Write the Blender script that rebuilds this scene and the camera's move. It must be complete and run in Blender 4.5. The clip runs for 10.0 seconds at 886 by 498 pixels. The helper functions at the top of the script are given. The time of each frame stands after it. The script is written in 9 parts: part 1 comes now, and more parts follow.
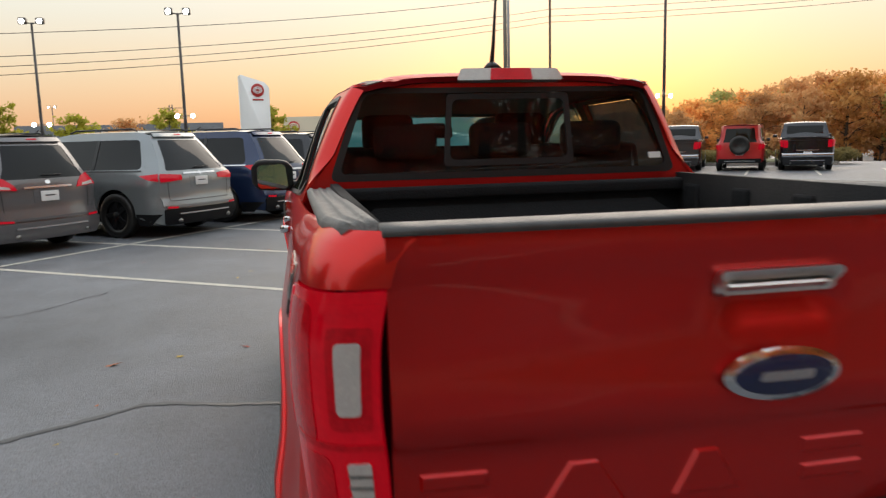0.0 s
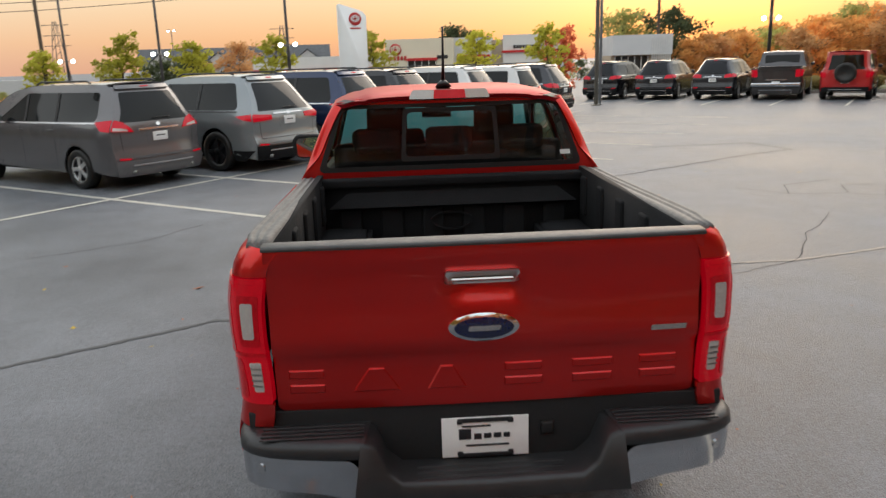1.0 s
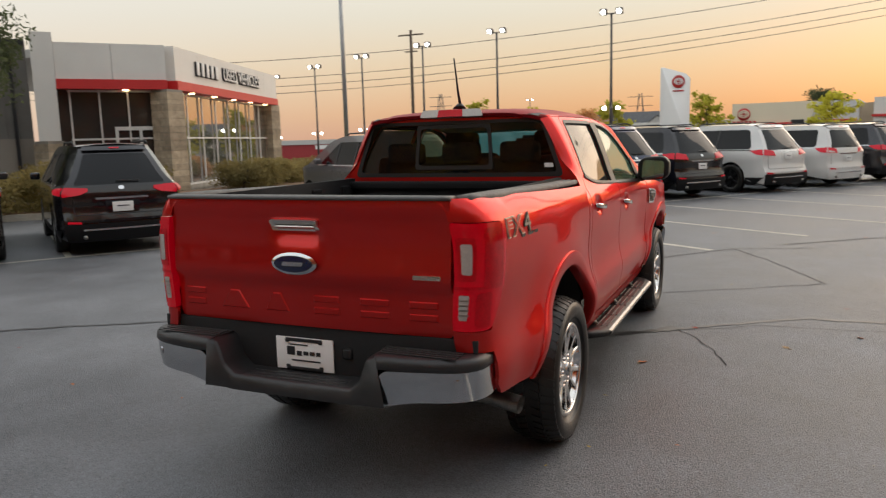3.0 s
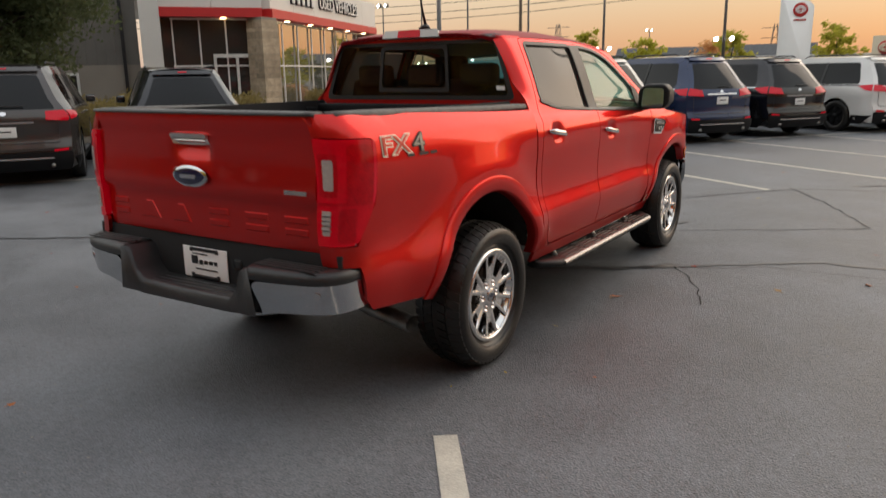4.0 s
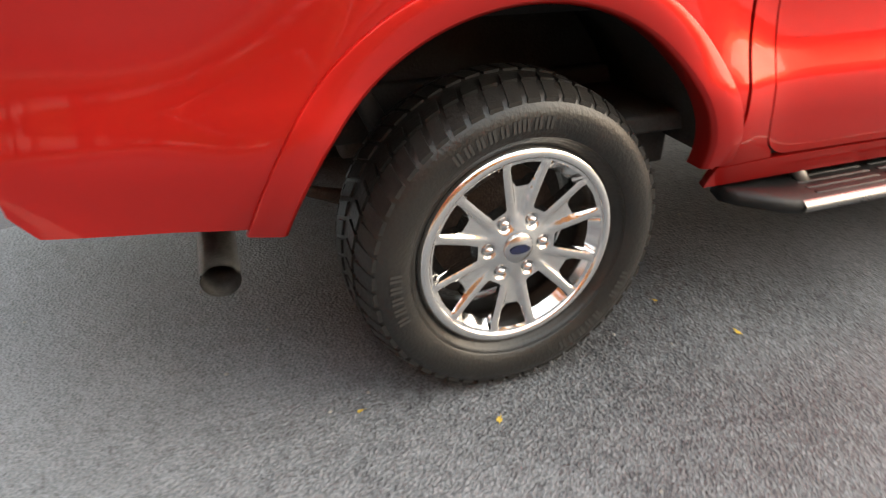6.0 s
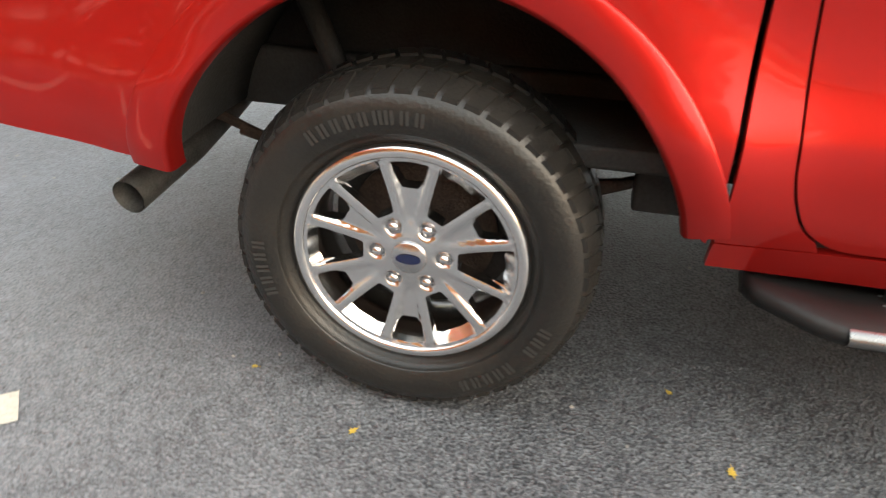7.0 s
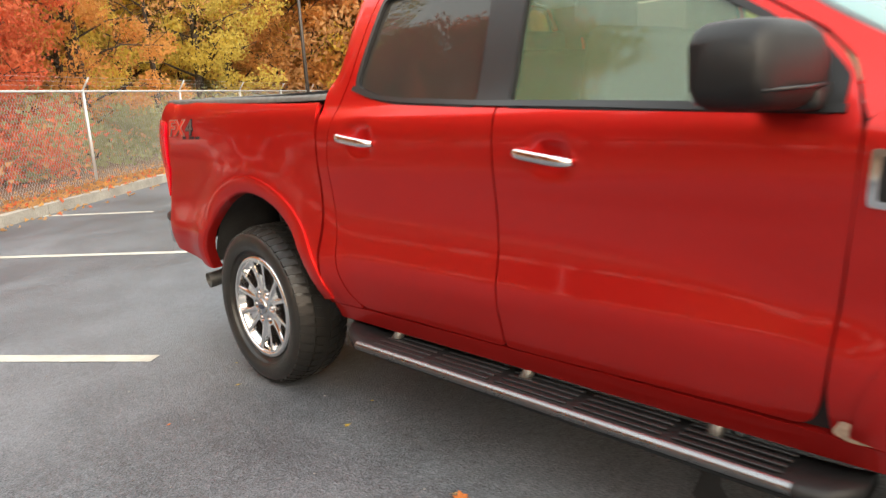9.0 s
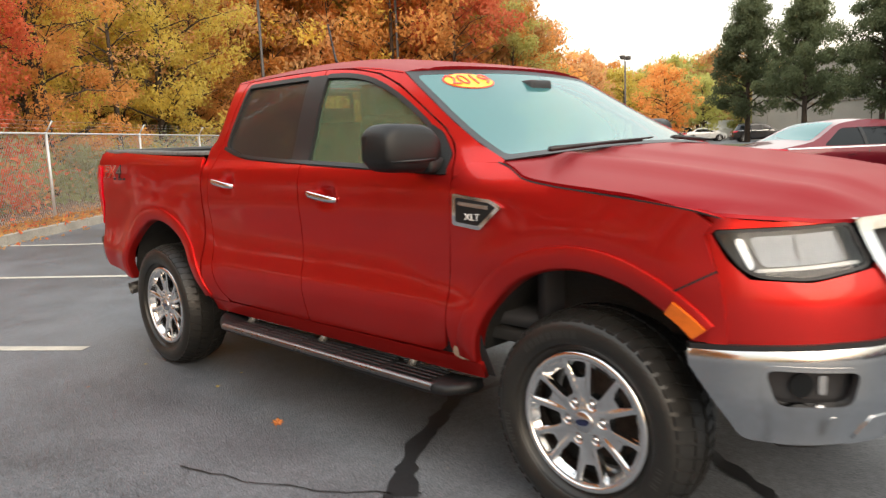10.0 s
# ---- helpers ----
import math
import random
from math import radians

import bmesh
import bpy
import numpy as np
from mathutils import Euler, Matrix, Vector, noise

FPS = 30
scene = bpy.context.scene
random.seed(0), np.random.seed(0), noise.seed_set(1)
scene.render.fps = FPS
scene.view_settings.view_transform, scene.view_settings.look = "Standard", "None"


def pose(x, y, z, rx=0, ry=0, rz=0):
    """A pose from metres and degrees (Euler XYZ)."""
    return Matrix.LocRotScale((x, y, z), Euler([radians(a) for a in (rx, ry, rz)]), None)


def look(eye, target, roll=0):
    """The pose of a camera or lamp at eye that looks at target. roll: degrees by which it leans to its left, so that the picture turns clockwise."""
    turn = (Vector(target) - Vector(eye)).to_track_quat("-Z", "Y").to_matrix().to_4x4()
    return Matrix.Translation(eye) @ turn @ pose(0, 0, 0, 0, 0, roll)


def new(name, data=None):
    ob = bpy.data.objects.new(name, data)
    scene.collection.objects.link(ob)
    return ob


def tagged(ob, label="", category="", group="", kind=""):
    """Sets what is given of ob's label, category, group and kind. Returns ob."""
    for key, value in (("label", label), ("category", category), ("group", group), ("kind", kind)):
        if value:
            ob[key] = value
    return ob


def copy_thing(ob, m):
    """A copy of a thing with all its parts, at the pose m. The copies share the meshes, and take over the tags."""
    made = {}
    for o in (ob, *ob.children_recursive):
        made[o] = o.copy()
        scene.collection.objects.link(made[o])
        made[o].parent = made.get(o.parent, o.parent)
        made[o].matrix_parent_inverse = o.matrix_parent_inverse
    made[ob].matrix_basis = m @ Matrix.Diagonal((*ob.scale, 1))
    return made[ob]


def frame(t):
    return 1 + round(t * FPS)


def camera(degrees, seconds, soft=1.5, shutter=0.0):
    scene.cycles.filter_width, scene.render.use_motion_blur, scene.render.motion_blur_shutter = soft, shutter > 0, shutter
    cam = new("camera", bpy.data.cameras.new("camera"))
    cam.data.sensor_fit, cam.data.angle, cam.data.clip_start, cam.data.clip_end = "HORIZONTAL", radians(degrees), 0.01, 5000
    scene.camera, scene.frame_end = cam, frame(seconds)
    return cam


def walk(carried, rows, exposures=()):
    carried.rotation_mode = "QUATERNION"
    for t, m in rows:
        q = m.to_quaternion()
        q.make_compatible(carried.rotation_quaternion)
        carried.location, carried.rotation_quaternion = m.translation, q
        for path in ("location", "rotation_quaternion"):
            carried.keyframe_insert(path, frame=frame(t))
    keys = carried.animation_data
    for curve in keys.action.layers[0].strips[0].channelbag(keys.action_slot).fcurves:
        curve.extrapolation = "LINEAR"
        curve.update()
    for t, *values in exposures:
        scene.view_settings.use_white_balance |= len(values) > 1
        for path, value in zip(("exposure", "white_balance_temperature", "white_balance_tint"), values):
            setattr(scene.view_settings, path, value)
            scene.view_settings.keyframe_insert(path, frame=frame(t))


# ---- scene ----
cam = camera(61.7, 10.0, soft=1.25, shutter=0.3)

PATH = [
    (0, (-0.845, -2.285, 1.531), (-0.466, -0.343, 1.242), -1.4),
    (0.2, (-0.737, -2.562, 1.549), (-0.408, -0.615, 1.230), -1.4),
    (0.5, (-0.528, -2.91, 1.669), (-0.313, -0.962, 1.274), -1.9),
    (0.7, (-0.405, -3.170, 1.824), (-0.235, -1.224, 1.395), -1.8),
    (1, (-0.245, -3.422, 1.949), (-0.155, -1.485, 1.459), -1.8),
    (1.2, (-0.116, -3.600, 2.009), (-0.095, -1.670, 1.485), -1.6),
    (1.5, (0.167, -3.682, 2.04), (0.07, -1.752, 1.526), -1.7),
    (2, (0.696, -3.846, 1.939), (0.356, -1.935, 1.458), -1.8),
    (2.2, (0.904, -3.858, 1.877), (0.467, -1.962, 1.413), -1.8),
    (3.3, (2.198, -3.724, 1.581), (1.293, -1.96, 1.316), -1.0),
    (3.5, (2.391, -3.678, 1.579), (1.435, -1.947, 1.281), -0.7),
    (4, (2.745, -3.334, 1.537), (1.689, -1.698, 1.078), -0.9),
    (4.5, (2.827, -2.788, 1.412), (1.707, -1.259, 0.772), -0.5),
    (5, (2.805, -2.116, 1.343), (1.558, -0.755, 0.572), -0.0),
    (5.2, (2.751, -1.834, 1.311), (1.418, -0.579, 0.505), -0.1),
    (6.3, (2.114, -0.439, 1.185), (0.448, 0.006, 0.173), 2.5),
    (6.5, (2.123, -0.216, 1.168), (0.419, 0.003, 0.145), 2.3),
    (7, (2.165, 0.325, 1.193), (0.482, -0.011, 0.165), 1.9),
    (7.5, (2.268, 0.98, 1.279), (0.723, 0.168, 0.303), 1.6),
    (8, (2.4, 1.677, 1.272), (0.982, 0.49, 0.51), 1.0),
    (8.5, (2.443, 2.463, 1.268), (1.111, 1.067, 0.743), -1.5),
    (9, (2.573, 3.167, 1.333), (1.255, 1.719, 0.924), -3.9),
    (9.5, (2.729, 3.928, 1.414), (1.372, 2.501, 1.064), -4.5),
    (10, (2.956, 4.631, 1.374), (1.557, 3.231, 1.082), -2.4),
]
walk(cam, [(t, look(eye, target, roll)) for t, eye, target, roll in PATH],
     exposures=[(0.0, 0.44, 6150, 8), (0.9, 0.52, 6200, 8), (2.0, 0.50, 6250, 8), (3.6, 0.16, 6500, 10), (4.4, 0.48, 6500, 10), (5.2, 1.14, 6500, 9), (6.4, 1.88, 6500, 5), (7.5, 1.76, 6500, 5), (8.8, 1.58, 6500, 6), (9.4, 1.48, 6480, 6), (10.0, 1.15, 6450, 7)])


# ---- light: dusk, the sun already down ahead of the truck ----
world = bpy.data.worlds.new("dusk_sky")
scene.world = world
world.use_nodes = True
wn, wl = world.node_tree.nodes, world.node_tree.links
wn.clear()


def wnode(kind, **kw):
    n = wn.new(kind)
    for k, v in kw.items():
        n.inputs[k].default_value = v
    return n


def wmath(op, a, b=None, c=None):
    n = wn.new("ShaderNodeMath")
    n.operation = op
    for i, v in enumerate((a, b, c)):
        if v is None:
            continue
        if isinstance(v, (int, float)):
            n.inputs[i].default_value = v
        else:
            wl.new(v, n.inputs[i])
    return n.outputs[0]


SUN_AZ = -22.0   # degrees from +Y, positive towards -X
sky = wn.new("ShaderNodeTexSky")
sky.sky_type, sky.sun_disc = "NISHITA", False
sky.sun_elevation, sky.sun_rotation = radians(2.0), radians(-SUN_AZ)
sky.altitude, sky.air_density, sky.dust_density, sky.ozone_density = 200, 1.2, 3.0, 1.5
geo = wn.new("ShaderNodeTexCoord")
sep = wn.new("ShaderNodeSeparateXYZ")
wl.new(geo.outputs["Generated"], sep.inputs[0])
# dusk haze: warm towards the place of the sunset, pale opposite
up = wmath("MAXIMUM", sep.outputs[2], 0.0)
toward = wmath("ADD", wmath("MULTIPLY", sep.outputs[0], -math.sin(radians(SUN_AZ))),
               wmath("MULTIPLY", sep.outputs[1], math.cos(radians(SUN_AZ))))
west = wn.new("ShaderNodeMapRange")
west.interpolation_type = "SMOOTHSTEP"
for k, v in enumerate((-0.2, 1.0, 0.0, 1.0)):
    west.inputs[k + 1].default_value = v
wl.new(toward, west.inputs[0])


def ramp(stops):
    r = wn.new("ShaderNodeValToRGB")
    e = r.color_ramp.elements
    while len(e) < len(stops):
        e.new(0.5)
    for el, (p, c) in zip(e, stops):
        el.position, el.color = p, (*c, 1)
    wl.new(up, r.inputs[0])
    return r.outputs[0]


warm = ramp([(0.0, (0.68, 0.33, 0.19)), (0.035, (0.75, 0.42, 0.22)), (0.09, (0.76, 0.56, 0.36)),
             (0.16, (0.76, 0.69, 0.56)), (0.27, (0.94, 0.90, 0.81)), (0.45, (1.08, 1.07, 1.01)), (1.0, (0.98, 1.02, 1.08))])
pale = ramp([(0.0, (0.74, 0.58, 0.47)), (0.06, (0.82, 0.70, 0.58)), (0.14, (0.86, 0.80, 0.72)), (0.25, (0.90, 0.88, 0.84)),
             (0.45, (1.06, 1.06, 1.02)), (1.0, (0.98, 1.02, 1.08))])
haze = wn.new("ShaderNodeMix")
haze.data_type = "RGBA"
wl.new(west.outputs[0], haze.inputs["Factor"])
wl.new(pale, haze.inputs["A"])
wl.new(warm, haze.inputs["B"])
bg_haze = wnode("ShaderNodeBackground", Strength=0.8)
bg_sky = wnode("ShaderNodeBackground", Strength=0.05)
wl.new(haze.outputs["Result"], bg_haze.inputs["Color"])
wl.new(sky.outputs[0], bg_sky.inputs["Color"])
both_bg = wn.new("ShaderNodeAddShader")
wl.new(bg_haze.outputs[0], both_bg.inputs[0])
wl.new(bg_sky.outputs[0], both_bg.inputs[1])
wout = wn.new("ShaderNodeOutputWorld")
wl.new(both_bg.outputs[0], wout.inputs[0])

sun = new("sun", bpy.data.lights.new("sun", "SUN"))
sun.data.energy, sun.data.angle, sun.data.color = 1.2, radians(52), (1.0, 0.8, 0.62)
sun.matrix_world = look((0, 0, 30), (0 + 30 * math.sin(radians(SUN_AZ)), -30 * math.cos(radians(SUN_AZ)), 13))


# ---- materials ----
MATS = {}


def surface(name, col, rough=0.5, metal=0.0, var=0.15, scale=4.0, fine=60.0, bump=0.0, coat=0.0,
            spec=0.5, col2=None, rvar=0.1, emit=None, strength=0.0, rnd=0.0):
    """A node material: two scales of variation in colour and roughness, and fine relief."""
    m = bpy.data.materials.new(name)
    m.use_nodes = True
    n, l = m.node_tree.nodes, m.node_tree.links
    b = n["Principled BSDF"]
    b.inputs["Roughness"].default_value, b.inputs["Metallic"].default_value = rough, metal
    b.inputs["Coat Weight"].default_value, b.inputs["Coat Roughness"].default_value = coat, 0.04
    b.inputs["Specular IOR Level"].default_value = spec
    tc = n.new("ShaderNodeTexCoord")
    big, small = n.new("ShaderNodeTexNoise"), n.new("ShaderNodeTexNoise")
    for t, s, d in ((big, scale, 4), (small, fine, 3)):
        t.inputs["Scale"].default_value, t.inputs["Detail"].default_value = s, d
        l.new(tc.outputs["Object"], t.inputs["Vector"])
    mix = n.new("ShaderNodeMix")
    mix.data_type = "RGBA"
    c2 = col2 or tuple(max(0, c * (1 - 2 * var)) for c in col)
    mix.inputs["A"].default_value, mix.inputs["B"].default_value = (*col, 1), (*c2, 1)
    add = n.new("ShaderNodeMath")
    add.operation = "MULTIPLY_ADD"
    add.inputs[1].default_value, add.inputs[2].default_value = 0.45, 0.0
    l.new(small.outputs[0], add.inputs[0])
    add2 = n.new("ShaderNodeMath")
    add2.operation = "MULTIPLY_ADD"
    add2.inputs[1].default_value = 0.6
    l.new(big.outputs[0], add2.inputs[0])
    l.new(add.outputs[0], add2.inputs[2])
    rg = n.new("ShaderNodeMapRange")
    for k, v in enumerate((0.3, 0.75, 0.0, 1.0)):
        rg.inputs[k + 1].default_value = v
    l.new(add2.outputs[0], rg.inputs[0])
    l.new(rg.outputs[0], mix.inputs["Factor"])
    out = mix.outputs["Result"]
    if rnd:
        oi, hs = n.new("ShaderNodeObjectInfo"), n.new("ShaderNodeHueSaturation")
        mr = n.new("ShaderNodeMapRange")
        mr.inputs[3].default_value, mr.inputs[4].default_value = 1 - rnd, 1 + rnd
        l.new(oi.outputs["Random"], mr.inputs[0])
        l.new(mr.outputs[0], hs.inputs["Value"])
        l.new(out, hs.inputs["Color"])
        out = hs.outputs[0]
    l.new(out, b.inputs["Base Color"])
    if rvar:
        rr = n.new("ShaderNodeMapRange")
        rr.inputs[3].default_value, rr.inputs[4].default_value = max(0.0, rough - rvar), min(1.0, rough + rvar)
        l.new(add2.outputs[0], rr.inputs[0])
        l.new(rr.outputs[0], b.inputs["Roughness"])
    if bump:
        bp = n.new("ShaderNodeBump")
        bp.inputs["Strength"].default_value, bp.inputs["Distance"].default_value = bump, 0.01
        l.new(small.outputs[0], bp.inputs["Height"])
        l.new(bp.outputs[0], b.inputs["Normal"])
    if emit:
        b.inputs["Emission Color"].default_value = (*emit, 1)
        b.inputs["Emission Strength"].default_value = strength
    MATS[name] = m
    return m


def paint(name, col, metal=0.45, rough=0.32):
    return surface(name, col, rough, metal, var=0.05, scale=1.5, fine=900, coat=0.8, rvar=0.04, spec=0.3)


def glass(name, tint, gloss=0.12, clear=1.0, milk=0.0, milkcol=(0.8, 0.8, 0.8)):
    """A thin pane: tinted clear glass with a mirror gloss that grows towards grazing."""
    m = bpy.data.materials.new(name)
    m.use_nodes = True
    n, l = m.node_tree.nodes, m.node_tree.links
    n.remove(n["Principled BSDF"])
    tr, gl, lw = n.new("ShaderNodeBsdfTransparent"), n.new("ShaderNodeBsdfGlossy"), n.new("ShaderNodeLayerWeight")
    tr.inputs[0].default_value = (*tint, 1)
    gl.inputs["Roughness"].default_value = 0.02
    lw.inputs["Blend"].default_value = 0.5
    pw = n.new("ShaderNodeMath")
    pw.operation = "POWER"
    pw.inputs[1].default_value = 5.5
    l.new(lw.outputs["Facing"], pw.inputs[0])
    mx = n.new("ShaderNodeMixShader")
    mr = n.new("ShaderNodeMapRange")
    mr.inputs[3].default_value, mr.inputs[4].default_value = 0.04 + gloss * 0.4, 1.0
    l.new(pw.outputs[0], mr.inputs[0])
    l.new(mr.outputs[0], mx.inputs[0])
    src = tr.outputs[0]
    if milk:
        df, mm = n.new("ShaderNodeBsdfDiffuse"), n.new("ShaderNodeMixShader")
        df.inputs[0].default_value = (*milkcol, 1)
        mm.inputs[0].default_value = milk
        tl, both = n.new("ShaderNodeBsdfTranslucent"), n.new("ShaderNodeMixShader")
        tl.inputs[0].default_value = (*milkcol, 1)
        l.new(df.outputs[0], both.inputs[1])
        l.new(tl.outputs[0], both.inputs[2])
        l.new(src, mm.inputs[1])
        l.new(both.outputs[0], mm.inputs[2])
        src = mm.outputs[0]
    l.new(src, mx.inputs[1])
    l.new(gl.outputs[0], mx.inputs[2])
    l.new(mx.outputs[0], n["Material Output"].inputs[0])
    MATS[name] = m
    return m


RED = paint("truck_red_paint", (0.59, 0.022, 0.019), 0.80, 0.35)
# Unlit lenses and reflectors; a glow is added to keep their red bright.
LENS_C = surface("deep_red_glowing_lens", (0.24, 0.002, 0.008), 0.12, 0.0, coat=0.15, spec=0.3, rvar=0.03, emit=(1.0, 0.004, 0.03), strength=0.22)
RED.node_tree.nodes["Principled BSDF"].inputs["Coat Weight"].default_value = 0.55
RED.node_tree.nodes["Principled BSDF"].inputs["Coat Roughness"].default_value = 0.055
RED.node_tree.nodes["Principled BSDF"].inputs["Specular Tint"].default_value = (0.95, 0.22, 0.20, 1)
# Dewy gloss; less light on bonnet and roof is put into the darker red.
RED_DEW_DARK = paint("truck_red_paint_dewy_shaded", (0.24, 0.007, 0.012), 0.5, 0.42)
RED_DEW_DARK.node_tree.nodes["Principled BSDF"].inputs["Coat Weight"].default_value = 0.12
RED_DEW_DARK.node_tree.nodes["Principled BSDF"].inputs["Coat Roughness"].default_value = 0.22
RED_DEW_DARK.node_tree.nodes["Principled BSDF"].inputs["Specular Tint"].default_value = (0.95, 0.3, 0.28, 1)
DARK = surface("dark_inner_shell", (0.012, 0.012, 0.013), 0.8, rvar=0.05)
BLACK = surface("black_plastic", (0.012, 0.012, 0.0125), 0.5, spec=0.38, var=0.2, scale=12, fine=400, bump=0.15)
TRIM = surface("black_rubber_trim", (0.014, 0.014, 0.015), 0.45, fine=300)
# Lighter than BLACK: the grey sheen on the step pads is put into colour.
STEP = surface("step_plastic_with_sheen", (0.030, 0.030, 0.031), 0.40, spec=0.5, var=0.25, scale=14, fine=300, bump=0.12)
CAPM = surface("grey_gate_cap_plastic", (0.055, 0.054, 0.052), 0.45, var=0.25, scale=20, fine=250, bump=0.15)
RAIL = surface("grey_rail_cap_plastic", (0.17, 0.165, 0.155), 0.6, var=0.3, scale=25, fine=200, bump=0.3)
LINER = surface("bed_liner", (0.010, 0.010, 0.011), 0.8, spec=0.25, var=0.2, scale=5, fine=150, bump=0.3)
CHROME = surface("chrome", (0.72, 0.72, 0.73), 0.09, 1.0, var=0.03, rvar=0.03)
SATIN = surface("satin_chrome", (0.62, 0.62, 0.63), 0.22, 1.0, var=0.05, rvar=0.05)
BUMPER = surface("bumper_chrome", (0.58, 0.59, 0.61), 0.15, 1.0, var=0.06, rvar=0.05)
WHEELM = surface("polished_wheel_metal", (0.80, 0.80, 0.80), 0.17, 1.0, var=0.04, rvar=0.05)
RUBBER = surface("tyre_rubber", (0.008, 0.008, 0.008), 0.36, spec=0.45, var=0.25, scale=10, fine=120, bump=0.15,
                 col2=(0.022, 0.020, 0.017), rvar=0.16)
RUBBER_L = surface("tyre_lettering_rubber", (0.035, 0.034, 0.032), 0.5)
STEEL = surface("dull_steel", (0.34, 0.33, 0.31), 0.42, 0.9, var=0.3, scale=18, fine=200, bump=0.1)
RUSTY = surface("rusty_steel", (0.09, 0.06, 0.045), 0.75, 0.3, var=0.35, scale=20, fine=160, bump=0.4)
UNDER = surface("underbody_black", (0.046, 0.045, 0.043), 0.7, spec=0.3, var=0.3, scale=9, fine=120, bump=0.2)
# The truck's red lenses carry a faint added glow that lifts their colour.
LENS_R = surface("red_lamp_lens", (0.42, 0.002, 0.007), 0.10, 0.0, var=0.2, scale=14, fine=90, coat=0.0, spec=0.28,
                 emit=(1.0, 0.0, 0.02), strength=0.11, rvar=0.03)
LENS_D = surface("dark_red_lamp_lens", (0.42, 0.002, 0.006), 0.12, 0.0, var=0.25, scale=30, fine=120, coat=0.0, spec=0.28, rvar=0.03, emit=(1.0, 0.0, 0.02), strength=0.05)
LENS_W = surface("clear_lamp_lens", (0.55, 0.52, 0.48), 0.25, 0.1, var=0.15, scale=60, fine=300, coat=1.0)
LENS_A = surface("amber_lamp_lens", (0.80, 0.17, 0.01), 0.2, coat=0.3)
WHITE = surface("white_paint", (0.8, 0.8, 0.78), 0.5, var=0.05)
CARD = surface("white_plate_card", (0.90, 0.90, 0.88), 0.35, var=0.03)
EDGE = surface("brushed_board_edge", (0.27, 0.27, 0.27), 0.28, 1.0, var=0.1, scale=12, fine=200)
HANDLE = surface("bright_handle_chrome", (0.82, 0.80, 0.76), 0.32, 1.0, var=0.05, rvar=0.05)
INK = surface("black_ink", (0.015, 0.015, 0.018), 0.5)
FOIL = surface("silver_sticker_foil", (0.60, 0.59, 0.56), 0.35, 0.95, var=0.1, scale=30)
BLUE = surface("blue_enamel", (0.006, 0.012, 0.06), 0.2, coat=0.6)
SEAT = surface("dark_grey_seat_cloth", (0.018, 0.018, 0.019), 0.9, scale=30, fine=400, bump=0.2)
DASH = surface("dark_dashboard_plastic", (0.035, 0.035, 0.038), 0.7, fine=300, bump=0.1)
CEIL = surface("grey_headliner", (0.3, 0.29, 0.27), 0.9)
G_REAR = glass("dark_privacy_glass", (0.07, 0.07, 0.075), 0.05, milk=0.5, milkcol=(0.13, 0.125, 0.11))
G_BACK = glass("tinted_rear_glass", (0.42, 0.46, 0.46), 0.02)
G_FRONT = glass("misted_front_glass", (0.80, 0.92, 0.70), 0.06, milk=0.32, milkcol=(0.42, 0.60, 0.36))
G_SHIELD = glass("misted_windscreen_glass", (0.55, 0.80, 0.80), 0.12, milk=0.55, milkcol=(0.17, 0.55, 0.58))
G_LAMP = glass("headlamp_cover", (0.86, 0.88, 0.90), 0.02)


# ---- modelling helpers ----
from mathutils.geometry import delaunay_2d_cdt


def finish(name, bm, material, parent=None, label="", smooth=True):
    me = bpy.data.meshes.new(name)
    for f in bm.faces:
        f.smooth = smooth
    bm.to_mesh(me)
    bm.free()
    for m in (material if isinstance(material, (list, tuple)) else [material]):
        me.materials.append(m)
    ob = new(name, me)
    if parent:
        ob.parent = parent
    if label:
        tagged(ob, label)
    return ob


def part(name, bm, material, parent, label="", smooth=True):
    return finish(name, bm, material, parent, label, smooth)


def flipped(bm):
    b = bm.copy()
    bmesh.ops.transform(b, matrix=Matrix.Diagonal((-1, 1, 1, 1)), verts=b.verts)
    bmesh.ops.reverse_faces(b, faces=b.faces)
    return b


def pair(name, bm, material, parent, label="", smooth=True):
    """A part on the right side and its mirror image on the left."""
    other = flipped(bm)
    return part(name, bm, material, parent, label, smooth), part(name, other, material, parent, label, smooth)


def root(name, label, category, group="", kind="", at=None):
    e = new(name)
    e.empty_display_size = 0.2
    if at is not None:
        e.matrix_world = at
    return tagged(e, label, category, group, kind)


def curve1(*pts):
    """A smooth monotone curve through points (a, b)."""
    xs = [p[0] for p in pts]
    ys = [p[1] for p in pts]
    n = len(xs)
    d = [(ys[i + 1] - ys[i]) / (xs[i + 1] - xs[i]) for i in range(n - 1)]
    m = [d[0]] + [0 if d[i - 1] * d[i] <= 0 else 2 * d[i - 1] * d[i] / (d[i - 1] + d[i]) for i in range(1, n - 1)] + [d[-1]]

    def f(x):
        if x <= xs[0]:
            return ys[0]
        if x >= xs[-1]:
            return ys[-1]
        i = 0
        while x > xs[i + 1]:
            i += 1
        h = xs[i + 1] - xs[i]
        t = (x - xs[i]) / h
        return (ys[i] * (1 + 2 * t) * (1 - t) ** 2 + m[i] * h * t * (1 - t) ** 2
                + ys[i + 1] * t * t * (3 - 2 * t) - m[i + 1] * h * t * t * (1 - t))
    return f


def sstep(a, b, x):
    t = min(1.0, max(0.0, (x - a) / (b - a)))
    return t * t * (3 - 2 * t)


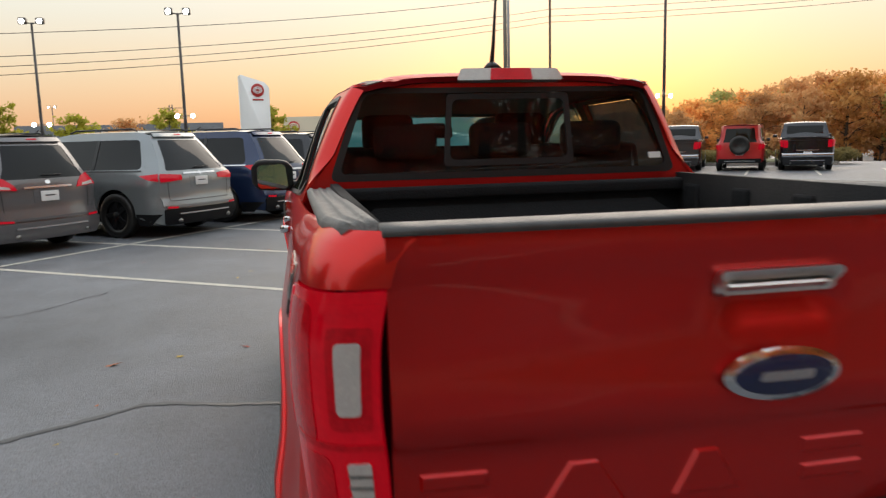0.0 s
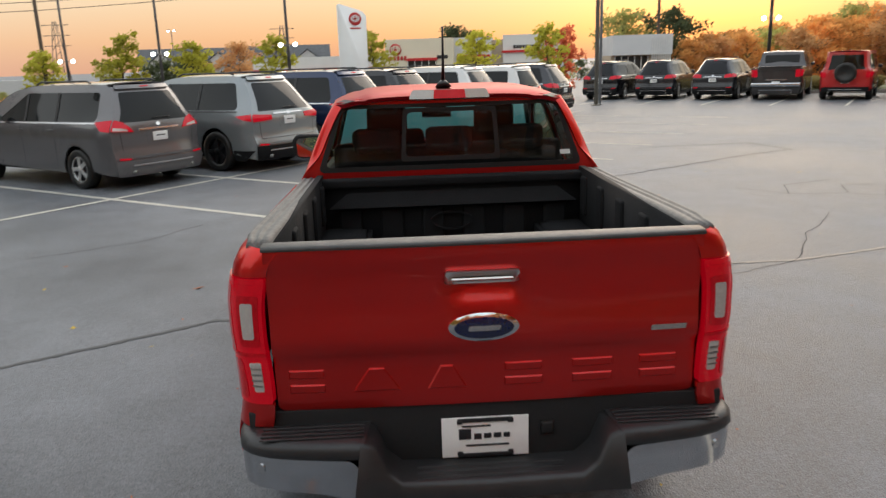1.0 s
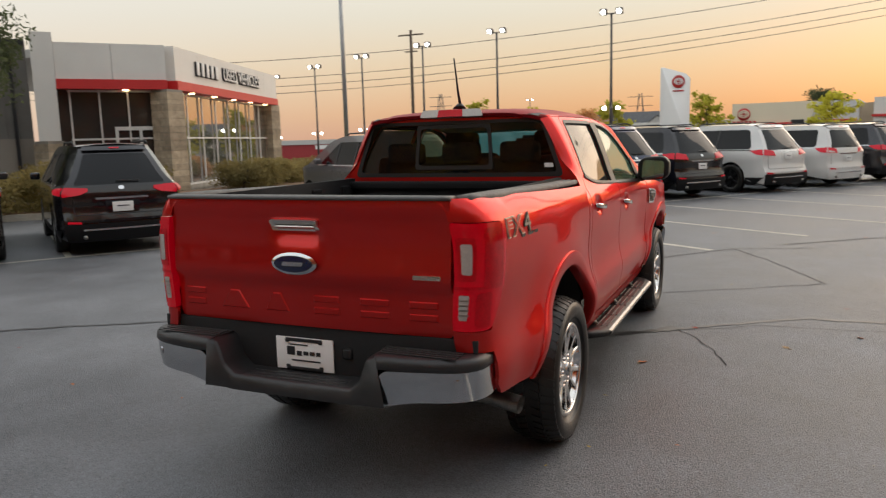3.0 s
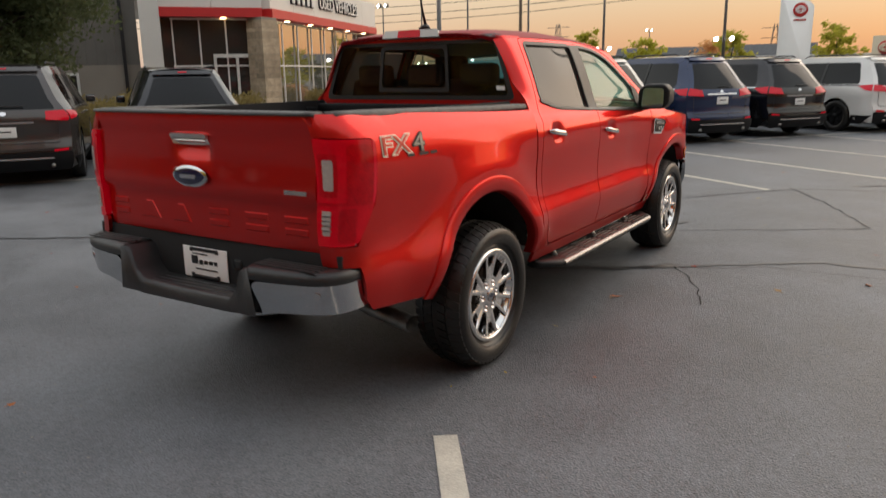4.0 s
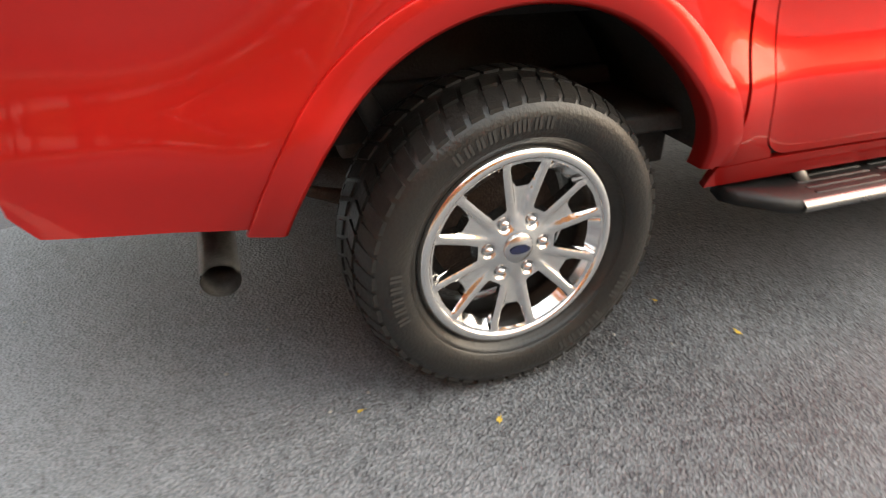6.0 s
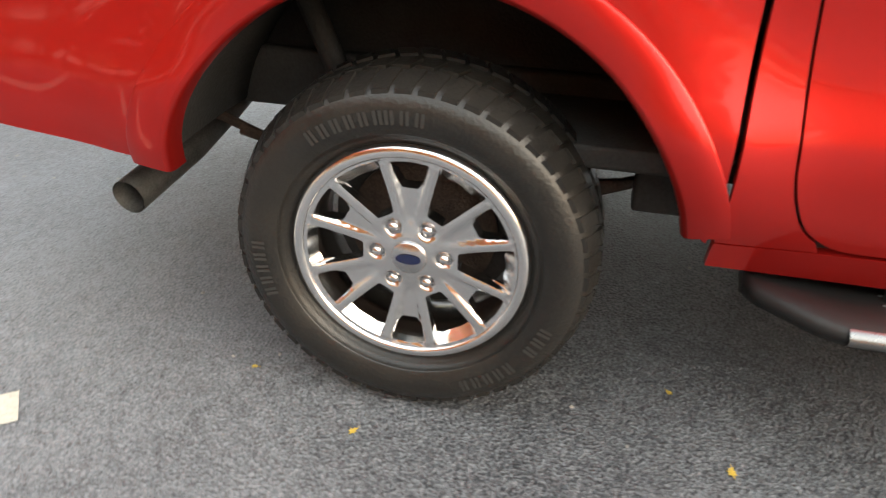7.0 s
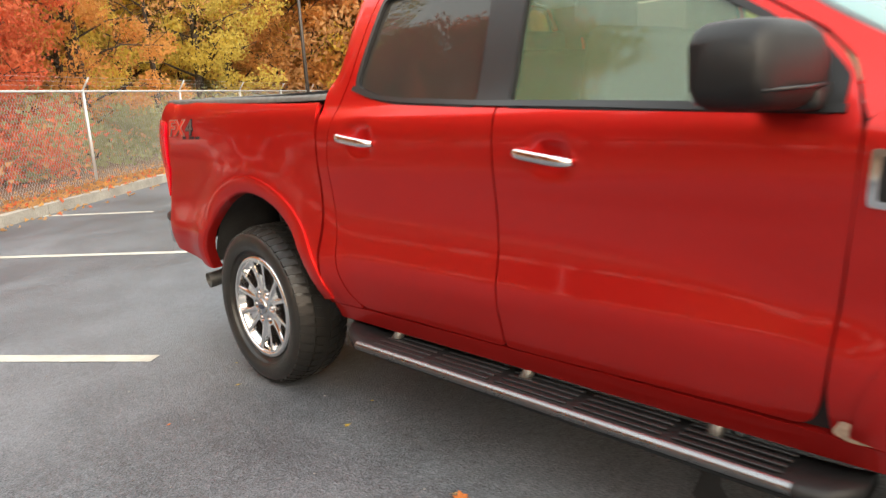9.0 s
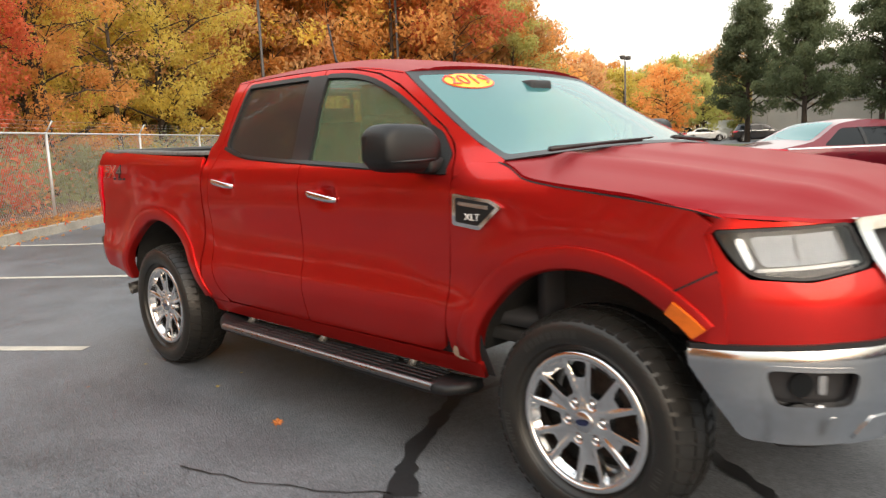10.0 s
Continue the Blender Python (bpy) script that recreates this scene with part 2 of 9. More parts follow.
def rounded(pts, r, n=5):
    """A closed outline with its corners rounded; r: one radius, or one for each corner."""
    out = []
    k = len(pts)
    for i in range(k):
        p, a, b = Vector(pts[i]), Vector(pts[i - 1]), Vector(pts[(i + 1) % k])
        rr = r[i] if isinstance(r, (list, tuple)) else r
        da, db = (a - p), (b - p)
        c = min(rr, da.length * 0.48, db.length * 0.48)
        if c < 1e-4:
            out.append(tuple(p))
            continue
        s, e = p + da.normalized() * c, p + db.normalized() * c
        for j in range(n + 1):
            t = j / n
            q = s * (1 - t) ** 2 + p * 2 * t * (1 - t) + e * t * t
            out.append((q[0], q[1]))
    return out


def dense(pts, step):
    out = []
    for i in range(len(pts)):
        a, b = Vector(pts[i]), Vector(pts[(i + 1) % len(pts)])
        k = max(1, int((b - a).length / step))
        for j in range(k):
            q = a.lerp(b, j / k)
            if not out or (Vector(out[-1]) - q).length > 1e-4:
                out.append((q[0], q[1]))
    if (Vector(out[0]) - Vector(out[-1])).length < 1e-4:
        out.pop()
    return out


def inside(px, py, loop):
    r = np.zeros(len(px), bool)
    n = len(loop)
    for i in range(n):
        x1, y1 = loop[i]
        x2, y2 = loop[(i + 1) % n]
        if y1 == y2:
            continue
        hit = ((y1 > py) != (y2 > py)) & (px < (x2 - x1) * (py - y1) / (y2 - y1) + x1)
        r ^= hit
    return r


def skin(outline, surf, step=0.05, holes=(), hem=0.012, out=0.0, sgn=1.0, bm=None, edge=None):
    """A sheet: the flat outline (u, v), less its holes, laid on surf(u, v) -> (x, y, z), raised by out, with edges turned in by hem."""
    loops = [dense(l, edge or step * 0.6) for l in (outline, *holes)]
    pts, edges = [], []
    for l in loops:
        k = len(pts)
        pts += l
        edges += [(k + i, k + (i + 1) % len(l)) for i in range(len(l))]
    rim = np.array(pts)
    us = np.arange(rim[:, 0].min() + step * 0.5, rim[:, 0].max(), step)
    vs = np.arange(rim[:, 1].min() + step * 0.5, rim[:, 1].max(), step)
    if len(us) and len(vs):
        gu, gv = [a.ravel() for a in np.meshgrid(us, vs)]
        ok = inside(gu, gv, loops[0])
        for h in loops[1:]:
            ok &= ~inside(gu, gv, h)
        gu, gv = gu[ok], gv[ok]
        if len(gu):
            d = np.min((gu[:, None] - rim[None, :, 0]) ** 2 + (gv[:, None] - rim[None, :, 1]) ** 2, axis=1)
            keep = d > (0.42 * step) ** 2
            pts = pts + list(zip(gu[keep], gv[keep]))
    vv, _, ff, ov, *_ = delaunay_2d_cdt([Vector((float(a), float(b))) for a, b in pts], edges, [], 0, 1e-7)
    cx = np.array([sum(vv[i][0] for i in f) / len(f) for f in ff])
    cy = np.array([sum(vv[i][1] for i in f) / len(f) for f in ff])
    ok = inside(cx, cy, loops[0])
    for h in loops[1:]:
        ok &= ~inside(cx, cy, h)
    e = 2e-3

    def normal(u, v):
        a, b, c = Vector(surf(u, v)), Vector(surf(u + e, v)), Vector(surf(u, v + e))
        n = (b - a).cross(c - a)
        return (n.normalized() if n.length > 1e-12 else Vector((0, 0, 1))) * sgn
    bm = bm or bmesh.new()
    vs3, nn = {}, {}
    for f, k in zip(ff, ok):
        if not k:
            continue
        for i in f:
            if i not in vs3:
                nn[i] = normal(vv[i][0], vv[i][1])
                vs3[i] = bm.verts.new(Vector(surf(vv[i][0], vv[i][1])) + nn[i] * out)
        t = [vs3[i] for i in f]
        a, b, c = t[0].co, t[1].co, t[2].co
        if (b - a).cross(c - a).dot(nn[f[0]]) < 0:
            t.reverse()
        try:
            bm.faces.new(t)
        except ValueError:
            pass
    if hem:
        near = {}
        for i in vs3:
            near[(round(vv[i][0], 5), round(vv[i][1], 5))] = i
        for l in loops:
            ids = [near.get((round(p[0], 5), round(p[1], 5))) for p in l]
            ids = [i for i in ids if i is not None]
            top = [bm.verts.new(vs3[i].co) for i in ids]
            low = [bm.verts.new(vs3[i].co - nn[i] * hem) for i in ids]
            k = len(ids)
            area = sum(l[i][0] * l[(i + 1) % len(l)][1] - l[(i + 1) % len(l)][0] * l[i][1] for i in range(len(l)))
            turn = (area > 0) == (sgn > 0)
            if l is not loops[0]:
                turn = not turn
            for i in range(k):
                j = (i + 1) % k
                q = [top[i], low[i], low[j], top[j]]
                if not turn:
                    q.reverse()
                bm.faces.new(q)
    return bm


def ring(outline, inner, surf, out=0.004, hem=0.01, sgn=1.0, bm=None, step=0.03):
    """A flat band between two outlines."""
    return skin(outline, surf, step * 2, (inner,), hem, out, sgn, bm, step)


def inset(pts, d):
    """The outline moved inwards by d (outwards if negative)."""
    k = len(pts)
    area = sum(pts[i][0] * pts[(i + 1) % k][1] - pts[(i + 1) % k][0] * pts[i][1] for i in range(k))
    s = 1 if area > 0 else -1
    res = []
    for i in range(k):
        a, p, b = Vector(pts[i - 1]), Vector(pts[i]), Vector(pts[(i + 1) % k])
        e1, e2 = (p - a).normalized(), (b - p).normalized()
        n1, n2 = Vector((-e1[1], e1[0])) * s, Vector((-e2[1], e2[0])) * s
        m = n1 + n2
        m = m * (1 / max(0.3, m.dot(n1)))
        res.append((p[0] + m[0] * d, p[1] + m[1] * d))
    return res


def box(sx, sy, sz, at=(0, 0, 0), bev=0.0, bm=None, rot=None, seg=2):
    b = bmesh.new()
    bmesh.ops.create_cube(b, size=1)
    bmesh.ops.transform(b, matrix=Matrix.Diagonal((sx, sy, sz, 1)), verts=b.verts)
    if bev:
        bmesh.ops.bevel(b, geom=b.edges[:], offset=bev, segments=seg, affect="EDGES", profile=0.6)
    m = Matrix.Translation(at) @ (rot.to_4x4() if rot else Matrix.Identity(4))
    bmesh.ops.transform(b, matrix=m, verts=b.verts)
    return merge(bm, b)


def merge(bm, b):
    if bm is None:
        return b
    me = bpy.data.meshes.new("tmp")
    b.to_mesh(me)
    b.free()
    bm.from_mesh(me)
    bpy.data.meshes.remove(me)
    return bm


def tube(path, r, n=10, bm=None, cap=True):
    """A pipe along points; r: a radius, or one for each point."""
    bm = bm or bmesh.new()
    pts = [Vector(p) for p in path]
    rings = []
    side = None
    for i, p in enumerate(pts):
        d = (pts[min(i + 1, len(pts) - 1)] - pts[max(i - 1, 0)]).normalized()
        if side is None:
            side = d.orthogonal().normalized()
        side = (side - d * side.dot(d)).normalized()
        up_ = d.cross(side)
        rr = r[i] if isinstance(r, (list, tuple)) else r
        rings.append([bm.verts.new(p + (side * math.cos(a) + up_ * math.sin(a)) * rr)
                      for a in [2 * math.pi * k / n for k in range(n)]])
    for a, b in zip(rings, rings[1:]):
        for k in range(n):
            bm.faces.new((a[k], a[(k + 1) % n], b[(k + 1) % n], b[k]))
    if cap:
        bm.faces.new(rings[0][::-1])
        bm.faces.new(rings[-1])
    return bm


def lathe(prof, n=48, bm=None, axis="x", a0=0.0, a1=2 * math.pi):
    """Turn a profile of (along the axis, radius) round an axis."""
    bm = bm or bmesh.new()
    full = abs(a1 - a0 - 2 * math.pi) < 1e-6
    k = n if full else n + 1
    rows = []
    for x, r in prof:
        row = []
        for i in range(k):
            a = a0 + (a1 - a0) * i / n
            c, s = r * math.cos(a), r * math.sin(a)
            row.append(bm.verts.new((x, c, s) if axis == "x" else (c, s, x) if axis == "z" else (s, x, c)))
        rows.append(row)
    for p, q in zip(rows, rows[1:]):
        for i in range(n if full else n):
            j = (i + 1) % k
            bm.faces.new((p[i], p[j], q[j], q[i]))
    return bm


def place(bm, m):
    bmesh.ops.transform(bm, matrix=m, verts=bm.verts)
    return bm


def poly_prism(pts, z0, z1, bm=None, m=None):
    """A flat outline in x, y drawn up from z0 to z1."""
    b = bmesh.new()
    lo = [b.verts.new((p[0], p[1], z0)) for p in pts]
    hi = [b.verts.new((p[0], p[1], z1)) for p in pts]
    b.faces.new(lo[::-1])
    b.faces.new(hi)
    k = len(pts)
    for i in range(k):
        b.faces.new((lo[i], lo[(i + 1) % k], hi[(i + 1) % k], hi[i]))
    bmesh.ops.recalc_face_normals(b, faces=b.faces)
    if m is not None:
        bmesh.ops.transform(b, matrix=m, verts=b.verts)
    return merge(bm, b)


def circle(cx, cy, rx, ry=None, n=32, a0=0.0, a1=360.0):
    ry = rx if ry is None else ry
    full = abs(a1 - a0 - 360) < 1e-6
    return [(cx + rx * math.cos(radians(a0 + (a1 - a0) * i / n)), cy + ry * math.sin(radians(a0 + (a1 - a0) * i / n)))
            for i in range(n if full else n + 1)]


def writing(name, text, size, m, material, parent, depth=0.002, label="", squash=1.0):
    """Words in the built-in font, standing on the pose m (x along the line, y up, z towards the reader)."""
    cu = bpy.data.curves.new(name, "FONT")
    cu.body, cu.size, cu.extrude, cu.align_x, cu.align_y = text, size, depth, "CENTER", "CENTER"
    cu.materials.append(material)
    ob = new(name, cu)
    ob.matrix_basis = m @ Matrix.Diagonal((squash, 1, 1, 1))
    if parent:
        ob.parent = parent
    if label:
        tagged(ob, label)
    return ob

# ---- the ground ----
RV, HV = Vector((0.5736, 0.8192, 0)), Vector((-0.8192, 0.5736, 0))   # along the parked row; the way its cars face


def lot(n, h, z=0.0):
    p = RV * n + HV * h
    return Vector((p.x, p.y, z))


def fall(x, y):
    d = math.hypot(x, y)
    return -2.6 * sstep(38, 85, d) if y > -10 else 0.0


m = bpy.data.materials.new("asphalt")
m.use_nodes = True
n, l = m.node_tree.nodes, m.node_tree.links
b = n["Principled BSDF"]
tc = n.new("ShaderNodeTexCoord")


def tex(kind, scale, detail=2.0, feature=None):
    t = n.new(kind)
    t.inputs["Scale"].default_value = scale
    if kind == "ShaderNodeTexNoise":
        t.inputs["Detail"].default_value = detail
    l.new(tc.outputs["Object"], t.inputs["Vector"])
    return t


grain, stone, patch, stain = tex("ShaderNodeTexNoise", 120, 4), tex("ShaderNodeTexVoronoi", 115), tex("ShaderNodeTexNoise", 0.35, 5), tex("ShaderNodeTexNoise", 2.2, 6)
grit, mottle = tex("ShaderNodeTexNoise", 70, 3), tex("ShaderNodeTexNoise", 24, 4)


def mapr(src, a, b_, c, d):
    r = n.new("ShaderNodeMapRange")
    for k, v in enumerate((a, b_, c, d)):
        r.inputs[k + 1].default_value = v
    l.new(src, r.inputs[0])
    return r.outputs[0]


def mth(op, a, c):
    q = n.new("ShaderNodeMath")
    q.operation = op
    for i, v in enumerate((a, c)):
        if isinstance(v, (int, float)):
            q.inputs[i].default_value = v
        else:
            l.new(v, q.inputs[i])
    return q.outputs[0]


f = mth("ADD", mth("MULTIPLY", mapr(patch.outputs[0], 0.3, 0.7, 0, 1), 0.5), mth("MULTIPLY", mapr(stain.outputs[0], 0.3, 0.75, 0, 1), 0.25))
f = mth("ADD", f, mth("MULTIPLY", mapr(grain.outputs[0], 0.36, 0.68, 0, 1), 0.5))
chip = n.new("ShaderNodeSeparateColor")
l.new(stone.outputs["Color"], chip.inputs[0])
f = mth("ADD", f, mth("MULTIPLY", mapr(chip.outputs[0], 0.0, 1.0, -0.09, 0.09), 1.0))
f = mth("ADD", f, mth("MULTIPLY", mapr(chip.outputs[1], 0.88, 1.0, 0, 1), 0.16))
f = mth("ADD", f, mth("MULTIPLY", mapr(grit.outputs[0], 0.35, 0.68, -1, 1), 0.10))
f = mth("ADD", f, mth("MULTIPLY", mapr(mottle.outputs[0], 0.32, 0.68, -1, 1), 0.11))
cr = n.new("ShaderNodeValToRGB")
cr.color_ramp.elements[0].position, cr.color_ramp.elements[0].color = 0.2, (0.028, 0.0305, 0.0350, 1)
cr.color_ramp.elements[1].position, cr.color_ramp.elements[1].color = 0.95, (0.188, 0.198, 0.214, 1)
l.new(f, cr.inputs[0])
l.new(cr.outputs[0], b.inputs["Base Color"])
l.new(mapr(f, 0.2, 0.85, 0.42, 0.66), b.inputs["Roughness"])
b.inputs["Specular IOR Level"].default_value = 0.5
bp = n.new("ShaderNodeBump")
bp.inputs["Strength"].default_value, bp.inputs["Distance"].default_value = 0.8, 0.006
l.new(mth("ADD", mth("MULTIPLY", stone.outputs[0], 0.7), mth("MULTIPLY", grain.outputs[0], 0.6)), bp.inputs["Height"])
l.new(bp.outputs[0], b.inputs["Normal"])
ASPHALT = m
LINE = surface("worn_white_line_paint", (0.62, 0.59, 0.50), 0.75, var=0.2, scale=5, fine=90, bump=0.4, col2=(0.36, 0.34, 0.30))
TAR = surface("tar_crack_seal", (0.026, 0.026, 0.028), 0.42, scale=5, fine=60)
CRACK = surface("open_crack", (0.012, 0.011, 0.010), 0.9)
KERB = surface("weathered_concrete", (0.46, 0.42, 0.36), 0.85, var=0.28, scale=3, fine=50, bump=0.5)
GRASS = surface("lawn_grass", (0.07, 0.10, 0.03), 0.9, var=0.25, scale=2, fine=60, bump=0.6, col2=(0.13, 0.11, 0.05))
EARTH = surface("leaf_litter_earth", (0.13, 0.085, 0.055), 0.95, var=0.3, scale=3, fine=30, bump=0.8, col2=(0.23, 0.14, 0.08))

bm = bmesh.new()
rad = [0, 4, 8, 14, 22, 32, 38, 44, 50, 56, 62, 68, 75, 85, 110, 160, 260, 500, 1200, 3000]
rows = []
for r in rad:
    rows.append([bm.verts.new((r * math.cos(a), r * math.sin(a), fall(r * math.cos(a), r * math.sin(a)))) for a in [2 * math.pi * k / 72 for k in range(72)]] if r else [bm.verts.new((0, 0, 0))])
for k in range(72):
    bm.faces.new((rows[0][0], rows[1][k], rows[1][(k + 1) % 72]))
for a, b2 in zip(rows[1:], rows[2:]):
    for k in range(72):
        bm.faces.new((a[k], b2[k], b2[(k + 1) % 72], a[(k + 1) % 72]))
tagged(finish("ground", bm, ASPHALT), "dark grey worn asphalt car park", "asphalt", kind="structure")


def strip(a, b, w, z=0.004, bm=None):
    a, b = Vector(a), Vector(b)
    d = (b - a).normalized()
    s = Vector((-d.y, d.x, 0)) * w / 2
    bm = bm or bmesh.new()
    k = max(1, int((b - a).length / 1.5))
    rows = []
    for i in range(k + 1):
        p = a.lerp(b, i / k)
        zz = fall(p.x, p.y) + z
        rows.append((bm.verts.new((p.x + s.x, p.y + s.y, zz)), bm.verts.new((p.x - s.x, p.y - s.y, zz))))
    for p, q in zip(rows, rows[1:]):
        bm.faces.new((p[0], p[1], q[1], q[0]))
    bmesh.ops.recalc_face_normals(bm, faces=bm.faces)
    return bm


def line(a, b, w=0.10, z=0.004):
    bm = strip(a, b, w, z)
    for f in bm.faces:
        if f.normal.z < 0:
            f.normal_flip()
    tagged(finish("parking_line", bm, LINE), "worn white painted parking line on asphalt", "line", "parking lines", "structure")


for nn in (-6.4, -3.75, -1.15, 1.4, 4.05, 6.4, 8.6, 11.0, 13.6, 16.2, 18.9, 21.5):
    line(lot(nn, 3.1 if nn > 2 else 8.8), lot(nn, 14.0))
line(lot(-12, 8.8), lot(24, 8.8), z=0.006)
# stalls behind the truck, set askew
sd = Vector((0.60, -0.80, 0))
for px, py in ((1.135, -0.845), (-0.36, -3.70), (-1.38, -7.08)):
    line((px, py, 0), Vector((px, py, 0)) + sd * 5.0, 0.105)
for k in range(8):
    p = Vector((7.6, 31.0, 0)) + Vector((2.05, -1.43, 0)) * k - Vector((1.0, -0.7, 0))
    line(p - RV * 2.6, p + RV * 2.6)


def seam(name, pts, w, mat, label, seed=0, z=0.0045):
    rnd = random.Random(seed)
    fine = []
    for a, b in zip(pts, pts[1:]):
        a, b = Vector((*a, 0)), Vector((*b, 0))
        k = max(2, int((b - a).length / 0.06))
        for i in range(k):
            fine.append(a.lerp(b, i / k))
    fine.append(Vector((*pts[-1], 0)))
    off = 0.0
    bm = bmesh.new()
    rows = []
    for i, p in enumerate(fine):
        d = (fine[min(i + 1, len(fine) - 1)] - fine[max(i - 1, 0)]).normalized()
        s = Vector((-d.y, d.x, 0))
        off = off * 0.9 + rnd.uniform(-0.014, 0.014)
        ww = w * rnd.uniform(0.6, 1.3) / 2
        c = p + s * off
        rows.append((bm.verts.new((c.x + s.x * ww, c.y + s.y * ww, z)), bm.verts.new((c.x - s.x * ww, c.y - s.y * ww, z))))
    for p, q in zip(rows, rows[1:]):
        bm.faces.new((p[0], p[1], q[1], q[0]))
    for f in bm.faces:
        f.normal_update()
        if f.normal.z < 0:
            f.normal_flip()
    tagged(finish(name, bm, mat), label, "crack", "pavement cracks", "structure")


seam("sealed_crack", [(-6.5, -0.6), (-3.78, 1.05), (-2.6, 1.82), (-1.82, 2.28), (-0.6, 2.0), (0.28, 1.97), (1.15, 2.50), (2.2, 3.23), (3.46, 3.22), (6.5, 4.2)], 0.045, TAR, "black tar-sealed crack in the asphalt", 1)
seam("sealed_crack", [(0.1, 1.86), (0.28, 1.97), (0.75, 2.2), (1.18, 2.56)], 0.085, TAR, "broad black tar-sealed crack in the asphalt", 2, 0.005)
seam("sealed_crack", [(-0.2, 3.0), (0.11, 3.35), (0.30, 3.64), (0.8, 4.4)], 0.07, TAR, "black tar-sealed crack in the asphalt", 3)
seam("open_crack", [(0.2, 3.75), (0.83, 3.93), (1.6, 4.35), (2.41, 4.9), (2.0, 5.9), (1.39, 7.35)], 0.014, CRACK, "open crack in the asphalt", 4)
seam("open_crack", [(1.1, 2.6), (1.35, 2.25), (1.5, 1.95), (1.62, 1.6)], 0.009, CRACK, "fine open crack in the asphalt", 5)
seam("open_crack", [(2.04, 7.8), (3.2, 8.7), (4.43, 9.45), (6.0, 10.5), (7.57, 11.29), (7.29, 12.67), (4.63, 12.44)], 0.03, CRACK, "open crack in the asphalt", 6)
seam("open_crack", [(1.2, 2.5), (1.82, 2.87), (2.68, 2.9), (3.4, 3.2), (4.08, 4.25), (4.95, 5.33)], 0.008, CRACK, "fine open crack in the asphalt", 7)
seam("open_crack", [(0.1, 5.6), (0.61, 6.33), (1.42, 7.27), (2.6, 7.6)], 0.018, CRACK, "fine open crack in the asphalt", 8)
for k, pts in enumerate(([(4.6, 7.2), (5.1, 6.6), (5.9, 6.5), (6.6, 5.9)], [(5.1, 6.6), (5.4, 7.3), (6.3, 7.6)], [(5.9, 6.5), (6.2, 7.1), (6.9, 7.0)], [(-4.4, 4.6), (-3.4, 5.2), (-2.9, 6.1)], [(2.2, -2.6), (3.1, -2.1), (3.9, -2.3)])):
    seam("open_crack", pts, 0.012, CRACK, "fine branching crack in the asphalt", 20 + k)
# small pale stones and grit lying loose
rnd = random.Random(77)
bm = bmesh.new()
for _ in range(900):
    x, y, r = rnd.uniform(-4.5, 4.5), rnd.uniform(-5.5, 6.0), rnd.uniform(0.0025, 0.007)
    vs = [bm.verts.new((x + r * math.cos(a) * rnd.uniform(0.7, 1.2), y + r * math.sin(a) * rnd.uniform(0.7, 1.2), 0.002)) for a in (0, 1.3, 2.5, 3.8, 5.0)]
    tip = bm.verts.new((x, y, 0.003 + r * 0.8))
    for i in range(5):
        bm.faces.new((vs[i], vs[(i + 1) % 5], tip))
tagged(finish("loose_grit", bm, surface("pale_grit", (0.34, 0.32, 0.29), 0.85, var=0.3, scale=30, rnd=0.0)), "small pale stones lying loose on the asphalt", "grit", kind="stuff")

# ---- buildings, signs and poles ----
PANEL = surface("warm_white_wall_panel", (0.72, 0.70, 0.66), 0.6, var=0.06, scale=0.8, fine=40)
BAND = surface("red_sign_band", (0.55, 0.02, 0.02), 0.45, var=0.06)
STONE = surface("tan_stone_veneer", (0.52, 0.42, 0.30), 0.85, var=0.3, scale=5, fine=60, bump=0.5, rnd=0.25)
MORTAR = surface("mortar", (0.30, 0.27, 0.23), 0.9)
METAL = surface("ribbed_metal_wall", (0.20, 0.19, 0.175), 0.6, 0.3, var=0.15, scale=1.5, fine=50)
TAN = surface("tan_render_wall", (0.28, 0.25, 0.215), 0.85, var=0.1, scale=1.0, fine=40, bump=0.1)
MULL = surface("white_window_frame", (0.75, 0.74, 0.71), 0.4)
SHOWGLASS = surface("reflective_showroom_glass", (0.58, 0.57, 0.55), 0.03, 0.9, var=0.05, scale=0.4, rvar=0)
DIMGLASS = surface("dark_showroom_glass", (0.045, 0.043, 0.040), 0.03, 0.0, var=0.2, scale=0.5, spec=0.6, rvar=0)
POLE = surface("bronze_pole_paint", (0.10, 0.09, 0.085), 0.5, 0.4)
POLE_L = surface("galvanised_pole", (0.42, 0.43, 0.44), 0.45, 0.6)
POLE_B = surface("olive_grey_pole_paint", (0.24, 0.22, 0.18), 0.5, 0.2)
WOOD = surface("weathered_pole_wood", (0.13, 0.095, 0.07), 0.9, var=0.25, scale=3, fine=30)
GLOW = surface("lamp_glow", (1, 1, 1), 0.5, emit=(1.0, 0.97, 0.9), strength=10.0)
WARMGLOW = surface("warm_lamp_glow", (1, 1, 1), 0.5, emit=(1.0, 0.72, 0.35), strength=9.0)
SIGN_W = surface("white_sign_face", (0.82, 0.82, 0.80), 0.35, var=0.02)
SIGN_R = surface("red_sign_enamel", (0.55, 0.03, 0.025), 0.4)
SHINGLE = surface("grey_roof_shingles", (0.10, 0.105, 0.115), 0.9, var=0.2, scale=2, fine=30)
CONC = surface("pale_concrete_wall", (0.40, 0.37, 0.32), 0.9, var=0.12, scale=0.4, fine=12, bump=0.1)
SIDING = surface("pale_siding", (0.55, 0.54, 0.52), 0.8, var=0.1)
BRICK_R = surface("red_shop_front", (0.35, 0.03, 0.035), 0.6)


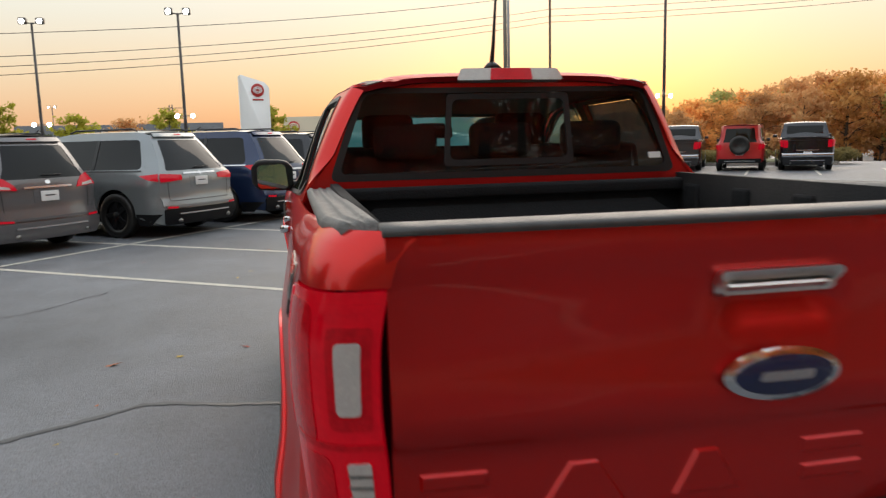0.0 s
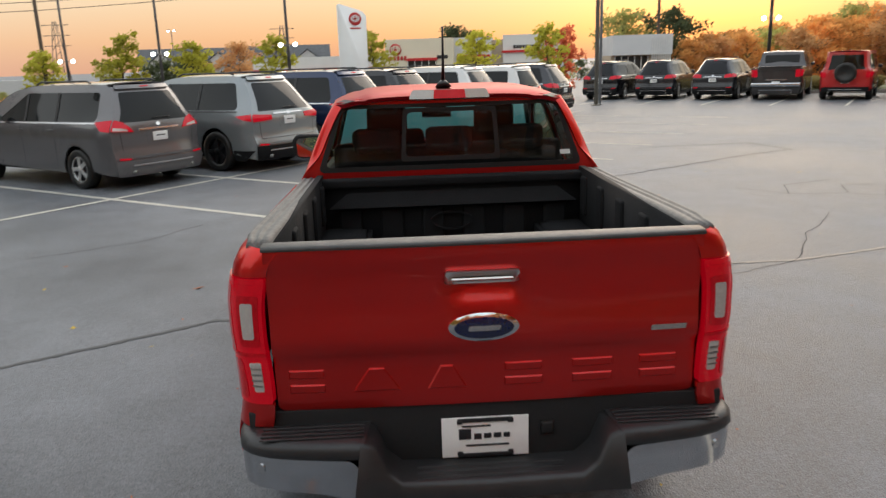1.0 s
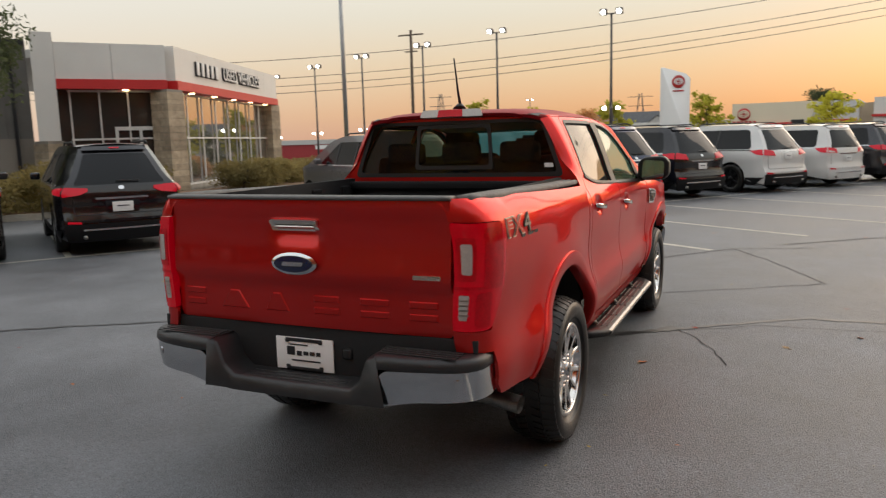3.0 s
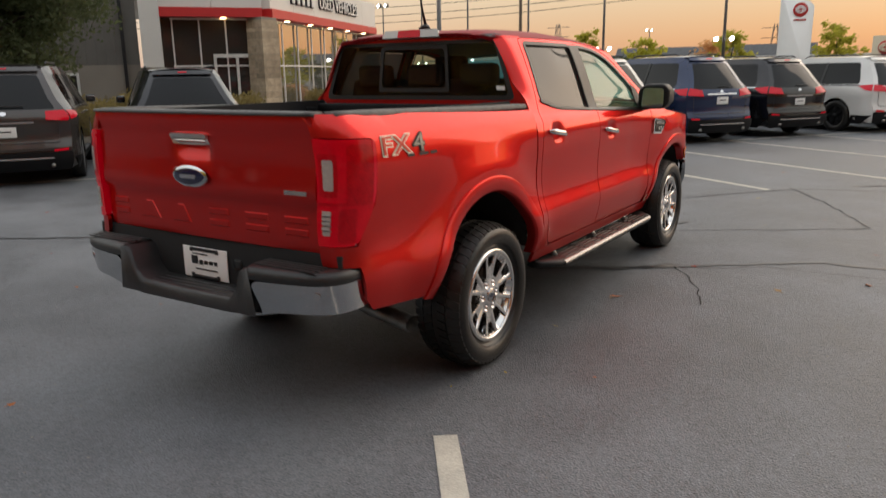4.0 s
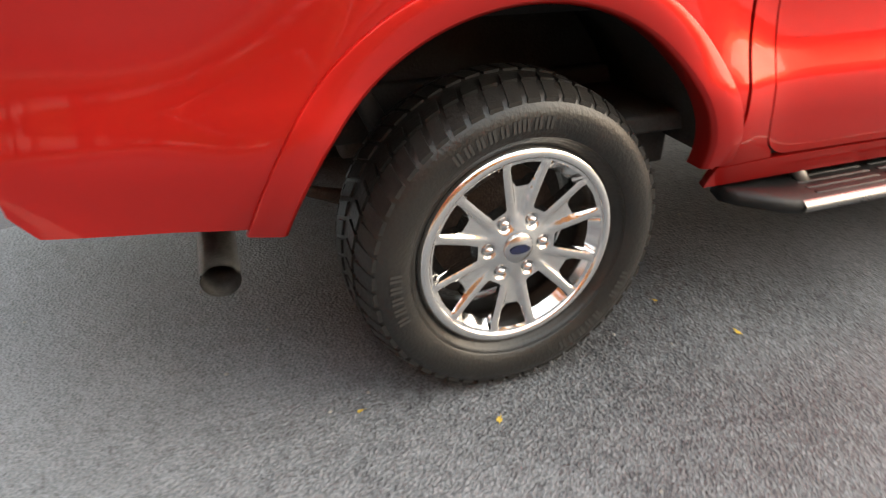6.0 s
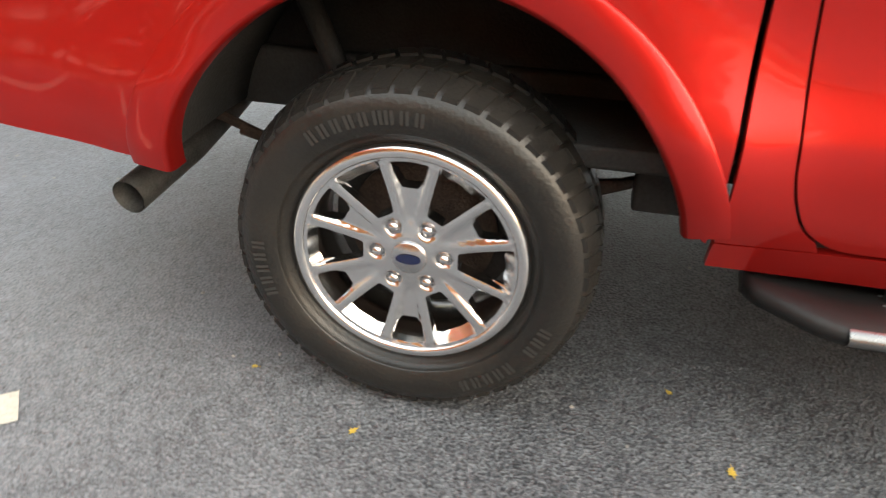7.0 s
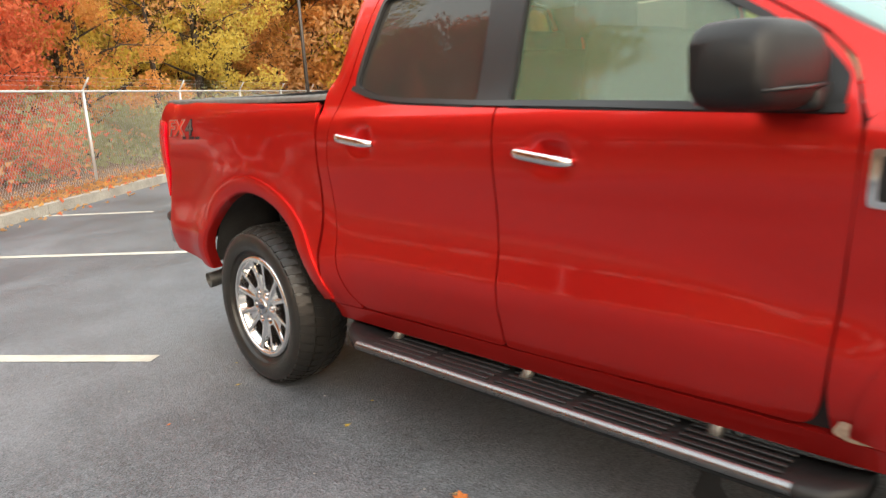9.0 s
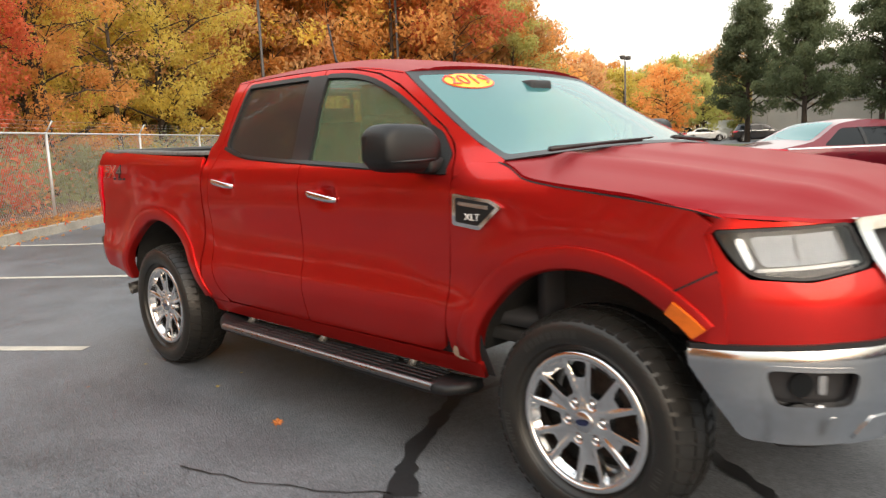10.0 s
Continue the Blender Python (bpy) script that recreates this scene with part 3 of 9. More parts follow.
def wall_between(a, b, z0, z1, th, mat, name, parent, bm=None):
    """A wall slab from a to b (plan points), th thick towards its left."""
    a, b = Vector((*a, 0)), Vector((*b, 0))
    d = (b - a).normalized()
    n_ = Vector((-d.y, d.x, 0)) * th
    o = poly_prism([(a.x, a.y), (b.x, b.y), (b.x + n_.x, b.y + n_.y), (a.x + n_.x, a.y + n_.y)], z0, z1)
    return part(name, o, mat, parent, smooth=False)


def on_line(a, b, t, out=0.0):
    a, b = Vector((*a, 0)), Vector((*b, 0))
    d = (b - a).normalized()
    p = a + d * t + Vector((d.y, -d.x, 0)) * out
    return (p.x, p.y)


# used-car showroom: two glazed faces that meet at an open angle
sr = root("showroom_building", "white panelled used-car showroom with a red band and tall windows", "showroom")
L0, C0, R0 = (-18.8, 13.1), (-16.76, 15.65), (-20.88, 26.8)
TOP, B0, B1 = 4.92, 3.50, 3.80
back_pts = [L0, C0, R0, (-32, 29), (-33, 14)]
part("roof_slab", poly_prism(back_pts, TOP - 0.35, TOP - 0.1), PANEL, sr, smooth=False)
part("floor_slab", poly_prism(back_pts, 0.0, 0.12), KERB, sr, smooth=False)
lenA, lenB = (Vector(C0) - Vector(L0)).length, (Vector(R0) - Vector(C0)).length
for a, b, ln in ((L0, C0, lenA), (C0, R0, lenB)):
    # fascia, in panels with open joints
    k = 2 if ln < 6 else 6
    for i in range(k):
        p, q = on_line(a, b, ln * i / k + 0.006, 0.35), on_line(a, b, ln * (i + 1) / k - 0.006, 0.35)
        wall_between(p, q, B1, TOP, 0.6, PANEL, "fascia_panel", sr)
    wall_between(on_line(a, b, 0, 0.42), on_line(a, b, ln, 0.42), B0, B1, 0.7, BAND, "red_band", sr)
    wall_between(on_line(a, b, 0, 0.0), on_line(a, b, ln, 0.0), 0.0, 0.25, 0.3, KERB, "plinth", sr)
    wall_between(on_line(a, b, 0.0, -0.14), on_line(a, b, ln, -0.14), 0.25, B0, 0.02, SHOWGLASS if ln > 6 else DIMGLASS, "window_glass", sr)
    nb = 3 if ln < 6 else 8
    for i in range(nb + 1):
        t = 0.35 + (ln - 0.7) * i / nb
        wall_between(on_line(a, b, t - 0.025, -0.04), on_line(a, b, t + 0.025, -0.04), 0.25, B0, 0.05, MULL, "mullion", sr)
    for z in (0.25, 1.9, 3.43):
        wall_between(on_line(a, b, 0.3, -0.05), on_line(a, b, ln - 0.3, -0.05), z, z + 0.06, 0.05, MULL, "transom", sr)
# glass door in the short face
for t in (1.6, 2.33, 3.06):
    wall_between(on_line(L0, C0, t, 0.0), on_line(L0, C0, t + 0.09, 0.0), 0.1, 2.25, 0.12, MULL, "door_stile", sr)
wall_between(on_line(L0, C0, 1.6, 0.0), on_line(L0, C0, 3.15, 0.0), 2.2, 2.32, 0.12, MULL, "door_head", sr)
# stone piers
def pier(p, w, z1, parent, seed):
    rnd = random.Random(seed)
    part("pier_core", poly_prism([(p[0] - w / 2 + 0.03, p[1] - w / 2 + 0.03), (p[0] + w / 2 - 0.03, p[1] - w / 2 + 0.03), (p[0] + w / 2 - 0.03, p[1] + w / 2 - 0.03), (p[0] - w / 2 + 0.03, p[1] + w / 2 - 0.03)], 0, z1), MORTAR, parent, smooth=False)
    z = 0.02
    while z < z1 - 0.1:
        h_ = min(rnd.choice((0.14, 0.2, 0.26)), z1 - z)
        cut = rnd.uniform(0.35, 0.65)
        for s0, s1 in ((0, cut), (cut, 1)):
            sx = (s1 - s0) * w - 0.014
            o = rnd.uniform(0, 0.015)
            part("stone", box(sx, w + o, h_ - 0.014, (p[0] - w / 2 + (s0 + s1) / 2 * w, p[1], z + h_ / 2)), STONE, parent, smooth=False)
        z += h_


pier(on_line(L0, C0, lenA, 0.1), 0.75, B0, sr, 1)
pier(on_line(C0, R0, lenB - 0.35, 0.1), 0.65, B0, sr, 2)
pier(on_line(L0, C0, -0.33, 0.12), 0.66, 1.9, sr, 3)
part("white_tower_pier", poly_prism([on_line(L0, C0, -0.62, 0.40), on_line(L0, C0, 0.0, 0.40), on_line(L0, C0, 0.0, -0.4), on_line(L0, C0, -0.62, -0.4)], 1.9, TOP + 0.28), PANEL, sr, smooth=False)
# sign letters; the dealer's name is left as plain blocks
d = (Vector((*R0, 0)) - Vector((*C0, 0))).normalized()
yawS = math.degrees(math.atan2(d.y, d.x))
def sign_at(t, z, out=0.36):
    p = on_line(C0, R0, t, out)
    return pose(p[0], p[1], z, 90, 0, yawS)


writing("sign_backing", "USED VEHICLES", 0.66, sign_at(6.72, 4.34, 0.38), INK, sr, 0.03, squash=1.0).data.offset = 0.03
writing("sign_text", "USED VEHICLES", 0.66, sign_at(6.70, 4.35, 0.43), WHITE, sr, 0.01, squash=1.0)
for i in range(5):
    bm = box(0.28, 0.5, 0.08, (0, 0, 0), 0.01)
    ob = part("name_block", bm, INK, sr)
    ob.matrix_basis = sign_at(1.85 + i * 0.46, 4.34, 0.38)
    ob = part("name_face", box(0.22, 0.46, 0.03, (0, 0, 0), 0.008), WHITE, sr)
    ob.matrix_basis = sign_at(1.85 + i * 0.46, 4.35, 0.43)
for i in range(5):
    p = on_line(C0, R0, 1.8 + i * 2.2, 0.15)
    part("soffit_light", box(0.14, 0.14, 0.03, (p[0], p[1], B0 - 0.02), 0.01), WARMGLOW, sr)
p = on_line(L0, C0, 2.0, 0.15)
part("soffit_light", box(0.14, 0.14, 0.03, (p[0], p[1], B0 - 0.02), 0.01), WARMGLOW, sr)
# reception furniture seen dimly is left out; an older metal building stands beside
mb = root("metal_building", "older dark ribbed-metal building with a tan base", "building")
M0, M1 = (-28.0, 2.7), (-19.6, 12.75)
lm = (Vector(M1) - Vector(M0)).length
wall_between(M0, M1, 0, 2.0, 0.3, TAN, "base_wall", mb)
wall_between(on_line(M0, M1, 0, -0.05), on_line(M0, M1, lm, -0.05), 2.0, 4.9, 0.2, METAL, "upper_wall", mb)
for i in range(int(lm / 0.3)):
    p, q = on_line(M0, M1, i * 0.3, 0.0), on_line(M0, M1, i * 0.3 + 0.08, 0.0)
    wall_between(p, q, 2.0, 4.9, 0.06, METAL, "wall_rib", mb)
wall_between(on_line(M0, M1, 0, 0.1), on_line(M0, M1, lm, 0.1), 4.9, 5.05, 0.5, INK, "eaves", mb)
wall_between(on_line(M0, M1, lm - 3.6, 0.02), on_line(M0, M1, lm - 1.9, 0.02), 0.6, 1.75, 0.1, MULL, "window_frame", mb)
wall_between(on_line(M0, M1, lm - 3.52, 0.04), on_line(M0, M1, lm - 1.98, 0.04), 0.68, 1.67, 0.03, DIMGLASS, "window_pane", mb)
wall_between(on_line(M0, M1, lm - 0.5, 0.1), on_line(M0, M1, lm - 0.4, 0.1), 0, 4.8, 0.1, INK, "downpipe", mb)


# lamp posts with two heads high up and two lower globes
def lamp_post(x, y, top, low=None, label="tall dark lamp post with two lit heads"):
    z0 = fall(x, y)
    c = root("lamp_post", label, "lamp post", "car-park lamp posts", at=pose(x, y, 0))
    part("pole", tube([(0, 0, z0), (0, 0, top)], [0.09, 0.055], 10), POLE, c)
    part("base", tube([(0, 0, z0), (0, 0, z0 + 0.6)], 0.25, 12), KERB, c)
    for sx in (-1, 1):
        part("arm", tube([(0, 0, top - 0.05), (sx * 0.32, 0, top + 0.02)], 0.03, 6), POLE, c)
        hd = part("lamp_head", box(0.36, 0.34, 0.30, (sx * 0.40, 0, top + 0.08), 0.06), POLE, c)
        part("lit_lens", place(lathe([(-0.03, 0.0001), (-0.03, 0.10), (-0.01, 0.12), (0.02, 0.13)], 18, axis="y"), Matrix.Translation((sx * 0.40, -0.18, top + 0.05))), GLOW, hd)
        if low:
            part("low_arm", tube([(0, 0, low), (sx * 0.30, 0, low)], 0.02, 6), POLE, c)
            bm = bmesh.new()
            bmesh.ops.create_uvsphere(bm, u_segments=14, v_segments=8, radius=0.11)
            place(bm, Matrix.Translation((sx * 0.36, 0, low)))
            part("low_globe", bm, GLOW, c)
    return c


cam0 = Vector((2.39, -3.68))


def from_view(az, dist):
    return cam0.x - dist * math.sin(radians(az)), cam0.y + dist * math.cos(radians(az))


for az, dist, top, low in ((11.95, 40, 7.75, 3.0), (20.25, 45, 7.75, 2.8), (25.75, 50, 7.7, 2.6), (30.25, 56, 7.7, 2.5), (33.7, 63, 7.7, 2.4), (36.6, 72, 7.7, 2.2), (17.4, 120, 7.4, None)):
    x, y = from_view(az, dist)
    lamp_post(x, y, top, low)
lamp_post(17.6, 33.0, 12.0, 3.5)
def from_start(az, dist):
    return -0.245 - dist * math.sin(radians(az)), -3.42 + dist * math.cos(radians(az))


# plain tall poles
for az, dist, top, r, mt, lb in ((32.0, 32, 11, 0.10, POLE_L, "plain grey steel pole"), (-9.7, 31.5, 12, 0.085, POLE_B, "plain olive-grey steel pole"), (-10.05, 32, 12, 0.06, POLE_L, "slim pale grey steel pole")):
    x, y = from_view(az, dist)
    c = root("steel_pole", lb, "pole", at=pose(x, y, 0))
    part("pole", tube([(0, 0, 0), (0, 0, top)], [r, r * 0.8], 12), mt, c)
    part("base_plate", box(r * 4, r * 4, 0.04, (0, 0, 0.02), 0.01), mt, c)
# wooden utility poles and the wires between them
ux, uy = from_view(26.45, 66)
poles = [(ux, uy, 11.0), (-75.0, 40.0, 11.5), (26.0, 74.0, 18.0), (95.0, 72.0, 24.0)]
for x, y, h_ in poles:
    c = root("utility_pole", "weathered wooden utility pole with cross-arms", "utility pole", "utility poles", at=pose(x, y, 0))
    part("pole", tube([(0, 0, -3.0), (0, 0, h_)], [0.17, 0.12], 8), WOOD, c)
    part("cross_arm", box(2.4, 0.10, 0.12, (0, 0, h_ - 0.4), 0.01), WOOD, c)
    part("lower_arm", box(1.2, 0.10, 0.10, (0, 0, h_ - 1.8), 0.01), WOOD, c)
for i in range(3):
    a, b = poles[[1, 0, 2][i]], poles[[0, 2, 3][i]]
    for dz in (-1.6, -3.2, -3.9, -4.5):
        bm = tube([(a[0] + (b[0] - a[0]) * t, a[1] + (b[1] - a[1]) * t, a[2] + (b[2] - a[2]) * t + dz - 3.2 * t * (1 - t)) for t in [k / 16 for k in range(17)]], 0.03, 4)
        tagged(finish("power_line", bm, TRIM), "thin black overhead power line", "cable", "power lines")
# steel lattice towers, far off
for az, dist, top in ((24.0, 260, 17), (9.2, 260, 15)):
    x, y = from_view(az, dist)
    c = root("lattice_tower", "faint steel lattice power tower far off", "pylon", at=pose(x, y, 0))
    for sx in (-1, 1):
        for sy in (-1, 1):
            part("leg", tube([(sx * 2.2, sy * 2.2, -3), (sx * 0.4, sy * 0.4, top)], 0.12, 4), POLE, c)
    for z in (top - 1, top - 4, top - 7):
        part("arm", tube([(-4, 0, z), (4, 0, z)], 0.12, 4), POLE, c)
    for k in range(6):
        z = k * top / 6
        w = 2.0 - 1.6 * k / 6
        part("brace", tube([(-w, -w, z), (w, -w, z + top / 6)], 0.08, 4), POLE, c)

# white sign pylon with a red round mark
x, y = from_view(7.55, 38)
sp = root("sign_pylon", "tall white curved sign pylon with a red emblem", "sign")
sp.matrix_world = pose(x, y, 0, 0, 0, 12)
out_ = [(-0.75, -0.9), (0.75, -0.9), (0.70, 1.0), (0.72, 4.2), (0.5, 4.42), (-0.55, 4.75), (-0.62, 4.72), (-0.62, 1.0)]
bm = poly_prism(rounded(out_, 0.08), -0.22, 0.22, m=pose(0, 0, 0, 90, 0, 0))
part("pylon_body", bm, SIGN_W, sp)
part("round_mark", place(lathe([(0.23, 0.30), (0.245, 0.30), (0.25, 0.27), (0.25, 0.0001)], 28, axis="y"), Matrix.Scale(-1, 4, (0, 1, 0)) @ Matrix.Translation((0.18, 0, 4.05))), SIGN_R, sp)
for rx, rz in ((0.2, 0.14), (0.09, 0.15), (0.16, 0.07)):
    bm = tube([(0.18 + rx * math.cos(t), -0.262, 4.06 + rz * math.sin(t)) for t in [2 * math.pi * k / 20 for k in range(21)]], 0.02, 5, cap=False)
    part("mark_ring", bm, SIGN_W, sp)
part("name_bar", box(0.5, 0.01, 0.07, (0.18, -0.226, 3.62)), SIGN_R, sp)

# the dealership across the road
td = root("dealership_building", "long low white dealership with a cream entrance tower and red band", "dealership")
def slab(u0, u1, v0, z0, z1, dp, mt, nm):
    """A block in front-plane coordinates: u to the right, v back."""
    u0, u1 = (u if u < 6.8 else 6.8 + (u - 6.8) * 0.64 for u in (u0, u1))
    part(nm, box(u1 - u0, dp, z1 - z0, ((u0 + u1) / 2, v0 + dp / 2, (z0 + z1) / 2)), mt, td, smooth=False)


tx, ty = from_view(2.98, 78)
td.matrix_world = pose(tx, ty, -2.6, 0, 0, -8)
CREAM = surface("cream_wall_panel", (0.74, 0.66, 0.50), 0.6, var=0.05, scale=0.6)
GREYW = surface("pale_grey_wall_panel", (0.60, 0.60, 0.60), 0.6, var=0.06, scale=0.5)
TANW = surface("tan_lower_wall", (0.50, 0.40, 0.29), 0.8, var=0.1, scale=1.0)
slab(-14, 0, 0, 0, 5.4, 10, PANEL, "west_wing")
slab(-14, 0, -0.15, 4.0, 4.25, 0.2, BAND, "wing_band")
slab(-6, -0.5, -0.06, 0.4, 3.9, 0.1, DIMGLASS, "wing_glass")
slab(0, 6.8, -1.2, 0, 6.8, 6, CREAM, "entrance_tower")
slab(2.1, 5.2, -1.45, 4.7, 4.95, 0.4, BAND, "entrance_band")
slab(2.2, 5.1, -1.25, 0, 4.7, 0.1, DIMGLASS, "entrance_glass")
slab(6.8, 12.6, 0, 0, 6.8, 12, GREYW, "showroom_hall")
slab(7.2, 12.4, -0.15, 4.9, 5.1, 0.2, BAND, "hall_band")
slab(7.4, 12.2, -0.05, 0.3, 4.8, 0.1, DIMGLASS, "hall_glass")
slab(12.6, 14.4, 0.6, 0, 6.5, 10, TANW, "link_wall")
slab(14.4, 20.5, -0.6, 0, 6.9, 12, PANEL, "service_hall")
slab(14.4, 20.5, -0.7, 0, 4.2, 0.1, TANW, "service_base")
slab(14.2, 24, -0.8, 5.2, 5.42, 0.3, BAND, "service_band")
slab(15, 16.6, -0.78, 0.2, 3.2, 0.1, DIMGLASS, "service_glass")
slab(20.5, 23.7, -0.4, 0, 6.4, 12, GREYW, "low_wing")
slab(21, 23.2, -0.48, 0.5, 3.6, 0.1, DIMGLASS, "low_wing_glass")
slab(30.3, 38.9, -4, 4.6, 6.4, 14, GREYW, "east_hall")
slab(30.3, 38.9, -3.2, 0, 4.6, 10, TANW, "east_base")
slab(30.8, 35.6, -3.32, 2.2, 4.5, 0.1, DIMGLASS, "east_glass")
for i in range(8):
    slab(7.4 + i * 0.66, 7.46 + i * 0.66, -0.12, 0.3, 4.8, 0.1, MULL, "mullion")
for i in range(3):
    slab(7.4, 12.2, -0.11, 1.4 + i * 1.2, 1.46 + i * 1.2, 0.1, MULL, "transom")
for i in range(5):
    slab(2.2 + i * 0.7, 2.26 + i * 0.7, -1.31, 0.1, 4.7, 0.1, MULL, "mullion")
for i in range(9):
    slab(36 + i * 0.32, 36.12 + i * 0.32, -4.05, 0.3, 6.2, 0.2, MULL, "east_fin")
for i in range(6):
    slab(30.8 + i * 0.95, 30.92 + i * 0.95, -3.4, 0.3, 4.5, 0.12, MULL, "east_mullion")
part("round_mark", place(lathe([(0.0, 0.0001), (0.0, 0.58), (0.05, 0.58), (0.05, 0.46), (0.02, 0.46), (0.02, 0.0001)], 28, axis="y"), Matrix.Translation((1.05, -1.27, 5.8))), SIGN_R, td)
for rx, rz in ((0.46, 0.32), (0.2, 0.34), (0.36, 0.15)):
    bm = tube([(1.05 + rx * math.cos(t), -1.30, 5.82 + rz * math.sin(t)) for t in [2 * math.pi * k / 20 for k in range(21)]], 0.05, 5, cap=False)
    part("mark_ring", bm, CREAM, td)
for i in range(6):
    part("name_block", box(0.26, 0.05, 0.40, (0.2 + i * 0.36, -1.24, 4.98), 0.04), SIGN_R, td)
for i in range(4):
    part("wing_letter", box(0.3, 0.05, 0.34, (5.3 + i * 0.26, -1.24, 5.0), 0.03), INK, td)
for i in range(9):
    part("wing_letter", box(0.24, 0.05, 0.3, (12.8 + i * 0.3, -0.66, 5.75), 0.03), INK, td)

# flats with pitched roofs, beyond
for az, dist, w, rot in ((16.3, 125, 15, 12), (10.0, 120, 14, 6)):
    x, y = from_view(az, dist)
    ap = root("apartment_house", "pale-sided three-storey flats with grey pitched roofs", "flats", "far flats", at=pose(x, y, -3.0, 0, 0, rot))
    part("wall", box(w, 10, 5.6, (0, 5, 2.8)), SIDING, ap, smooth=False)
    bm = bmesh.new()
    pr = [(-0.5, 5.5), (10.5, 5.5), (5, 8.2)]
    vs = [[bm.verts.new((sx * (w / 2 + 0.4), q, z)) for q, z in pr] for sx in (-1, 1)]
    for k in range(3):
        bm.faces.new((vs[0][k], vs[0][(k + 1) % 3], vs[1][(k + 1) % 3], vs[1][k]))
    bm.faces.new(vs[0])
    bm.faces.new(vs[1])
    bmesh.ops.recalc_face_normals(bm, faces=bm.faces)
    part("roof", bm, SHINGLE, ap, smooth=False)
    for g in (-w * 0.28, w * 0.28):
        bm = poly_prism([(g - 2.4, 5.5), (g + 2.4, 5.5), (g, 7.3)], 0.4, 0.6, m=pose(0, 0, 0, 90, 0, 0))
        part("gable", bm, SIDING, ap, smooth=False)
        bm = bmesh.new()
        a = [bm.verts.new(v) for v in ((g - 2.7, -0.8, 5.4), (g, -0.8, 7.45), (g, 5, 7.45), (g - 2.7, 3, 5.4), (g + 2.7, -0.8, 5.4), (g + 2.7, 3, 5.4))]
        bm.faces.new((a[0], a[1], a[2], a[3]))
        bm.faces.new((a[1], a[4], a[5], a[2]))
        part("gable_roof", bm, SHINGLE, ap, smooth=False)
    for st in range(2):
        for i in range(int(w / 2.2)):
            wx = -w / 2 + 1.2 + i * 2.2
            ob = part("window", box(0.9, 0.08, 1.2, (wx, -0.02, 1.5 + st * 2.6)), MULL, ap, smooth=False)
            part("pane", box(0.74, 0.04, 1.04, (wx, -0.06, 1.5 + st * 2.6)), SHOWGLASS, ob, smooth=False)
# red-fronted shops far to the side
x, y = from_view(35.2, 150)
rs = root("shop_row", "far low shops with red fronts and pale roofs", "shops", at=pose(x, y, -2.2, 0, 0, 32))
part("red_front", box(26, 8, 3.6, (0, 4, 1.8)), BRICK_R, rs, smooth=False)
part("pale_roof", box(30, 9, 0.9, (0, 4.2, 4.0)), SIDING, rs, smooth=False)
part("side_block", box(16, 8, 3.2, (22, 5, 1.6)), SIDING, rs, smooth=False)
for k in (-8, 6):
    part("sign_bar", box(4, 0.1, 0.8, (k, -0.06, 3.0)), SIGN_W, rs, smooth=False)
# concrete wall building behind the dark trees
wb_ = root("concrete_building", "plain pale concrete building behind dark trees", "building")
wall_between((-77.5, -28.4), (-54.5, 0.5), 0, 6.8, 8, CONC, "wall", wb_)
wall_between((-77.4, -28.5), (-54.4, 0.4), 3.3, 3.5, 0.2, KERB, "string_course", wb_)
wall_between((-77.4, -28.5), (-54.4, 0.4), 6.8, 7.0, 0.3, KERB, "coping", wb_)
for k in range(7):
    t = 3.0 + k * 5.2
    p, q = on_line((-77.5, -28.4), (-54.5, 0.5), t, 0.03), on_line((-77.5, -28.4), (-54.5, 0.5), t + 0.12, 0.03)
    wall_between(p, q, 0, 6.8, 0.1, DIMGLASS if k == 3 else KERB, "wall_joint", wb_)
# planted islands with kerbs
def island(name, pts, label, fill, h_=0.15):
    c = root(name, label, "kerbed island", kind="structure")
    o = rounded(pts, 0.8)
    bm = poly_prism(o, 0.0, h_)
    part("kerb", bm, KERB, c, smooth=False)
    part("planting_bed", poly_prism(inset(o, 0.16), h_ - 0.05, h_ + 0.02), fill, c, smooth=False)
    return c


island("showroom_bed", [(-14.6, 15.4), (-13.6, 18.5), (-15.6, 27.5), (-18.6, 28.5), (-17.6, 22.0), (-15.9, 16.2), (-17.5, 12.6), (-16.6, 12.0)], "kerbed planting bed before the showroom", EARTH)
island("tree_bed", [(-18.5, 3.5), (-13.6, 8.6), (-15.6, 11.0), (-21.5, 5.5)], "kerbed planting bed under a tree", EARTH)
island("far_verge", [(9.5, 37.2), (23.5, 27.6), (26.5, 31.5), (12, 42.0)], "grass verge with a concrete kerb", GRASS)

BOWL = surface("lamp_reflector_bowl", (0.10, 0.108, 0.12), 0.04, 1.0, var=0.1, scale=9, fine=40, rvar=0.03)
vp = [(2.956 - d * math.sin(radians(a)), 4.63 + d * math.cos(radians(a))) for a, d in ((118, 60), (110.8, 60), (110.8, 54), (118, 55))]
island("grass_verge", vp, "low grass verge with a concrete kerb", GRASS, 0.12)
CAR_GLASS = surface("dark_car_glass", (0.006, 0.007, 0.008), 0.03, 0.0, var=0.02, spec=0.28, rvar=0.0)
# ---- the red pickup truck ----
truck = root("pickup_truck", "bright red crew-cab pickup truck with chrome wheels and bumper on asphalt", "pickup truck")

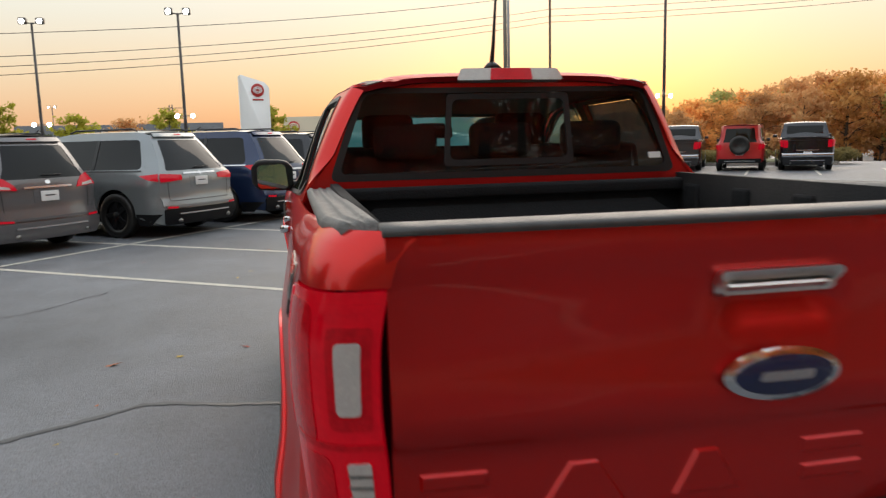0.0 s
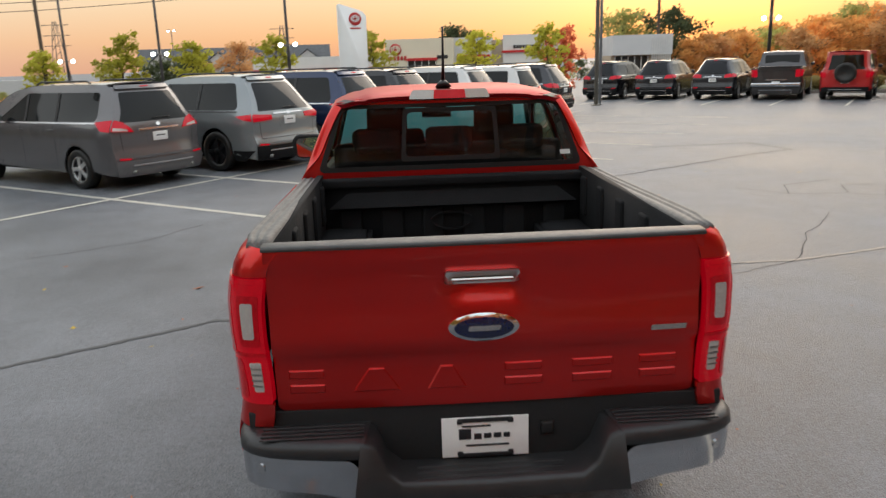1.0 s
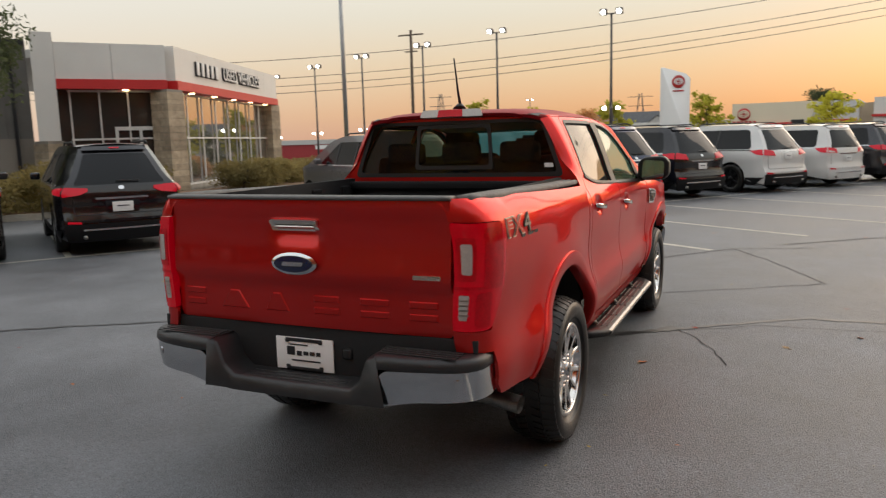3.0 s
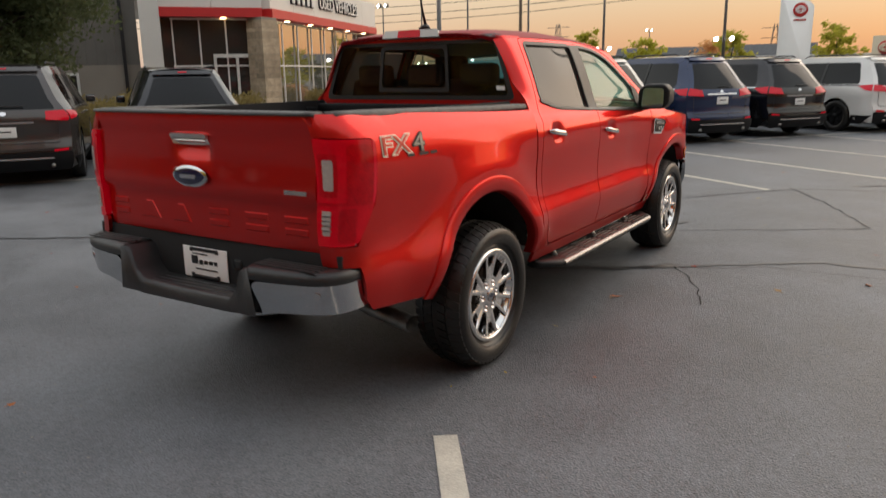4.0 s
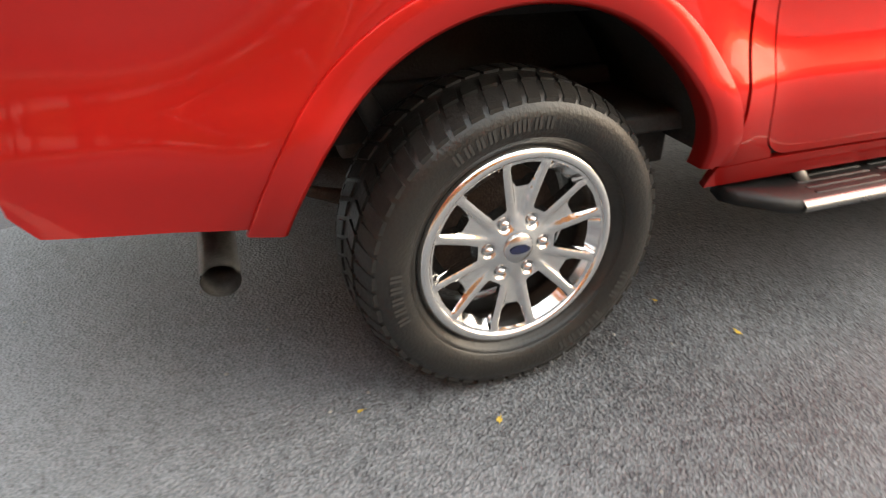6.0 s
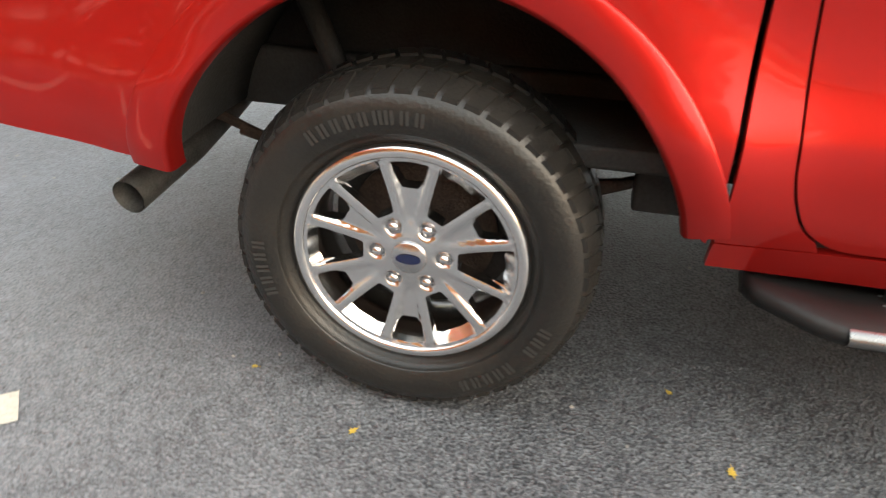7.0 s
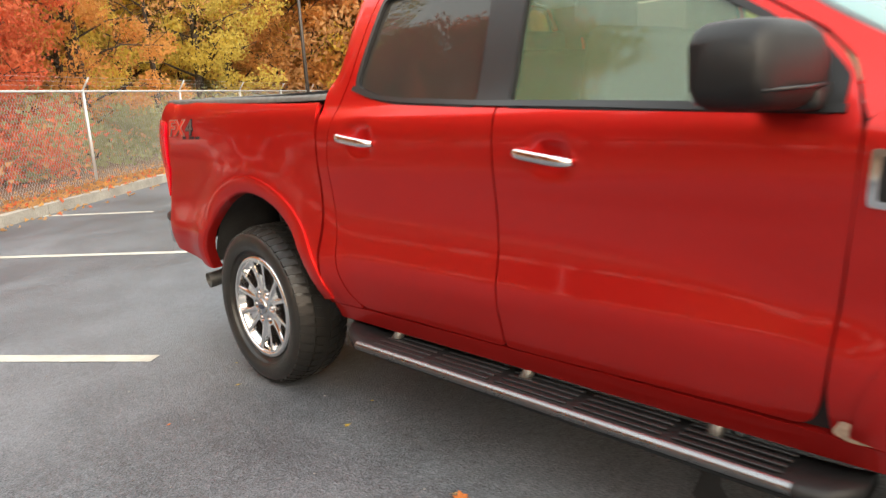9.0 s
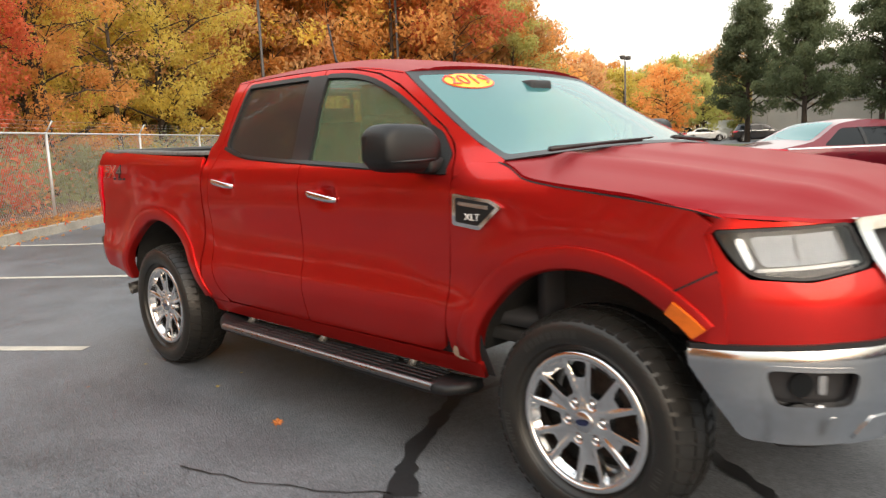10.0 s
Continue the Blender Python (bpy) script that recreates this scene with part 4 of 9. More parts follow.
HUB_R, HUB_F, HUB_Z = 0.0, 3.221, 0.385
low_prof = ((0.40, 0.826), (0.47, 0.850), (0.54, 0.871), (0.61, 0.887), (0.67, 0.896), (0.71, 0.896), (0.76, 0.886), (0.82, 0.874),
            (0.90, 0.869), (0.98, 0.872), (1.10, 0.881), (1.18, 0.880))
cab_prof = curve1(*low_prof, (1.26, 0.862), (1.30, 0.834), (1.36, 0.809), (1.50, 0.762), (1.64, 0.708), (1.72, 0.666), (1.80, 0.60))
bed_prof = curve1(*low_prof, (1.28, 0.866), (1.335, 0.852), (1.37, 0.828), (1.392, 0.795))


def arch_bulge(y, z):
    v = 0.0
    for hy, k in ((HUB_R, 0.034), (HUB_F, 0.026)):
        r = math.hypot(y - hy, z - 0.40)
        v += k * math.exp(-((r - 0.60) / 0.13) ** 2) * sstep(0.42, 0.62, z)
    return v


def cab_x(y, z):
    x = cab_prof(z) + arch_bulge(y, z)
    x += 0.042 * sstep(2.2, 2.95, y) * sstep(0.72, 0.95, z) * (1 - sstep(1.16, 1.34, z))
    if y > 3.45:
        x -= 0.26 * ((y - 3.45) / 0.6) ** 2.4
    if z > 1.30:
        x -= 0.03 * sstep(1.30, 1.75, z) * sstep(1.9, 2.9, y)
        x -= 0.03 * sstep(1.30, 1.75, z) * sstep(1.2, 0.6, y)
    if y < 0.68:
        t = min(0.08, 0.68 - y)
        x -= (0.085 - math.sqrt(max(0, 0.085 ** 2 - t * t))) * sstep(1.36, 1.50, z)
    return x


def side(y, z):
    return (cab_x(y, z), y, z)


def door_side(y, z):
    """The door skin, hollowed behind the handles."""
    d = 0.0
    for hy, hz in ((0.87, 1.186), (1.79, 1.136)):
        d += 0.022 * math.exp(-(((y - hy) / 0.062) ** 4 + ((z - hz) / 0.046) ** 4))
    return (cab_x(y, z) - d, y, z)


cor_x = curve1((0.85, 0.864), (0.95, 0.860), (1.031, 0.847), (1.098, 0.817), (1.152, 0.772), (1.208, 0.720))
cor_y = curve1((0.85, -0.85), (0.95, -0.948), (1.031, -1.028), (1.098, -1.087), (1.152, -1.117), (1.208, -1.128))


def bed_side(s, z):
    """s runs backwards along the bed (minus y), then round the rear corner."""
    lean = 0.018 * sstep(0.95, 0.6, z)
    zp, z = z, z - 0.030 * sstep(1.2, -0.56, s) * sstep(1.22, 1.39, z)
    if s <= 0.85:
        x = bed_prof(zp) + arch_bulge(-s, z) - 0.012 * sstep(0.3, 0.85, s)
        return (x, -s, z)
    x = bed_prof(zp) - 0.012 + arch_bulge(-0.85, z) * (1 - sstep(0.85, 1.1, s)) - (0.864 - cor_x(s))
    return (x, cor_y(s) + lean * sstep(0.85, 1.2, s), z)


def arch(cy, r, flat=0.0, z0=0.40, zb=0.50, n=40, cz=0.40):
    """The edge of a wheel arch, from its rear foot to its front foot."""
    a = math.asin((zb - cz) / r)
    return [(cy - r * math.cos(a + (math.pi - 2 * a) * i / n), cz + r * math.sin(a + (math.pi - 2 * a) * i / n)) for i in range(n + 1)]


# bed sides, one sheet each with the lamp cut out
R_ARCH, F_ARCH = 0.545, 0.53
outline = ([(-0.574, 0.49)] + [(-p[0], p[1]) for p in arch(HUB_R, R_ARCH, zb=0.53)][::-1]
           + [(0.60, 0.535), (0.80, 0.55), (0.975, 0.568), (1.02, 0.62), (1.04, 0.765), (1.208, 0.775), (1.208, 0.858), (1.03, 0.852), (0.925, 1.02)]
           + rounded([(0.925, 1.02), (0.905, 1.288), (1.208, 1.300)], [0, 0.04, 0])[1:-1]
           + [(1.208, 1.300), (1.208, 1.392), (-0.574, 1.358)])
bm = skin(outline, bed_side, 0.045, sgn=-1, hem=0.02, edge=0.022)
pair("bed_side", bm, RED, truck)

# wheel-arch flares
def flare(cy, r, s_side, zb):
    bm = bmesh.new()
    strips = ([(0.078, -0.004), (0.077, 0.007)], [(0.077, 0.007), (0.072, 0.0095), (0.040, 0.011), (0.010, 0.0125), (0.003, 0.0115)],
              [(0.003, 0.0115), (-0.005, 0.007), (-0.009, -0.004), (-0.009, -0.05)])
    line_ = [p for p in arch(cy, r, zb=zb, n=64) if not (cy > 1 and p[0] > cy and p[1] < 0.735)]
    for prof in strips:
        rows = []
        for y, z in line_:
            dy, dz = (y - cy) / r, (z - 0.40) / r
            row = []
            for o, d in prof:
                py, pz = y + dy * o, z + dz * o
                row.append(bm.verts.new((s_side(py, max(pz, 0.44)) + d, py, pz)))
            rows.append(row)
        for a, b in zip(rows, rows[1:]):
            for i in range(len(prof) - 1):
                bm.faces.new((a[i], a[i + 1], b[i + 1], b[i]))
    for f in bm.faces:
        f.normal_update()
        c = f.calc_center_median()
        if f.normal.dot(Vector((0.6, (c.y - cy) * 0.2, (c.z - 0.4) * 0.2))) < 0 and abs(f.normal.x) > 0.3:
            f.normal_flip()
    return bm


pair("wheel_arch_flare", flare(HUB_R, R_ARCH, lambda y, z: bed_side(-y, z)[0], 0.505), RED, truck)
pair("wheel_arch_flare", flare(HUB_F, F_ARCH, cab_x, 0.50), RED, truck)

# wheel-arch liners and what shows behind the wheels
for cy, r in ((HUB_R, 0.56), (HUB_F, 0.545)):
    bm = bmesh.new()
    rows = []
    for x in (0.845, 0.78, 0.60, 0.46):
        rows.append([bm.verts.new((x, cy - r * math.cos(a) * (1 if x > .5 else .98), 0.40 + r * math.sin(a)))
                     for a in [radians(14 + 152 * i / 40) for i in range(41)]])
    for p, q in zip(rows, rows[1:]):
        for i in range(40):
            bm.faces.new((p[i], q[i], q[i + 1], p[i + 1]))
    bm.faces.new(rows[-1])
    pair("wheel_arch_liner", bm, UNDER, truck, "black wheel-arch liner")

# tailgate
gate_y = curve1((0.80, 0.018), (0.86, 0.010), (0.97, 0.010), (1.005, 0.012), (1.022, -0.002), (1.05, -0.012), (1.2, -0.002), (1.30, -0.004), (1.33, -0.012), (1.36, -0.017), (1.395, -0.012))


def gate(x, z):
    pocket = 0.03 * (1 - sstep(0.10, 0.125, abs(x + 0.012))) * sstep(1.185, 1.215, z) * (1 - sstep(1.265, 1.285, z))
    return (x, -1.128 + gate_y(z) + 0.018 * (x / 0.72) ** 2 + pocket, z)


tailgate = part("tailgate", skin(rounded([(-0.708, 0.822), (0.708, 0.822), (0.712, 1.388), (-0.712, 1.388)], [0.03, 0.03, 0.008, 0.008]),
                                 gate, 0.03, hem=0.03, edge=0.02), RED, truck)
# inner face of the gate and its black cap
bm = box(1.42, 0.045, 0.55, (0, -1.075, 1.105), 0.006)
part("inner_panel", bm, LINER, tailgate)
bm = bmesh.new()
cap_prof = [(-1.152, 1.383), (-1.155, 1.391), (-1.146, 1.398), (-1.075, 1.400), (-1.055, 1.396), (-1.052, 1.372)]
rows = []
for i in range(25):
    x = -0.715 + 1.43 * i / 24
    bow = 0.018 * (x / 0.72) ** 2
    rows.append([bm.verts.new((x, y + (bow if j < 3 else 0), z)) for j, (y, z) in enumerate(cap_prof)])
for a, b in zip(rows, rows[1:]):
    for i in range(len(cap_prof) - 1):
        bm.faces.new((a[i], a[i + 1], b[i + 1], b[i]))
bm.faces.new(rows[0])
bm.faces.new(rows[-1][::-1])
bmesh.ops.recalc_face_normals(bm, faces=bm.faces)
part("top_cap", bm, CAPM, tailgate, "dark grey plastic tailgate cap")
# handle, oval emblem, small badge
bm = skin(rounded([(-0.135, 1.247), (0.106, 1.247), (0.106, 1.297), (-0.135, 1.297)], 0.012), gate, 0.02, hem=0.02, out=0.016)
h = part("handle", bm, HANDLE, tailgate, "chrome tailgate handle")
bm = skin(rounded([(-0.118, 1.2565), (0.089, 1.2565), (0.089, 1.281), (-0.118, 1.281)], 0.006), gate, 0.02, hem=0.006, out=0.019)
part("grip_plate", bm, HANDLE, h)
bm = skin(rounded([(0.085, 1.262), (0.097, 1.262), (0.097, 1.274), (0.085, 1.274)], 0.005), gate, 0.01, hem=0.004, out=0.021)
part("lock_cylinder", bm, STEEL, h)


def dome(x, z):
    q = ((x + 0.014) / 0.118) ** 2 + ((z - 1.108) / 0.05) ** 2
    return (x, -1.150 - 0.014 * math.sqrt(max(0, 1 - q)), z)


bm = skin(circle(-0.014, 1.108, 0.116, 0.049, 40), dome, 0.012, hem=0.014)
em = part("oval_emblem", bm, CHROME, tailgate, "blue oval emblem in a chrome ring")
bm = skin(circle(-0.014, 1.108, 0.097, 0.036, 40), dome, 0.012, hem=0.004, out=0.003)
part("blue_field", bm, BLUE, em)
bm = bmesh.new()
skin(rounded([(-0.068, 1.100), (0.036, 1.100), (0.042, 1.117), (-0.062, 1.117)], 0.006), dome, 0.01, hem=0.002, out=0.0045, bm=bm)
part("script_mark", bm, SATIN, em)
bm = skin(rounded([(0.545, 1.062), (0.665, 1.062), (0.668, 1.080), (0.548, 1.080)], 0.003), gate, 0.02, hem=0.006, out=0.006)
part("small_badge", bm, SATIN, tailgate, "slim silver badge")
# six embossed marks across the lower gate: pairs of plain bars and plain wedges
def mark(x0, x1, q):
    foot = dense([(x0 + u * (x1 - x0), 0.884 + v * 0.084) for u, v in q], 0.02)
    head = inset(foot, 0.005)
    bm = skin(head, gate, 0.02, hem=0, out=0.005)
    rows = [[bm.verts.new(Vector(gate(*p)) + Vector((0, -lift, 0))) for p in loop] for loop, lift in ((foot, -0.001), (head, 0.005))]
    for i in range(len(foot)):
        k = (i + 1) % len(foot)
        bm.faces.new((rows[0][i], rows[0][k], rows[1][k], rows[1][i]))
    bmesh.ops.recalc_face_normals(bm, faces=bm.faces)
    part("embossed_mark", bm, RED, tailgate, smooth=False)


for x0, x1, bars in ((-0.665, -0.545, 1), (-0.455, -0.29, 0), (-0.205, -0.07, 0), (0.055, 0.185, 1), (0.285, 0.425, 1), (0.515, 0.645, 1)):
    for q in ([(0, 0), (1, 0), (1, 0.38), (0, 0.38)], [(0, 0.62), (1, 0.62), (1, 1), (0, 1)]) if bars else ([(0, 0), (1, 0), (0.66, 1), (0.34, 1)],):
        mark(x0, x1, q)

# rear lamps that wrap the corner
def lamp(s, z):
    p = bed_side(s, z)
    return p


lamp_out = rounded([(0.909, 1.284), (1.204, 1.296), (1.204, 0.862), (1.033, 0.857), (0.929, 1.02)], [0.04, 0.01, 0.01, 0.045, 0.2])
lb = skin(lamp_out, lamp, 0.03, sgn=-1, hem=0.03, out=0.006, edge=0.02)
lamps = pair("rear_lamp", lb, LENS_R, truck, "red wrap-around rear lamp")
pieces = [("lens_edge", rounded([(0.918, 1.276), (0.934, 1.277), (0.955, 1.03), (0.940, 1.025)], 0.006), LENS_C, 0.0085),
          ("outer_lens", rounded([(0.935, 1.265), (1.07, 1.272), (1.085, 1.03), (0.952, 1.02)], 0.03), LENS_D, 0.0075),
          ("light_bar", rounded([(1.088, 1.272), (1.196, 1.277), (1.196, 1.262), (1.088, 1.257)], 0.005), LENS_R, 0.009),
          ("reversing_lens", rounded([(1.128, 1.212), (1.172, 1.214), (1.172, 1.092), (1.132, 1.090)], 0.01), LENS_W, 0.010),
          ("lens_divider", [(1.0, 1.038), (1.203, 1.043), (1.203, 1.032), (1.0, 1.027)], LENS_D, 0.009),
          ("lower_lens", rounded([(1.03, 1.012), (1.11, 1.015), (1.118, 0.875), (1.045, 0.872)], 0.02), LENS_D, 0.0075),
          ("lens_frame", rounded([(1.112, 1.236), (1.190, 1.238), (1.190, 1.066), (1.118, 1.064)], 0.012), LENS_D, 0.0082),
          ("lower_clear_lens", rounded([(1.138, 1.008), (1.178, 1.010), (1.178, 0.908), (1.145, 0.906)], 0.006), LENS_W, 0.010)]
pieces += [("lens_louvre", [(1.139, z), (1.177, z + 0.001), (1.177, z + 0.006), (1.139, z + 0.005)], STEEL, 0.0115) for z in (0.925, 0.945, 0.965, 0.985)]
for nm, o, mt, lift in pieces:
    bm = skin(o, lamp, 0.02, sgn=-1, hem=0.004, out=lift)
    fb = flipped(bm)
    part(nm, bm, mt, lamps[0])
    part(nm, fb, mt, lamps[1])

# bed: rail caps, liner, floor ribs
bm = bmesh.new()
rows = []
rail = [(0.806, 1.374), (0.806, 1.388), (0.796, 1.398), (0.786, 1.398), (0.783, 1.394), (0.766, 1.394), (0.763, 1.399), (0.752, 1.399), (0.749, 1.394),
        (0.735, 1.394), (0.732, 1.399), (0.715, 1.398), (0.702, 1.388), (0.700, 1.30)]
for i in range(21):
    y = 0.578 - 1.628 * i / 20
    dz = -0.034 * sstep(-1.2, 0.56, y) + 0.001
    tap = 0.03 * sstep(-0.85, -1.05, y)
    rows.append([bm.verts.new((x - tap * sstep(0.70, 0.81, x), y, z + dz)) for x, z in rail])
for a, b in zip(rows, rows[1:]):
    for i in range(len(rail) - 1):
        bm.faces.new((a[i], a[i + 1], b[i + 1], b[i]))
bm.faces.new(rows[0][::-1])
bm.faces.new(rows[-1])
bmesh.ops.recalc_face_normals(bm, faces=bm.faces)
pair("rail_cap", bm, RAIL, truck, "grey ribbed plastic bed-rail cap")
bm = bmesh.new()
box(0.90, 1.62, 0.03, (0, -0.26, 0.865), 0, bm)
box(1.44, 0.5, 0.03, (0, -0.82, 0.865), 0, bm)
for i in range(9):
    box(0.06, 1.54, 0.018, (-0.40 + 0.10 * i, -0.26, 0.885), 0.006, bm)
box(1.44, 0.03, 0.52, (0, 0.525, 1.10), 0, bm)
for i in range(6):
    box(0.12, 0.035, 0.34, (-0.55 + 0.22 * i, 0.505, 1.05), 0.012, bm)
box(1.40, 0.05, 0.05, (0, 0.50, 1.335), 0.012, bm)
for sx in (-1, 1):
    box(0.03, 1.60, 0.50, (sx * 0.705, -0.26, 1.13), 0, bm)
    box(0.26, 1.10, 0.13, (sx * 0.59, 0.0, 1.03), 0.05, bm)
    box(0.02, 1.10, 0.22, (sx * 0.45, 0.0, 0.97), 0, bm)
    for i in range(5):
        box(0.03, 0.10, 0.2, (sx * 0.69, -0.92 + 0.33 * i, 1.24), 0.012, bm)
part("bed_liner", bm, LINER, truck, "black ribbed plastic bed liner")
wall_face = lambda x, z: (x, 0.482, z)
bm = ring(circle(-0.01, 1.12, 0.115, 0.052, 36), circle(-0.01, 1.12, 0.103, 0.042, 36), wall_face, 0.006, 0.012)
part("oval_relief", bm, LINER, truck, "black oval relief in the bed liner")
bm = skin([(-0.66, 1.21), (0.66, 1.21), (0.56, 1.285), (-0.56, 1.285)], lambda x, z: (x, 0.452 + (z - 1.21) * 0.5, z), 0.06, hem=0.03)
part("liner_lip", bm, LINER, truck)

# cab sides: doors with their window frames, rear pillar, front wing
# outlines in side view
win_r = rounded([(0.782, 1.378), (0.985, 1.325), (1.468, 1.298), (1.452, 1.706), (0.835, 1.709)], [0.05, 0.12, 0.02, 0.02, 0.03])
win_f = rounded([(1.605, 1.292), (2.575, 1.250), (2.44, 1.415), (2.17, 1.572), (1.97, 1.655), (1.78, 1.692), (1.596, 1.702)], [0.02, 0.02, 0.1, 0.2, 0.2, 0.15, 0.02])
door_r = rounded([(0.735, 0.545), (0.69, 0.64), (0.648, 1.10), (0.692, 1.29), (0.735, 1.42), (0.765, 1.64), (0.79, 1.735), (0.85, 1.742), (1.5595, 1.740), (1.5595, 0.50), (0.80, 0.505)],
                 [0.08, 0.08, 0.3, 0.1, 0.1, 0.1, 0.03, 0.03, 0, 0.02, 0.04])
door_f = rounded([(1.5665, 0.50), (1.5665, 1.740), (1.78, 1.722), (2.0, 1.682), (2.165, 1.615), (2.505, 1.415), (2.572, 1.352), (2.628, 1.22), (2.62, 1.05), (2.60, 0.90), (2.575, 0.62), (2.54, 0.51)],
                 [0.02, 0, 0.2, 0.2, 0.15, 0.08, 0.06, 0.05, 0.1, 0.3, 0.1, 0.06])
for nm, o, w in (("rear_door", door_r, win_r), ("front_door", door_f, win_f)):
    bm = skin(o, door_side, 0.02, (w,), 0.014, edge=0.02)
    ds = pair(nm, bm, RED, truck)
    # black surround, glass, handle, belt moulding
    wo = inset(w, -0.015)
    bmr = ring(wo, inset(w, 0.006), side, 0.003, 0.014)
    fr = flipped(bmr)
    g = skin(inset(w, 0.008), side, 0.06, hem=0, out=-0.012)
    gf = flipped(g)
    hy, hz = (0.845, 1.183) if nm == "rear_door" else (1.765, 1.133)
    for d, f, gl, sg in ((ds[0], bmr, g, 1), (ds[1], fr, gf, -1)):
        part("window_surround", f, TRIM, d, "black window surround")
        part("window_pane", gl, G_REAR if nm == "rear_door" else G_FRONT, d).visible_shadow = False
        hb = bmesh.new()
        hx = cab_x(hy, hz)
        n = 14
        rws = []
        for i in range(n + 1):
            t = i / n
            y = hy - 0.115 + 0.23 * t
            lift = 0.028 * (1 - abs(2 * t - 1) ** 5) + 0.004
            hgt = 0.017 * (1 - 0.35 * abs(2 * t - 1) ** 5)
            rws.append([hb.verts.new((sg * (hx + lift + 0.008 * math.cos(a)), y, hz - 0.03 * (t - 0.5) + hgt * math.sin(a)))
                        for a in [2 * math.pi * k / 10 for k in range(10)]])
        for a, b in zip(rws, rws[1:]):
            for k in range(10):
                hb.faces.new((a[k], a[(k + 1) % 10], b[(k + 1) % 10], b[k]))
        hb.faces.new(rws[0])
        hb.faces.new(rws[-1])
        bmesh.ops.recalc_face_normals(hb, faces=hb.faces)
        part("door_handle", hb, CHROME, d, "chrome door handle")
    lin = skin(inset(o, 0.012), side, 0.08, (inset(w, -0.005),), 0, -0.03)
    lf = flipped(lin)
    part("door_lining", lin, DASH, ds[0])
    part("door_lining", lf, DASH, ds[1])
# window pillar between the doors
bm = skin(rounded([(1.470, 1.295), (1.603, 1.290), (1.598, 1.712), (1.455, 1.712)], 0.015), side, 0.05, hem=0.006, out=0.0045)
pair("door_pillar_trim", bm, TRIM, truck, "black pillar trim between the doors")
# belt moulding
bm = skin([(0.765, 1.366), (0.90, 1.330), (1.1, 1.308), (1.5, 1.284), (2.0, 1.264), (2.59, 1.236), (2.59, 1.254), (2.0, 1.281), (1.5, 1.301), (1.1, 1.325), (0.90, 1.347), (0.77, 1.384)], side, 0.05, hem=0.006, out=0.008)
pair("belt_moulding", bm, TRIM, truck, "black belt-line moulding")
# black sail panels that carry the mirrors
bm = skin(rounded([(2.40, 1.262), (2.585, 1.252), (2.578, 1.318), (2.50, 1.402), (2.425, 1.438)], 0.012), side, 0.04, hem=0.006, out=0.006)
pair("mirror_sail", bm, BLACK, truck, "black plastic mirror sail")
# rear corner of the cab
door_edge = []
for p in inset(door_r, -0.006):
    if p[0] > 0.84 or p[1] > 1.733:
        break
    if not door_edge or p[1] > door_edge[-1][1] + 0.002:
        door_edge.append(p)
bm = skin([(0.588, 0.498), (0.775, 0.498)] + door_edge + [(0.84, 1.752), (0.600, 1.752), (0.600, 1.42), (0.588, 1.36)], side, 0.03, hem=0.012, edge=0.02)
pair("cab_corner", bm, RED, truck)
bm = skin([(0.62, 0.60), (0.70, 0.60), (0.66, 0.95), (0.67, 1.25), (0.73, 1.42), (0.76, 1.63), (0.79, 1.74), (0.62, 1.74)], side, 0.06, hem=0, out=-0.03)
pair("corner_lining", bm, DASH, truck)
# sill under the doors
bm = skin([(0.588, 0.425), (2.72, 0.425), (2.72, 0.49), (2.58, 0.497), (0.725, 0.494), (0.588, 0.494)], side, 0.05, hem=0.02)
pair("sill", bm, RED, truck)
# dark backing behind the door gaps at the sill
for q in ([(2.48, 0.43), (2.76, 0.43), (2.74, 0.95), (2.48, 0.95)], [(0.60, 0.43), (0.86, 0.43), (0.84, 1.0), (0.62, 1.0)], [(1.46, 0.43), (1.66, 0.43), (1.66, 1.25), (1.46, 1.25)]):
    pair("gap_backing", skin(q, side, 0.08, hem=0, out=-0.018), DARK, truck)
# front wing
hood_edge = curve1((2.60, 1.300), (2.80, 1.290), (2.90, 1.268), (2.99, 1.226), (3.1, 1.207), (3.28, 1.186), (3.46, 1.165), (3.62, 1.140), (3.72, 1.112))
wing = ([(2.585, 0.50), (2.69, 0.495)] + [p for p in arch(HUB_F, F_ARCH, zb=0.53) if p[0] < HUB_F or p[1] > 0.735] + [(3.72, 0.735), (3.70, 0.925), (3.655, 1.066), (3.675, 1.098)]
        + [(y, hood_edge(y)) for y in (3.62, 3.5, 3.35, 3.2, 3.1, 3.04, 2.99, 2.94, 2.9, 2.85, 2.8, 2.72)] + [(2.70, 1.283), (2.635, 1.22), (2.607, 0.90), (2.582, 0.62)])
bm = skin(wing, side, 0.04, hem=0.015, edge=0.022)
pair("front_wing", bm, RED, truck)
bm = skin([(3.548, 0.884), (3.552, 0.8795), (3.694, 0.958), (3.690, 0.963)], side, 0.02, hem=0, out=0.002)
pair("wing_seam", bm, DARK, truck)
# bare scrape at the wing's foot
bm = skin(rounded([(2.585, 0.515), (2.612, 0.560), (2.66, 0.545), (2.675, 0.500), (2.62, 0.497)], 0.012), side, 0.02, hem=0, out=0.003)
part("bare_scrape", bm, surface("scraped_primer", (0.55, 0.40, 0.30), 0.8, var=0.25, scale=40), truck, "pale bare scrape in the paint")
